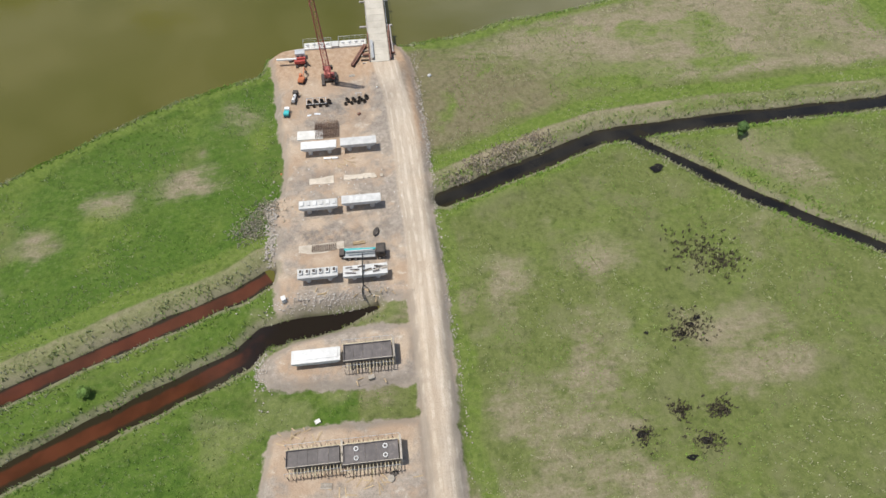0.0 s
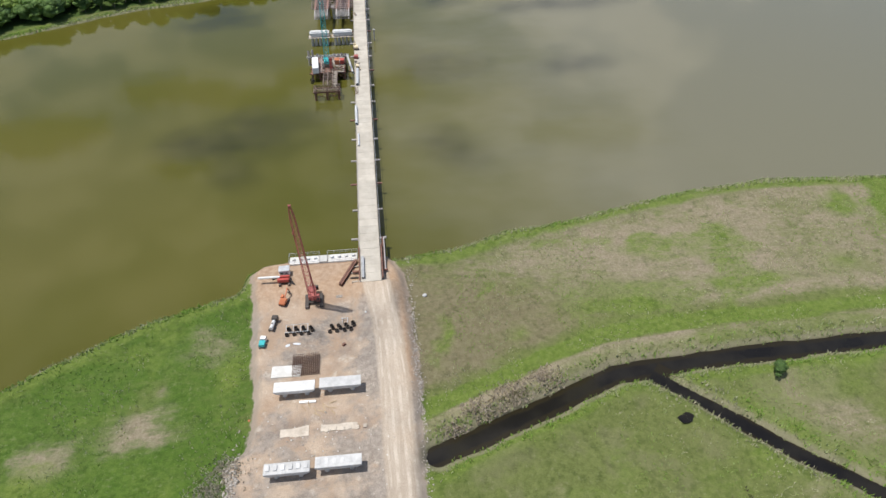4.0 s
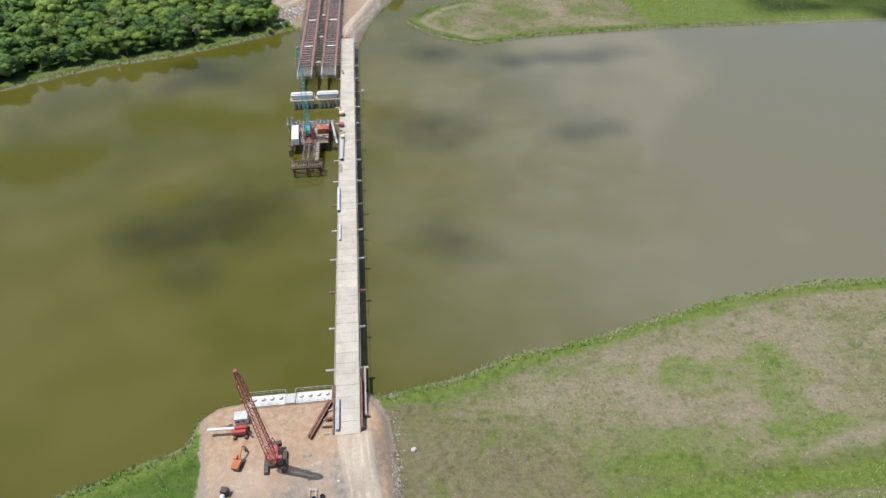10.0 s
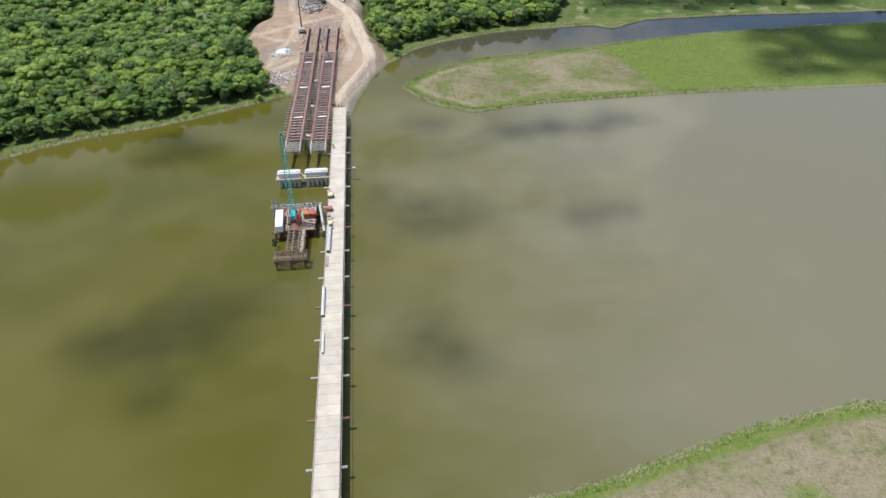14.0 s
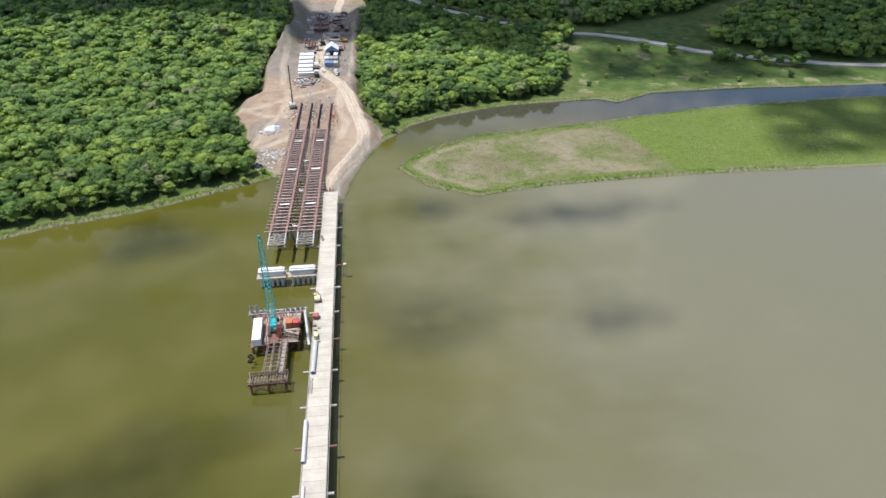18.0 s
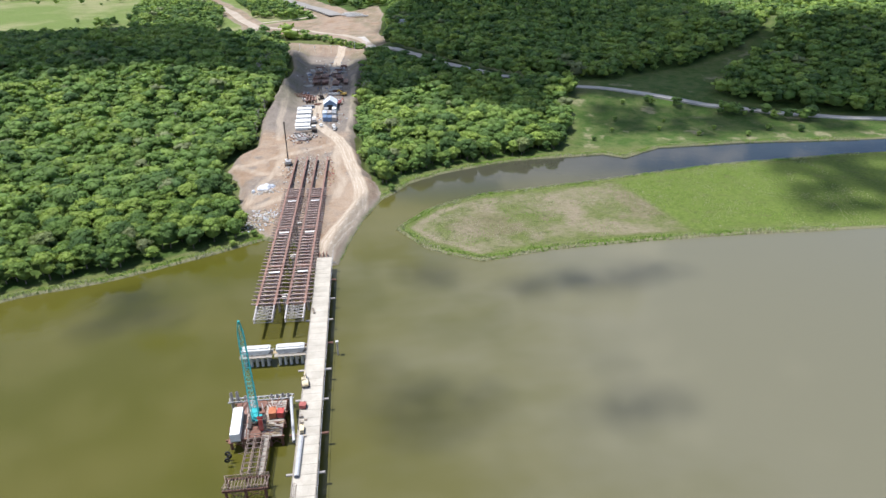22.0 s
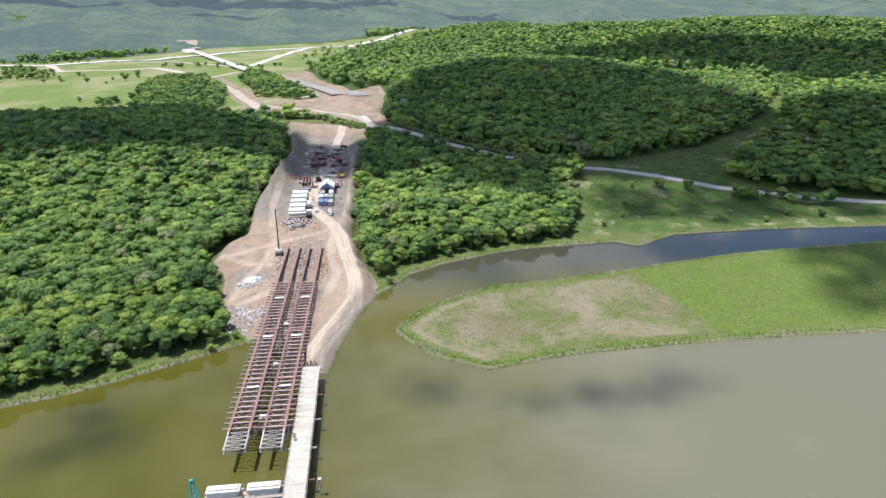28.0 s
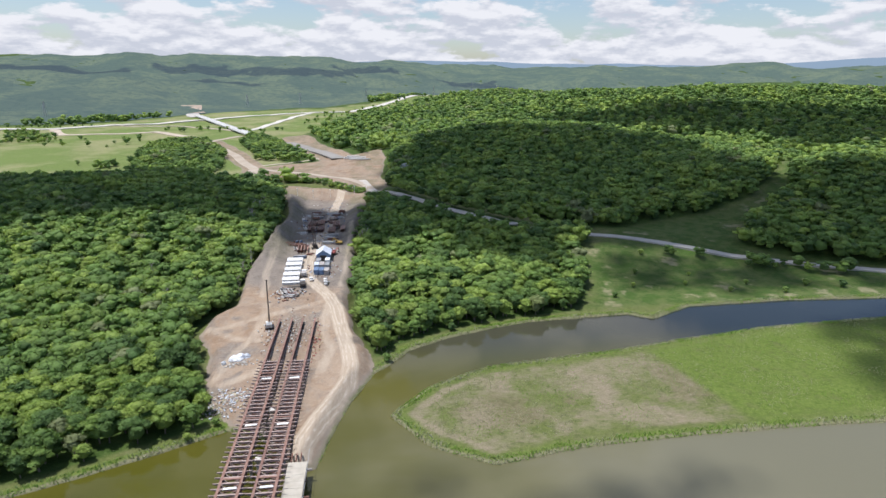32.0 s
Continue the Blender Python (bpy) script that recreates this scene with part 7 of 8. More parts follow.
# ---- small things lying about ----
SMALL = [("white_crate", -21.7, -69.9, 20, (0.9, 1.1, 1.1), WHITE_PAINT, "white plastic crate at the pad edge", "crate"),
         ("concrete_block", -15.6, -95.0, 25, (1.0, 0.8, 0.5), CONCRETE, "lone pale concrete block near the grass", "block"),
         ("timber_beam", -11.6, -31.6, -3, (3.4, 0.55, 0.5), WHITE_PAINT, "white square beam lying before a pier", "beam"),
         ("timber_beam", -14.2, -69.4, 6, (1.8, 0.3, 0.3), WOOD, "short timber beam lying in the sand", "beam"),
         ("plank_stack", -6.2, -57.0, 2, (2.6, 0.8, 0.4), WOOD, "small stack of yellow planks", "planks"),
         ("toolbox", -5.4, -88.4, 8, (1.2, 0.8, 0.5), GREY_WOOD, "flat timber box in front of the scaffold", "box"),
         ("pallet", -14.0, -107.0, -6, (1.9, 1.0, 0.25), GREY_WOOD, "grey pallet with loose boards", "pallet"),
         ("pallet", -2.6, -106.4, 30, (1.3, 1.0, 0.2), DARK_STEEL, "dark pallet beside the scaffold", "pallet"),
         ("plastic_sheet", -16.6, -16.4, 12, (1.2, 0.7, 0.25), TARP, "crumpled white plastic sheet", "sheet"),
         ("plastic_sheet", -14.6, -16.1, -8, (1.8, 0.6, 0.25), TARP, "long crumpled white plastic sheet", "sheet"),
         ("boulder", 15.1, -2.2, 0, (1.1, 0.9, 0.7), WHITE_CONCRETE, "single white boulder in the marsh", "boulder"),
         ("timber_pallet", -5.4, -2.4, 2, (1.5, 0.9, 0.12), GREY_WOOD, "flat timber frame on the sand", "frame"),
         ("tool_sledge", -21.2, 5.6, 30, (1.5, 0.7, 0.4), DARK_STEEL, "dark iron sledge in the sand", "sledge"),
         ("boulder", -23.5, -33.4, 10, (0.5, 0.5, 0.4), ORANGE_PAINT, "orange marker stone at the pad", "marker"),
         ("boulder", 0.8, -9.4, 0, (0.5, 0.5, 0.35), WHITE_CONCRETE, "small white stone beside the haul road", "stone"),
         ("concrete_pipe", -4.2, -17.6, 40, (0.8, 0.5, 0.5), RUST, "rusty pipe piece on the mud", "pipe"),
         ("rubble_heap", -2.4, -54.6, 70, (2.6, 1.2, 0.9), DARK_STEEL, "dark heap of rubble and scrap", "rubble"),
         ("cable_drum", -3.2, -107.2, 0, (1.0, 1.0, 0.5), GREY_WOOD, "round cable drum lying flat", "drum")]
for nm, x, y, rz, s, m_, lab, cat in SMALL:
    t = thing(nm, x, y, top(x, y) - 0.03, rz, lab, cat)
    if nm in ("boulder", "plastic_sheet", "rubble_heap"):
        bm = bmesh.new()
        bmesh.ops.create_icosphere(bm, subdivisions=2, radius=0.5, matrix=Matrix.Translation((0, 0, s[2] * 0.4)) @ Matrix.Diagonal((*s, 1)))
        for v in bm.verts:
            v.co += Vector((random.uniform(-1, 1), random.uniform(-1, 1), random.uniform(-1, 1))) * 0.12 * min(s)
        part("body", bm, m_, t)
    elif nm == "cable_drum":
        part("flange", rod((0, 0, 0), (0, 0, 0.08), 0.6, n=18), m_, t)
        part("core", rod((0, 0, 0.08), (0, 0, 0.42), 0.35, n=14), m_, t)
        part("flange", tube((0, 0, 0.42), (0, 0, 0.5), 0.6, 0.45, 18), m_, t)
    elif nm in ("pallet", "timber_pallet", "plank_stack"):
        for i in range(5):
            part("board", box((0, -s[1] / 2 + (i + 0.5) * s[1] / 5, s[2] * 0.6 + 0.02 * (i % 2)), (s[0], s[1] / 5 - 0.04, s[2] * 0.7), rz=random.uniform(-2, 2)), m_, t)
        for u in (-0.35, 0.35):
            part("bearer", box((u * s[0], 0, s[2] * 0.15), (0.1, s[1], s[2] * 0.3)), m_, t)
    else:
        part("body", box((0, 0, s[2] / 2), s, bevel=0.05 * min(s)), m_, t)
        part("lid", box((0, 0, s[2] + 0.02), (s[0] * 0.96, s[1] * 0.96, 0.05), bevel=0.01), m_, t)
pl = None
for i in range(60):
    x, y = random.choice(((-14, -107), (-6, -88), (-6, -107.5), (-15, -69), (-10, -34), (-3.0, -69.5), (-20, -98))) if i < 60 else (-20, 0)
    x, y = x + random.gauss(0, 2.4), y + random.gauss(0, 0.9)
    b = thing("plank", x, y, top(x, y) + 0.02, random.uniform(0, 180), "loose timber plank on the sand", "plank", "loose planks on the pad")
    if pl is None:
        pl = part("board", box((0, 0, 0.04), (1.7, 0.2, 0.07)), WOOD, b).data
    else:
        piece("board", pl, b, 0, 0, 0)


# ---- yard on the north bank ----
def cabin(x, y, rz, w, d, h, wall, roof, label, windows=3):
    c = thing("site_cabin", x, y, top(x, y) - 0.1, rz, label, "cabin", "site cabins")
    part("wall_shell", box((0, 0, h / 2), (w, d, h), bevel=0.03), wall, c)
    bm = bmesh.new()
    prof = [(-d / 2 - 0.25, h), (0, h + 0.5), (d / 2 + 0.25, h), (d / 2 + 0.25, h - 0.12), (-d / 2 - 0.25, h - 0.12)]
    a, b = [bm.verts.new((-w / 2 - 0.2, u, v)) for u, v in prof], [bm.verts.new((w / 2 + 0.2, u, v)) for u, v in prof]
    for i in range(5):
        bm.faces.new((a[i], a[(i + 1) % 5], b[(i + 1) % 5], b[i]))
    bm.faces.new(a)
    bm.faces.new(b[::-1])
    bmesh.ops.recalc_face_normals(bm, faces=bm.faces)
    rf = part("roof", bm, roof, c)
    for i in range(5):
        part("roof_seam", box((-w / 2 + (i + 0.5) * w / 5, 0, h + 0.30), (0.08, d * 0.96, 0.5)), roof, rf)
    for i in range(windows):
        wn = part("window", box((-w / 2 + (i + 0.5) * w / windows, -d / 2 - 0.02, h * 0.58), (1.0, 0.06, 0.9)), WHITE_PAINT, c)
        part("pane", box((-w / 2 + (i + 0.5) * w / windows, -d / 2 - 0.06, h * 0.58), (0.8, 0.03, 0.7)), GLASS, wn)
    part("door", box((w / 2 - 0.6, -d / 2 - 0.03, 1.0), (0.9, 0.06, 2.0)), GREY_STEEL, c)
    return c


for i, (y, rf) in enumerate(((357.5, WHITE_PAINT), (364.5, WHITE_PAINT), (371.5, WHITE_PAINT), (378.5, WHITE_PAINT), (385.5, WHITE_PAINT))):
    cabin(-15.9 - 0.12 * i, y, 1.5, 8.0, 5.2, 2.7, WHITE_PAINT, rf, "long white site cabin with a sheet roof")
aw = thing("awning", -15.2, 352.0, top(-15, 352), 1.5, "narrow white awning in front of the cabins", "awning")
part("canopy", box((0, 0, 2.6), (9.0, 1.6, 0.12), rx=4), WHITE_PAINT, aw)
for u in (-4.2, 0, 4.2):
    part("post", rod((u, -0.6, -0.2), (u, -0.6, 2.55), 0.06), GREY_STEEL, aw)

hall = thing("workshop_hall", -1.2, 393.5, top(-1, 393), 0, "gabled workshop hall with a pale blue sheet roof", "workshop")
hw_, hd, hh = 7.6, 10.5, 4.0
part("wall_shell", box((0, 0, hh / 2), (hw_, hd, hh)), BLUE_PAINT, hall)
bm = bmesh.new()
for sx in (-1, 1):
    vs = [bm.verts.new(p) for p in ((0, -hd / 2 - 0.7, hh + 2.6), (0, hd / 2 + 0.4, hh + 2.6), (sx * (hw_ / 2 + 0.5), hd / 2 + 0.4, hh - 0.3), (sx * (hw_ / 2 + 0.5), -hd / 2 - 0.7, hh - 0.3))]
    lo = [bm.verts.new(v.co - Vector((0, 0, 0.14))) for v in vs]
    bm.faces.new(vs)
    bm.faces.new(lo[::-1])
    for i in range(4):
        bm.faces.new((vs[i], lo[i], lo[(i + 1) % 4], vs[(i + 1) % 4]))
bmesh.ops.recalc_face_normals(bm, faces=bm.faces)
part("roof", bm, SLATE_ROOF, hall)
bm = bmesh.new()
for sy in (-hd / 2 + 0.02, hd / 2 - 0.02):
    bm.faces.new([bm.verts.new(p) for p in ((-hw_ / 2, sy, hh - 0.05), (hw_ / 2, sy, hh - 0.05), (0, sy, hh + 2.45))])
part("gable", bm, BLUE_PAINT, hall)
# a dark sheet on the wall stands for the shade in an open gateway
part("gate", box((0, -hd / 2 - 0.05, 1.7), (3.6, 0.08, 3.4)), DARK_STEEL, hall, "dark sheet for the shaded open gateway")
for x, y, m_, lab in ((-3.8, 366, BLUE_PAINT, "blue six-metre storage container in the yard"), (-1.1, 366.2, BLUE_PAINT, "blue storage container beside another"),
                      (1.6, 365.5, PALE_STEEL, "grey storage container beside blue ones"), (-4.2, 374, SLATE_ROOF, "pale blue storage container in the yard"), (-1.4, 374.5, PALE_STEEL, "dull grey storage container in the yard"),
                      (1.4, 374, GREY_STEEL, "grey storage container in the yard"), (-3.6, 381.4, GREY_STEEL, "pale grey storage container before the hall"), (1.2, 381.6, WHITE_PAINT, "white storage container before the hall")):
    shipping_container(x, y, top(x, y + 3) - 0.1, random.uniform(-3, 3), m_, lab, 6.06, ribs=10)


def stack(x, y, rz, n, length, width, kinds, label, tall=0.45, name="steel_stack"):
    s = thing(name, x, y, top(x, y), rz, label, "steel stack", "steel stacks in the yard")
    for i in range(n):
        u, lay = (i % width - (width - 1) / 2) * 0.75 + random.uniform(-0.1, 0.1), i // width
        part("beam", box((u, random.uniform(-0.8, 0.8), 0.22 + lay * tall), (0.42, length * random.uniform(0.75, 1.05), tall * 0.9), rz=random.uniform(-4, 4)), kinds[i % len(kinds)], s)
    for v in (-0.3, 0.3):
        part("dunnage", box((0, v * length, 0.02), (width * 0.8, 0.25, 0.12)), WOOD, s)
    return s


MIXED = (RUST, PALE_STEEL, DARK_STEEL, WHITE_CONCRETE, GREY_STEEL)
stack(-16.2, 343, 20, 24, 5.5, 8, MIXED, "jumbled stack of steel sections and pipes")
stack(-13.4, 338.5, 72, 22, 5.0, 8, MIXED, "jumbled stack of pale and rusty steel")
stack(-18.0, 348.5, 80, 14, 4.0, 6, MIXED, "loose heap of cut steel sections")
for x, y, w, l, h in ((-14.2, 409, 7.5, 11.0, 2.2), (-12.6, 453, 5.6, 11.0, 2.4), (-6.6, 452.5, 4.4, 11.0, 2.2), (-12.8, 466.5, 6.0, 12.0, 2.2), (-7.0, 467, 4.6, 11.5, 2.3), (0.8, 449, 5.0, 13.0, 2.2),
                      (3.2, 464, 5.4, 14.0, 2.3), (7.6, 455, 3.0, 12.0, 1.8), (-17.5, 419, 6, 6, 1.4), (-12, 484, 6.5, 5.0, 1.6)):
    s = thing("girder_segment", x, y, top(x, y), random.uniform(-5, 5), "rust-brown bridge girder segment waiting in the yard", "girder", "girder segments")
    for i in range(4):
        u = -w / 2 + (i + 0.5) * w / 4
        part("web", box((u, 0, h / 2), (0.12, l, h)), RUST, s)
        part("top_flange", box((u, 0, h), (0.7, l, 0.1)), PRIMER, s)
    for i in range(5):
        part("rib", box((0, -l / 2 + (i + 0.5) * l / 5, h * 0.8), (w * 0.8, 0.14, 0.3)), RUST, s)
stack(-14.6, 394.5, 88, 24, 7.0, 7, (PALE_STEEL, DARK_STEEL, BLUE_PAINT, GREY_STEEL), "stack of grey and bluish formwork panels")
stack(-0.2, 424, 85, 16, 7.0, 6, (WHITE_CONCRETE, CONCRETE), "stack of pale concrete planks")
stack(0.2, 434, 80, 14, 6.5, 6, (PALE_STEEL, CONCRETE), "stack of pale slabs and steel")
stack(-19.8, 482, 8, 6, 14, 4, (WHITE_CONCRETE,), "flat white slabs laid beside the cut", 0.2)
stack(-11, 490, 75, 18, 8, 6, MIXED, "heap of brown and white girder parts")
stack(-6, 476, 60, 16, 7, 6, (RUST, DARK_STEEL, PALE_STEEL), "dark heap of steel parts in the yard")
stack(-1, 500, 85, 8, 9, 5, (WHITE_CONCRETE, CONCRETE), "pale slabs at the yard end")
stack(-13, 506, 80, 12, 7, 5, MIXED, "small heap of steel at the yard end")
stack(-17, 458, 10, 6, 8, 3, (CONCRETE,), "grey slabs near the cut slope")
for i in range(30):
    yy = 402 + i * 3.6 + random.uniform(-2, 2)
    xx = random.choice((-18.5, -14.5, -10.5, 1.5, 4.5)) + random.uniform(-1.5, 1.5)
    stack(xx, yy, random.choice((0, 80, 95)) + random.uniform(-12, 12), random.randint(6, 14), random.uniform(2.5, 5.5), random.randint(3, 6), random.choice((MIXED, (RUST, PRIMER, DARK_STEEL), (CONCRETE, PALE_STEEL), (RUST, WHITE_CONCRETE, BLUE_PAINT))), "heap of steel and timber stored in the yard")
crawler_crane(-7.6, 412, top(-7.6, 412), 190, DARK_STEEL, DARK_STEEL, (0, 1, 1.7), (0.6, -2.0, 19.5), "dark crawler crane working in the yard")
jib = thing("crane_jib", -26, 420, top(-20, 414) + 0.9, 0, "brown lattice crane jib lying on stands", "crane jib")
lattice(jib, "jib", (0, 1, 1.0), (15, -8, 1.0), 1.6, 1.2, 14, RUST, 0.09, 0.06)
for u, v in ((3, -0.8), (12, -6.2)):
    part("stand", box((u, v, 0), (0.5, 1.6, 1.2)), WOOD, jib)
excavator(6.2, 421, top(6, 421), 60, YELLOW_PAINT, "yellow excavator in the yard")
excavator(4.2, 401, top(4, 401) , -30, CRANE_RED, "red loading machine beside the hall")
truck(-9.2, 349, top(-9, 352), 4, WHITE_PAINT, DARK_STEEL, 7.0, "dark flatbed truck parked by the cabins", "box", 1.2)
truck(-9.8, 362, top(-9.8, 364), 2, WHITE_PAINT, PALE_STEEL, 6.0, "grey truck parked beside the cabins", "box", 1.6)
car(-5.6, 358.6, top(-5.6, 358), 10, WHITE_PAINT, "white car parked beside the containers")
car(1.6, 357.0, top(1.6, 357), 5, WHITE_PAINT, "white car parked at the yard corner")
car(2.4, 353.2, top(2.4, 353), -10, GREY_STEEL, "grey car parked at the yard corner")

rig = thing("piling_rig", -19.4, 303.5, top(-19.4, 303.5), 10, "grey piling rig with a tall dark mast", "piling rig")
tracks(rig, 2.8, 4.2, 0.9)
part("rig_body", box((0, -0.8, 1.8), (2.6, 3.2, 1.5), bevel=0.1), GREY_STEEL, rig)
part("cab", box((-0.9, 0.9, 2.0), (0.9, 1.2, 1.5), bevel=0.08), WHITE_PAINT, rig)
part("mast", box((0.2, 1.9, 10.5), (0.5, 0.5, 20.5), bevel=0.04), DARK_STEEL, rig)
part("mast_stay", rod((0, -1.6, 2.4), (0.2, 1.8, 11.0), 0.09), DARK_STEEL, rig)
part("drop_hammer", box((0.2, 2.4, 4.5), (0.7, 0.6, 2.6), bevel=0.06), DARK_STEEL, rig)
part("mast_head", box((0.2, 2.1, 20.9), (0.9, 0.9, 0.4), bevel=0.04), DARK_STEEL, rig)

# covered heap, rubble and clutter at the girders
heap = thing("covered_heap", -27.6, 276.5, top(-27.6, 276.5) - 0.2, 20, "heap covered with white plastic sheets", "heap")
for i, (u, v, r, h, m_) in enumerate(((-1.2, 0.2, 2.4, 2.0, TARP), (1.0, 0.6, 2.2, 2.3, TARP), (3.2, 0.4, 1.8, 1.7, SLATE_ROOF), (0.2, -1.2, 1.8, 1.3, TARP), (-5.6, -1.0, 0.9, 1.0, TARP))):
    bm = bmesh.new()
    bmesh.ops.create_icosphere(bm, subdivisions=3, radius=1, matrix=Matrix.Translation((u, v, 0.2)) @ Matrix.Diagonal((r, r * 0.8, h, 1)))
    for w_ in bm.verts:
        w_.co += Vector((random.uniform(-1, 1), random.uniform(-1, 1), random.uniform(-1, 1))) * 0.16
    part("sheet", bm, m_, heap)


def rubble(name, centre, spread, n, mats, label, big=0.9):
    for q, m_ in enumerate(mats):
        vs, fs, k = [], [], 0
        r = np.random.default_rng(60 + q + int(centre[0]))
        m = n // len(mats)
        xs, ys = centre[0] + r.normal(size=m) * spread[0], centre[1] + r.normal(size=m) * spread[1]
        zs = height(xs, ys)
        for x, y, z in zip(xs, ys, zs):
            s = np.array([r.uniform(0.3, 1), r.uniform(0.3, 1), r.uniform(0.2, 0.6)]) * big
            a = r.uniform(0, math.tau)
            c = np.array([[-1, -1, -1], [1, -1, -1], [1, 1, -1], [-1, 1, -1], [-1, -1, 1], [1, -1, 1], [1, 1, 1], [-1, 1, 1]]) * s / 2 * r.uniform(0.7, 1.1, (8, 3))
            rot = np.array([[math.cos(a), -math.sin(a), 0], [math.sin(a), math.cos(a), 0], [0, 0, 1]])
            vs.append(c @ rot.T + (x, y, z + s[2] * 0.3 + 0.02))
            fs.append(np.array([[0, 3, 2, 1], [4, 5, 6, 7], [0, 1, 5, 4], [1, 2, 6, 5], [2, 3, 7, 6], [3, 0, 4, 7]]) + k)
            k += 8
        tagged(new(name, array_mesh(name, np.concatenate(vs), np.concatenate(fs), m_)), label, name.split("_")[0], kind="stuff")


rubble("rubble", (-26, 246), (4.2, 4.0), 420, (STONE, WHITE_CONCRETE, PALE_PRIMER, GREY_WOOD, SLATE_ROOF, YELLOW_WOOD), "colourful rubble and scrap near the shore", 0.95)
rubble("rubble", (-26.5, 272.5), (3.2, 1.2), 60, (GREY_WOOD, WHITE_CONCRETE), "scraps of wood below the covered heap", 0.9)
rubble("scrap", (-8.0, 288), (2.0, 8), 110, (RUST, GREY_WOOD, WHITE_CONCRETE, DARK_STEEL), "scrap and timber between the girder ends", 0.9)
rubble("scrap", (-17.8, 296), (1.6, 8), 80, (RUST, GREY_WOOD, WHITE_CONCRETE), "scrap beside the girder ends", 0.8)
rubble("scrap", (2.0, 284), (1.0, 8), 60, (RUST, WOOD, CRANE_RED), "scrap lying along the girder", 0.8)
rubble("scrap", (-8.6, 225), (1.6, 12), 120, (RUST, GREY_WOOD, PALE_STEEL), "steel scrap and planks between the girders", 0.9)
rubble("scrap", (-9.5, 300), (5.5, 9), 260, (RUST, GREY_WOOD, WHITE_CONCRETE, PALE_STEEL), "timber, steel and concrete scraps round the launch tracks", 0.75)
rubble("scrap", (-15, 341), (4.0, 4.5), 160, (RUST, PALE_STEEL, WHITE_CONCRETE, DARK_STEEL), "jumbled steel scrap in front of the cabins", 1.3)
rubble("scrap", (-2, 372), (5.0, 6), 90, (PALE_STEEL, SLATE_ROOF, RUST), "odd parts lying between the containers", 1.0)
rubble("scrap", (-6, 470), (7, 40), 220, (RUST, WHITE_CONCRETE, GREY_WOOD, BLUE_PAINT), "scattered parts about the yard", 1.2)
rubble("stones", (-13, -70.6), (6.5, 1.1), 500, (STONE, GREY_WOOD), "broken stone along the ditch edge", 0.34)
rubble("stones", (11.6, -20), (0.6, 18), 500, (STONE, GREY_WOOD), "stones on the haul road's slope", 0.35)
rubble("stones", (10.9, -75), (0.5, 16), 300, (STONE, GREY_WOOD), "stones along the haul road", 0.32)
rubble("stones", (-25.2, -52), (0.7, 5), 300, (STONE, GREY_WOOD), "stones and driftwood at the pad corner", 0.6)
rubble("stones", (-26, -84), (0.8, 3.5), 160, (STONE, GREY_WOOD), "stones at the pad's end", 0.34)
rubble("stones", (-9, -18), (7.0, 2.5), 120, (STONE, GREY_WOOD), "stones on the muddy pad", 0.25)
rubble("stones", (-10, -42), (7.0, 4), 160, (STONE, CONCRETE, GREY_WOOD), "stones and chips on the pad", 0.3)

# ---- roads in the distance ----
PALE_ROAD = surface("pale new concrete road", (0.50, 0.47, 0.43), (0.60, 0.57, 0.53), 0.05, 0.9, c3=(0.5, 0.47, 0.43))
CUT_EARTH = surface("bare brown hillside", (0.30, 0.24, 0.19), (0.38, 0.31, 0.25), 0.03, 0.95, c3=(0.22, 0.17, 0.13))
DIRT_ROAD = surface("pale gravel road", (0.40, 0.335, 0.265), (0.50, 0.43, 0.35), 0.06, 0.95, c3=(0.33, 0.29, 0.24))
ribbon("road", ROAD_EAST, 3.6, None, PALE_ROAD, "pale gravel road along the wooded hill", "road", 0.25)
HIGHWAY = [(-1500, 1200), (-900, 1215), (-599, 1225), (-513, 1232), (-422, 1325), (-333, 1424), (-259, 1525), (-178, 1644), (-11, 1712), (96, 1892), (313, 2166)]
ribbon("road", HIGHWAY, 10, None, PALE_ROAD, "distant pale highway across the plain", "road", 1.2)
ribbon("road", [(-513, 1226), (-452, 1120), (-390, 1140), (-327, 1165), (-223, 1056)], 8, None, DIRT_ROAD, "distant bare earth road across the plain", "road", 0.5)
ribbon("road", [(-430, 1300), (-300, 1260), (-200, 1180)], 5, None, DIRT_ROAD, "distant gravel lane beside the highway", "road", 0.5)
ribbon("road", [(-184, 1161), (-168, 1254), (-152, 1429), (-110, 1660)], 7, None, PALE_ROAD, "distant slip road", "road", 0.6)
ribbon("road", [(-345, 1535), (-372, 1600), (-409, 1726), (-400, 1800)], 15, None, PALE_ROAD, "distant wide new road towards the hills", "road", 1.0)
ribbon("road", [(-385, 1660), (-418, 1760), (-440, 1860)], 26, None, CUT_EARTH, "distant bare cutting through the hills", "road", 2.0)
ribbon("road", [(-146, 641), (-109, 615), (-92, 600), (-89, 668), (-90, 709), (-120, 791), (-136, 840), (-177, 943), (-201, 1005), (-170, 1075)], 5.5, None, DIRT_ROAD, "light dirt haul road through the earthworks", "road", 0.3)
ribbon("road", [(-85, 970), (-51, 883), (-6, 762)], 8, None, ASPHALT, "grey carriageway under construction", "road", 0.4)
ribbon("road", [(-86, 712), (-50, 690), (0, 655), (24, 616), (30, 578)], 4.0, None, DIRT_ROAD, "haul road through the earthworks", "road", 0.25)
ribbon("road", [(-86, 735), (-60, 760), (-30, 780)], 2.5, None, DIRT_ROAD, "narrow dirt lane round the knoll", "road", 0.25)
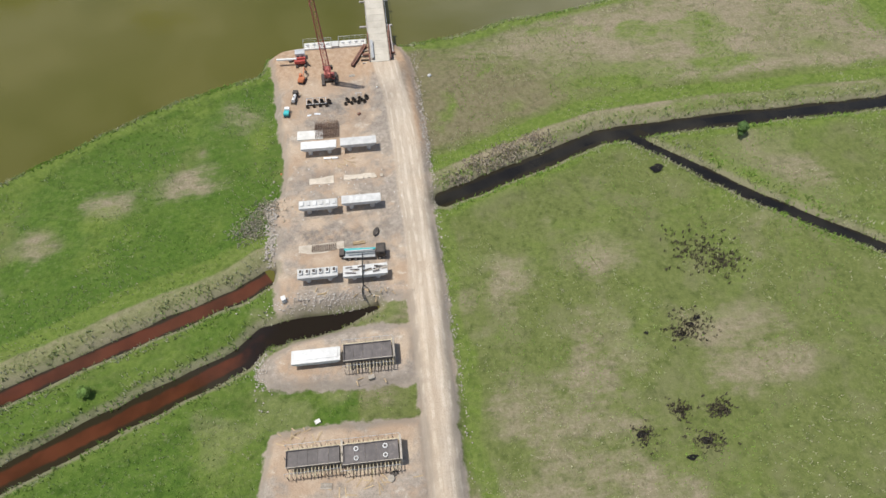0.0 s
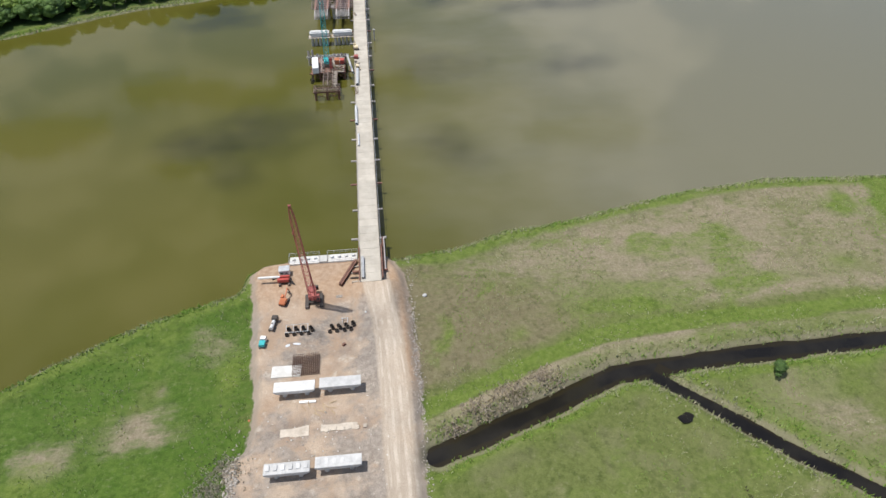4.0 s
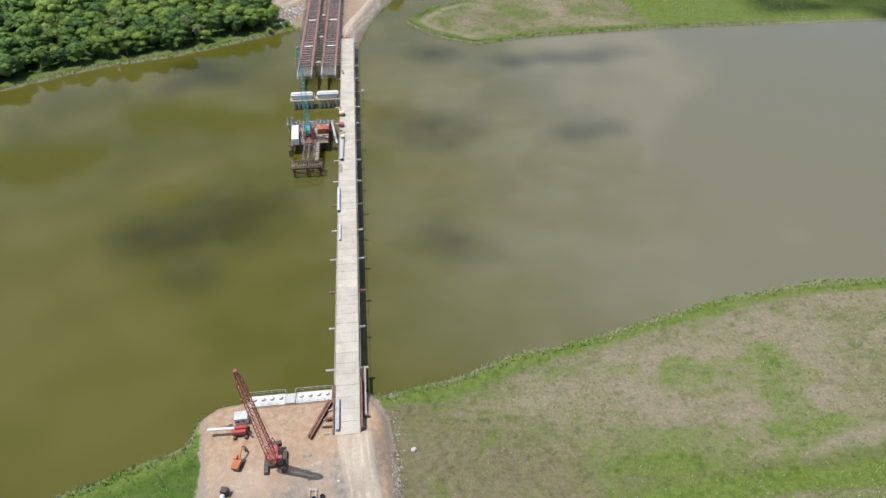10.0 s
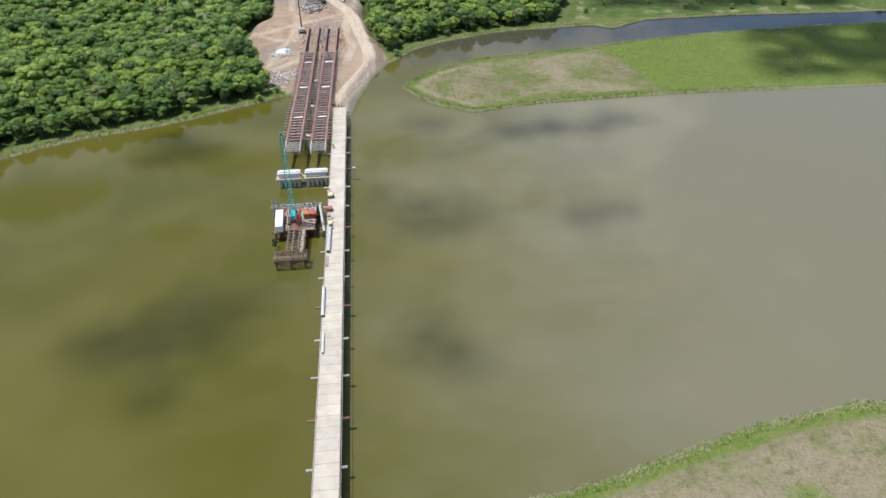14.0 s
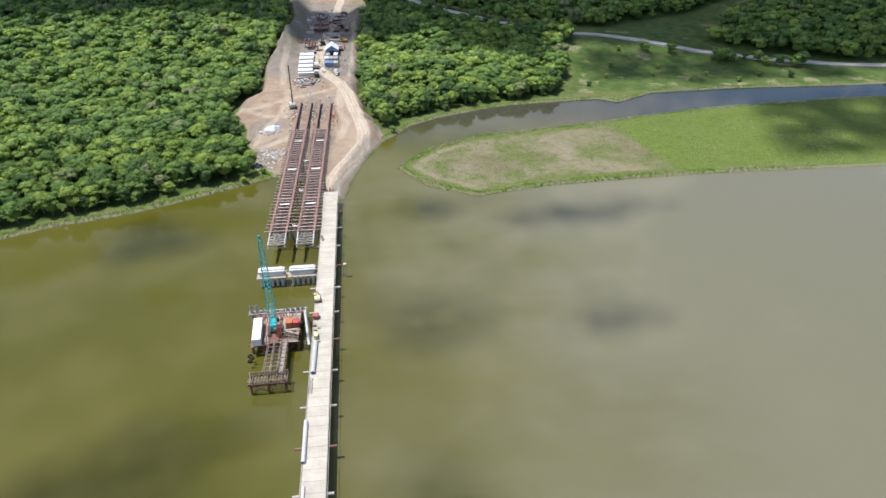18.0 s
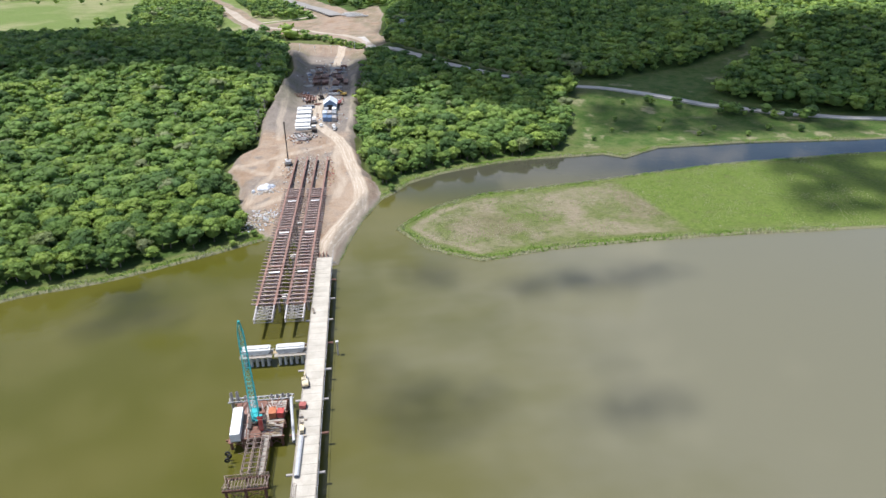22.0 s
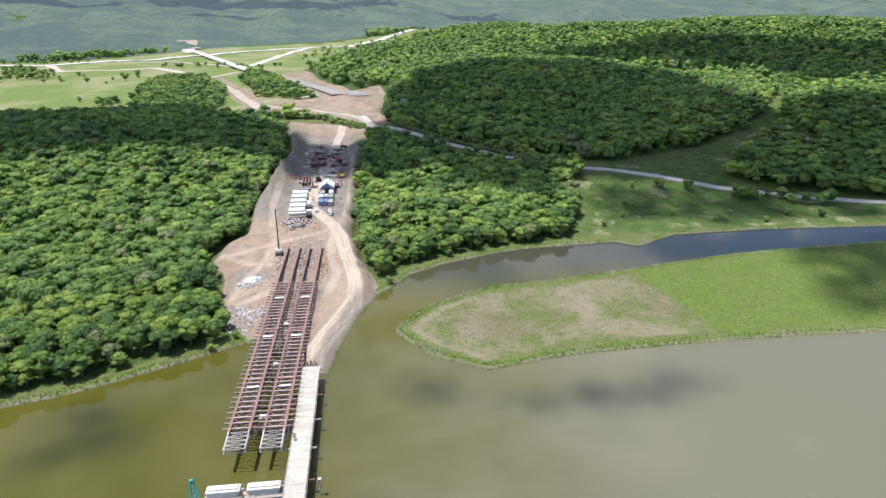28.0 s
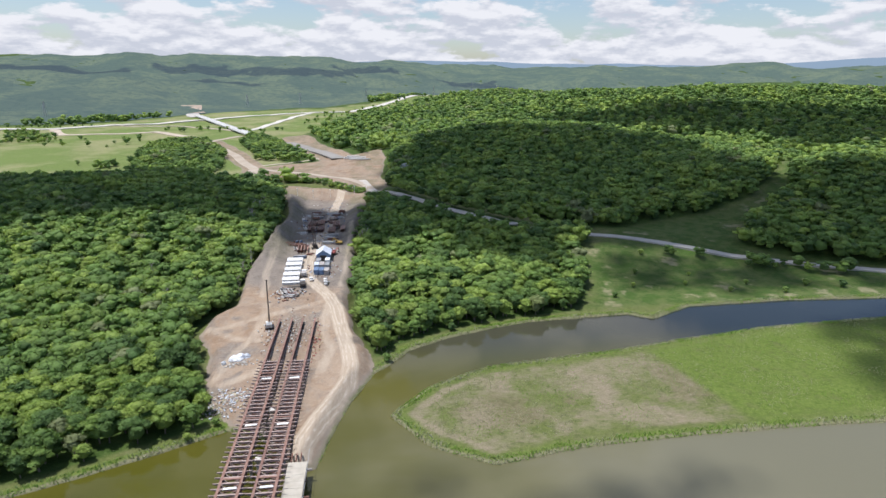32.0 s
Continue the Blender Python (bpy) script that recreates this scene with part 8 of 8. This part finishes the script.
via = thing("viaduct", 0, 0, 0, label="distant white highway viaduct under construction", category="viaduct")
va, vb = Vector((-157, 1082, 18.5)), Vector((-352, 1560, 19.5))
vd = (vb - va).normalized()
vturn = math.degrees(math.atan2(-vd.x, vd.y))
part("deck", box((va + vb) / 2, (15, (vb - va).length, 1.2), rz=vturn), WHITE_CONCRETE, via)
for sx in (-1, 1):
    part("parapet", box((va + vb) / 2 + Vector((vd.y, -vd.x, 0)) * 7.3 * sx + Vector((0, 0, 0.95)), (0.4, (vb - va).length, 0.7), rz=vturn), WHITE_CONCRETE, via)
for i in range(12):
    p = va.lerp(vb, (i + 0.5) / 12)
    part("pier", box((p.x, p.y, (p.z + top(p.x, p.y)) / 2 - 1), (9, 2.4, max(1.0, p.z - top(p.x, p.y) + 1)), rz=vturn), CONCRETE, via)
slab_far = thing("slab_stack", 14, 760, top(14, 760), 4, "rows of white concrete beams stored by the earthworks", "beams")
for i in range(4):
    part("beam", box((random.uniform(-3, 3), i * 9 - 14, 0.6), (24, 2.2, 1.2), rz=random.uniform(-3, 3)), WHITE_CONCRETE, slab_far)


def pylon(x, y, h):
    p = thing("power_pylon", x, y, top(x, y), random.uniform(0, 90), "grey lattice power pylon on the plain", "pylon", "power pylons")
    bm = bmesh.new()
    for sx, sy in ((1, 1), (1, -1), (-1, 1), (-1, -1)):
        put_rod(bm, (sx * 3.2, sy * 3.2, 0), (sx * 0.5, sy * 0.5, h), 0.35, n=4)
    for i in range(5):
        s, t = 1 - i / 5, 1 - (i + 1) / 5
        w_, v_ = 0.5 + 2.7 * s, 0.5 + 2.7 * t
        put_rod(bm, (-w_, -w_, h * i / 5), (v_, -v_, h * (i + 1) / 5), 0.2, n=4)
        put_rod(bm, (w_, w_, h * i / 5), (-v_, v_, h * (i + 1) / 5), 0.2, n=4)
    part("tower", bm, GREY_STEEL, p)
    for z, w_ in ((h * 0.72, 6), (h * 0.84, 5), (h * 0.96, 3.5)):
        part("cross_arm", box((0, 0, z), (2 * w_, 0.7, 0.6)), GREY_STEEL, p)


for x, y, h in ((-640, 1480, 34), (-300, 1900, 36), (-160, 1950, 34), (30, 2050, 34), (250, 2150, 34), (480, 2250, 34), (60, 640, 15), (350, 2000, 36)):
    pylon(x, y, h)
for i, (x, y) in enumerate(((-32, 560), (-20, 566), (-6, 563), (14, 560), (24, 556))):
    lp = thing("floodlight_mast", x, y, top(x, y), 0, "small white floodlight mast behind the yard", "mast", "floodlight masts")
    part("pole", rod((0, 0, -0.2), (0, 0, 6), 0.12), WHITE_PAINT, lp)
    part("lamp", box((0, -0.3, 6.1), (1.0, 0.5, 0.5), bevel=0.05), WHITE_PAINT, lp)


# ---- nearest trees, each a thing ----
def tree_kit(seed):
    """Meshes of one tree: crown as limb-borne leaf clumps, and a tapered trunk with limbs."""
    r = random.Random(seed)
    bv, bf = crown(100 + seed, 3.7 + 0.4 * (seed % 3), 8.0 + 0.7 * (seed % 3), 1.6, 11 + seed % 4, 660, 0.40)
    leaves = array_mesh("crown", bv, bf, LEAF_TREE)
    bm = bmesh.new()
    put_rod(bm, (0, 0, -0.4), (0.15, 0.1, 3.4), 0.26, 0.19, 8)
    put_rod(bm, (0.15, 0.1, 3.4), (0.1, -0.1, 6.4), 0.19, 0.09, 7)
    for i in range(6):
        a = i * 1.05 + r.uniform(-0.3, 0.3)
        z = 2.6 + i * 0.5
        put_rod(bm, (0.12, 0.05, z), (2.3 * math.cos(a), 2.3 * math.sin(a), z + r.uniform(1.4, 2.4)), 0.10, 0.035, 5)
    me = bpy.data.meshes.new("trunk")
    bm.to_mesh(me)
    bm.free()
    me.materials.append(BARK)
    return leaves, me


KITS = [tree_kit(s) for s in range(6)]
near_z = height(near_trees[:, 0], near_trees[:, 1])
for i, (x, y) in enumerate(near_trees):
    s = 0.72 + 0.42 * random.random()
    z = float(near_z[i])
    lab = ("broad green oak at the river wood's edge", "dense green oak with a lumpy round crown", "smaller green tree under the wood's edge")[0 if s > 1.0 else (1 if s > 0.85 else 2)]
    t = thing("tree", x, y, z, random.uniform(0, 360), lab, "tree", "trees at the shore")
    t.scale = (s, s, s * random.uniform(0.85, 1.12))
    leaves, trunk = KITS[i % 6]
    for nm, me in (("trunk", trunk), ("crown", leaves)):
        o = new(nm, me)
        o.parent = t


def bush(x, y, r, label):
    b = thing("bush", x, y, float(height(x, y)), 0, label, "bush")
    v, f = crown(int(abs(x) * 7), r, r * 1.7, 0.05, 8, 260, 0.2, True)
    o = new("foliage", array_mesh("foliage", v, f, LEAF_TREE))
    o.parent = b
    bm = bmesh.new()
    for i in range(5):
        put_rod(bm, (0, 0, -0.1), (r * 0.5 * math.cos(i * 1.3), r * 0.5 * math.sin(i * 1.3), r * 0.7), 0.05, 0.02, 5)
    part("stems", bm, BARK, b)


bush(88.5, -34.6, 1.7, "round green bush alone on the marsh bank")
bush(-57.4, -84.8, 1.2, "dark green bush on the ditch bank")
for x, y, r in ((30, 276, 1.8), (60, 304, 2.0), (150, 338, 1.6), (166, 352, 1.4), (175, 371, 1.6), (196, 352, 1.3), (215, 340, 1.5), (244, 336, 1.8), (262, 345, 2.0), (190, 398, 1.8), (230, 350, 1.5), (-27, 234, 1.5), (-34, 226, 1.3), (205, 366, 1.2), (280, 340, 2.4)):
    bush(x, y, r, "green bush on the river meadow")



def bare_tree(x, y, h, seed):
    """A leafless grey tree: tapered trunk, forked limbs and twigs."""
    r = random.Random(seed)
    b = thing("bare_tree", x, y, float(height(x, y)) - 0.3, r.uniform(0, 360), "leafless grey tree at the edge of the cut", "tree", "bare trees")
    bm = bmesh.new()
    put_rod(bm, (0, 0, 0), (0.2, 0.1, h), 0.24, 0.05, 6)
    part("trunk", bm, PALE_BARK, b)
    for i in range(8):
        a, z = i * 2.4 + r.uniform(-0.4, 0.4), h * (0.28 + 0.085 * i)
        ln = h * r.uniform(0.16, 0.3)
        e = Vector((0.1 + ln * 0.75 * math.cos(a), ln * 0.75 * math.sin(a), z + ln * 0.85))
        bm = bmesh.new()
        put_rod(bm, (0.1, 0.05, z), e, 0.10, 0.04, 4)
        for k in range(4):
            q = Vector((0.1, 0.05, z)).lerp(e, 0.4 + 0.18 * k)
            put_rod(bm, q, q + Vector((r.uniform(-1, 1), r.uniform(-1, 1), r.uniform(0.4, 1.2))) * ln * 0.42, 0.05, 0.02, 3)
        part("limb", bm, PALE_BARK, b)


PALE_BARK = surface("weathered grey bark", (0.30, 0.27, 0.24), (0.42, 0.39, 0.35), 2.0, 0.9)
for i in range(16):
    bare_tree(-50 - 0.9 * (i % 5) + (0.13 * (i - 8)), 462 + i * 2.6, random.uniform(9, 12.5), i)
for i in range(14):
    bare_tree(19.5 + 1.2 * (i % 4) + 0.15 * i, 418 + i * 3.4, random.uniform(9, 12.5), 40 + i)
for i, (x, y) in enumerate(((-40.5, 388), (-42, 372), (-60, 350), (-72, 340), (-45, 404), (-88, 372), (-41, 352))):
    bare_tree(x, y, random.uniform(10, 12.5), 70 + i)

# ---- reeds and tussocks ----
reed = Nodes("reed blades", 0.8, 0, 0.2)
rc = reed.mix(reed.step(reed.random(True), 0.25, 0.75), (0.27, 0.34, 0.11), (0.50, 0.47, 0.34))
REED = reed.done(reed.mix(reed.step(reed.noise(0.06, 3), 0.45, 0.6), rc, (0.22, 0.35, 0.065)))


def blades(name, xy, tall, wide, n, label, material):
    """Tufts of n narrow blades each, as one mesh of kind stuff."""
    z = height(xy[:, 0], xy[:, 1])
    k = len(xy)
    a = rng.uniform(0, math.tau, (k, n))
    lean = rng.uniform(0.1, 0.5, (k, n)) * tall
    hgt = tall * rng.uniform(0.6, 1.2, (k, n))
    ox, oy = xy[:, 0:1] + rng.normal(size=(k, n)) * wide * 1.4, xy[:, 1:2] + rng.normal(size=(k, n)) * wide * 1.4
    px, py = np.cos(a + 1.57) * wide, np.sin(a + 1.57) * wide
    zz = z[:, None] + 0 * a - 0.05
    v = np.stack([np.stack([ox - px, oy - py, zz], -1), np.stack([ox + px, oy + py, zz], -1), np.stack([ox + np.cos(a) * lean, oy + np.sin(a) * lean, zz + hgt], -1)], 2).reshape(-1, 3)
    me = array_mesh(name, v, np.arange(len(v)).reshape(-1, 3), material)
    return tagged(new(name, me), label, name, kind="stuff")


def along(line, step, reach, sign=1):
    out = []
    for (ax, ay), (bx, by) in zip(line[:-1], line[1:]):
        ln = math.hypot(bx - ax, by - ay)
        m = int(ln / step)
        if ln > 130:
            continue
        s = rng.uniform(size=m)
        off = rng.uniform(-0.2, abs(reach), m) * (1 if reach > 0 else -1)
        out.append(np.stack([ax + (bx - ax) * s - (by - ay) / ln * off * sign, ay + (by - ay) * s + (bx - ax) / ln * off * sign], -1))
    return np.concatenate(out)


shore_pts = [along(SHORE_SOUTH, 0.12, 3.0, -1), along(SHORE_NORTH, 0.14, 3.0, -1), along(ISLAND + ISLAND[:1], 0.14, 3.2, -1), along(ISLAND + ISLAND[:1], 0.14, -3.2, -1)]
for line, half in ((CREEK_EAST, 2.6), (CREEK_FORK, 1.9), (CREEK_WEST, 2.3), (CREEK_SOUTH, 3.1)):
    for sg in (-1, 1):
        shore_pts.append(along([(x, y) for x, y in line], 0.14, 5.2, sg))
reed_xy = np.concatenate(shore_pts)
sgn = land_sign(reed_xy[:, 0], reed_xy[:, 1])
made_in = np.maximum.reduce([depth_in(reed_xy[:, 0], reed_xy[:, 1], p) for p in (PAD, PAD_MID, PAD_END, SITE)])
reed_xy = reed_xy[(sgn > -0.3) & (sgn < 3.2) & (made_in < -0.3)]
blades("reeds", reed_xy, 0.8, 0.10, 4, "green and straw reeds along the water's edge", REED)
tx = np.stack([rng.uniform(-95, 170, 40000), rng.uniform(-128, 36, 40000)], -1)
ti = np.stack([rng.uniform(28, 250, 16000), rng.uniform(203, 296, 16000)], -1)
tuft_xy = np.concatenate([tx, ti])
made_in = np.maximum.reduce([depth_in(tuft_xy[:, 0], tuft_xy[:, 1], p) for p in (PAD, PAD_MID, PAD_END)])
tuft_xy = tuft_xy[(land_sign(tuft_xy[:, 0], tuft_xy[:, 1]) > 1.2) & (made_in < -0.5)]
clump = fbm(tuft_xy[:, 0], tuft_xy[:, 1], 14, 51, 3)
tuft_xy = tuft_xy[clump > -0.12]
blades("grass", tuft_xy, 0.42, 0.10, 3, "tussocks of marsh grass", REED)

# ---- pools and dark scrub on the east marsh ----
scrub_mat = surface("dead dark scrub", (0.05, 0.045, 0.03), (0.10, 0.085, 0.055), 1.0, 0.95, vary=0)


def pool(x, y, r, label):
    bm = bmesh.new()
    rr = random.Random(int(x * 13 + y))
    vs = [bm.verts.new((x + r * rr.uniform(0.6, 1.25) * math.cos(i * math.tau / 14), y + r * 0.6 * rr.uniform(0.6, 1.25) * math.sin(i * math.tau / 14), float(height(x, y)) + 0.16)) for i in range(14)]
    bm.faces.new(vs)
    for v in vs:
        v.co.z = max(v.co.z, float(height(v.co.x, v.co.y)) + 0.05)
    bmesh.ops.triangulate(bm, faces=bm.faces)
    tagged(part("pool", bm, BLACK_WATER), label, "pool", kind="structure")


for x, y, r in ((64.3, -43.2, 1.9), (57.8, -84.2, 1.0), (55.5, -86.2, 0.8), (59.6, -82.9, 0.9), (52.6, -107.0, 1.2), (49, -109.5, 1.0), (58, -102, 0.7), (41.5, -104.5, 1.1), (48.6, -85.0, 0.6)):
    pool(x, y, r, "small black pool in the marsh")
dark_xy = []
for x, y, sx, sy, m in ((66, -66.5, 3.6, 2.8, 130), (70, -70.5, 2.4, 1.8, 80), (58, -84.5, 2.2, 1.8, 70), (53, -107, 1.8, 1.0, 50), (55, -86, 1.4, 1.0, 40), (42, -105, 1.6, 1.2, 40), (57, -101.5, 1.2, 0.9, 80), (50, -101, 1.0, 0.8, 60)):
    dark_xy.append(np.stack([rng.normal(x, sx, m), rng.normal(y, sy, m)], -1))
blades("scrub", np.concatenate(dark_xy), 0.8, 0.14, 5, "dark dead scrub round the marsh pools", scrub_mat)
scrub2 = [np.stack([rng.normal(x, s, m), rng.normal(y, s * 0.7, m)], -1) for x, y, s, m in ((24, -37.5, 2.2, 260), (31, -34, 2.6, 300), (18, -41, 1.6, 180), (39, -30.5, 2.4, 200))]
sc = np.concatenate(scrub2)
blades("scrub", sc[land_sign(sc[:, 0], sc[:, 1]) > 0.2], 0.55, 0.20, 4, "grey-brown dead reed along the creek bank", surface("dead grey reed", (0.34, 0.29, 0.22), (0.46, 0.40, 0.31), 1.0, 0.95, vary=0))
mound = [np.stack([rng.normal(x, 2.0, 240), rng.normal(y, 1.6, 240)], -1) for x, y in ((-28, -48), (-26.5, -44), (-30, -50))]
blades("scrub", np.concatenate(mound), 0.35, 0.22, 4, "pale dead reed heap at the pad corner", surface("pale dead reed", (0.38, 0.35, 0.27), (0.50, 0.46, 0.37), 1.0, 0.95, vary=0))


# ---- cumulus clouds that shade the hills ----
cl = Nodes("cloud white", 1.0, 0, 0.0)
CLOUD = cl.done(cl.mix(cl.step(cl.noise(0.01, 4), 0.3, 0.7), (0.80, 0.81, 0.83), (0.90, 0.90, 0.91)), cl.noise(0.03, 5, 0.6), 20, 0.6)


def cloud(poly, seed, cell=9.0, high=1500.0, ragged=22.0, cover_share=1.0):
    """A flat-based heap cloud over the outline that its shade falls on: torn edges, a humped top, and holes where it is thin."""
    xs, ys = [p[0] for p in poly], [p[1] for p in poly]
    X, Y = np.meshgrid(np.arange(min(xs) - 40, max(xs) + 40, cell), np.arange(min(ys) - 40, max(ys) + 40, cell))
    d = depth_in(X, Y, poly) + ragged * 1.5 * fbm(X, Y, 75, seed, 3) + ragged * 0.6 * fbm(X, Y, 19, seed + 7, 2)
    if cover_share < 1:
        d = np.where(hash2(np.round(X), np.round(Y), seed) < cover_share, d, -1)
    up = np.clip(d, 0, 70) * (0.55 + 0.3 * fbm(X, Y, 40, seed + 3, 3)) + 1
    full = d > 0
    cellok = full[:-1, :-1] & full[1:, :-1] & full[:-1, 1:] & full[1:, 1:]
    if cover_share < 1:
        cellok = full[:-1, :-1]
    n = X.size
    idc = np.arange(n).reshape(X.shape)
    q = np.stack([idc[:-1, :-1], idc[:-1, 1:], idc[1:, 1:], idc[1:, :-1]], -1)[cellok]
    base = np.stack([X, Y, -np.clip(d, 0, 12) * 0.5], -1).reshape(-1, 3)
    roof = np.stack([X, Y, up], -1).reshape(-1, 3)
    body = new("cloud", array_mesh("cloud", np.concatenate([base, roof]), np.concatenate([q[:, ::-1], q + n]), CLOUD, smooth=True))
    body.location = (SUN_FROM.x / SUN_FROM.z * high, SUN_FROM.y / SUN_FROM.z * high, high)
    tagged(body, "white heap cloud high over the hills", "cloud", kind="stuff")


cloud([(-700, 300), (-420, 400), (-201, 450), (-128, 430), (-64, 440), (-30, 412), (22, 408), (60, 402), (98, 362), (124, 366), (150, 424), (186, 414), (262, 384), (345, 346), (760, 330),
       (760, 515), (445, 532), (392, 532), (372, 556), (428, 716), (418, 800), (345, 815), (204, 840), (100, 835), (62, 790), (48, 690), (36, 560), (8, 528), (-46, 532), (-130, 640), (-320, 655), (-800, 610)], 1)
cloud([(150, 345), (250, 340), (320, 332), (320, 370), (250, 380), (165, 408)], 12, 7.0, ragged=10, cover_share=0.72)
cloud([(263, 1094), (382, 1185), (601, 1215), (760, 1160), (1100, 1150), (1100, 960), (731, 840), (621, 800), (598, 930), (440, 1010)], 2, 14.0)
cloud([(190, 215), (330, 200), (420, 330), (260, 300), (228, 282), (205, 262)], 6, 7.0, ragged=12, cover_share=0.7)
for k, (fx_, fy_, wx, wy, share) in enumerate(((104, 243, 15, 10, 0.45), (84, 184, 28, 8, 0.42), (122, 187, 16, 5, 0.35), (30, 128, 14, 12, 0.36), (86, 118, 14, 8, 0.28), (19, 67, 11, 9, 0.34), (-30, 88, 18, 9, 0.36),
                                                (-58, 176, 10, 6, 0.3), (150, 122, 12, 6, 0.3), (-54, 134, 9, 10, 0.3), (34, 196, 9, 5, 0.36), (-18, 78, 9, 5, 0.4), (-42, 72, 12, 5, 0.34))):
    cloud([(fx_ + wx * math.cos(a) * (1 + 0.35 * math.sin(2 * a + k)), fy_ + wy * math.sin(a) * (1 + 0.3 * math.cos(3 * a + k))) for a in (i * math.tau / 12 for i in range(12))], 40 + k, 4.0, ragged=13, cover_share=share)
for k, (fx_, fy_, wx, wy) in enumerate(((-1150, 2700, 330, 200), (-640, 3100, 300, 170), (-230, 3000, 260, 120), (60, 3200, 130, 180), (560, 3050, 190, 160), (1500, 2450, 330, 150), (-420, 2350, 160, 60))):
    cloud([(fx_ + wx * math.cos(a) * (1 + 0.25 * math.sin(3 * a + k)), fy_ + wy * math.sin(a)) for a in (i * math.tau / 14 for i in range(14))], 20 + k, 22.0, ragged=45)


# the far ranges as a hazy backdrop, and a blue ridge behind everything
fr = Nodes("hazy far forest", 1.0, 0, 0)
# bluish emission stands in for the air's haze over the ranges
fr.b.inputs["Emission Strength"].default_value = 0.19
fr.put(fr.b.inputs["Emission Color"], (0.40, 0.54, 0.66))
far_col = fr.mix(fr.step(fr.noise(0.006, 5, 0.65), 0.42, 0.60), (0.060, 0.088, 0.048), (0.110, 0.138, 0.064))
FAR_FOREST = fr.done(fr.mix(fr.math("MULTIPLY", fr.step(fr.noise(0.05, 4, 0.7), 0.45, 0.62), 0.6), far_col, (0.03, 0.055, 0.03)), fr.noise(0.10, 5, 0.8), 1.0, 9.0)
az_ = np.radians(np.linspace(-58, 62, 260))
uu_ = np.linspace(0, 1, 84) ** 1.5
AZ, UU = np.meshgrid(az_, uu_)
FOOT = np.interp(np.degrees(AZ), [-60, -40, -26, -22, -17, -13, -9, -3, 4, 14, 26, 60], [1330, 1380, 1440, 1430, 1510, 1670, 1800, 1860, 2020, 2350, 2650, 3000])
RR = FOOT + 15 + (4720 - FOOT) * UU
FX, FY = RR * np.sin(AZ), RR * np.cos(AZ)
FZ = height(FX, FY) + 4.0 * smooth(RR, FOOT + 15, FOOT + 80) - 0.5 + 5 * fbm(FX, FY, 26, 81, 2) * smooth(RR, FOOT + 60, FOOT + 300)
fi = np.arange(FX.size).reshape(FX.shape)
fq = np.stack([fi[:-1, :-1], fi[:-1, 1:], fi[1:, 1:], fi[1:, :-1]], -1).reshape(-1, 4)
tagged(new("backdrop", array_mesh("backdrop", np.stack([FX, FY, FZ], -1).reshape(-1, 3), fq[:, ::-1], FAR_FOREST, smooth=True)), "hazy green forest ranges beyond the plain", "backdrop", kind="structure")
hz = Nodes("far haze-blue ridge", 1.0, 0, 0)
# the ridge's blue is haze painted on as emission
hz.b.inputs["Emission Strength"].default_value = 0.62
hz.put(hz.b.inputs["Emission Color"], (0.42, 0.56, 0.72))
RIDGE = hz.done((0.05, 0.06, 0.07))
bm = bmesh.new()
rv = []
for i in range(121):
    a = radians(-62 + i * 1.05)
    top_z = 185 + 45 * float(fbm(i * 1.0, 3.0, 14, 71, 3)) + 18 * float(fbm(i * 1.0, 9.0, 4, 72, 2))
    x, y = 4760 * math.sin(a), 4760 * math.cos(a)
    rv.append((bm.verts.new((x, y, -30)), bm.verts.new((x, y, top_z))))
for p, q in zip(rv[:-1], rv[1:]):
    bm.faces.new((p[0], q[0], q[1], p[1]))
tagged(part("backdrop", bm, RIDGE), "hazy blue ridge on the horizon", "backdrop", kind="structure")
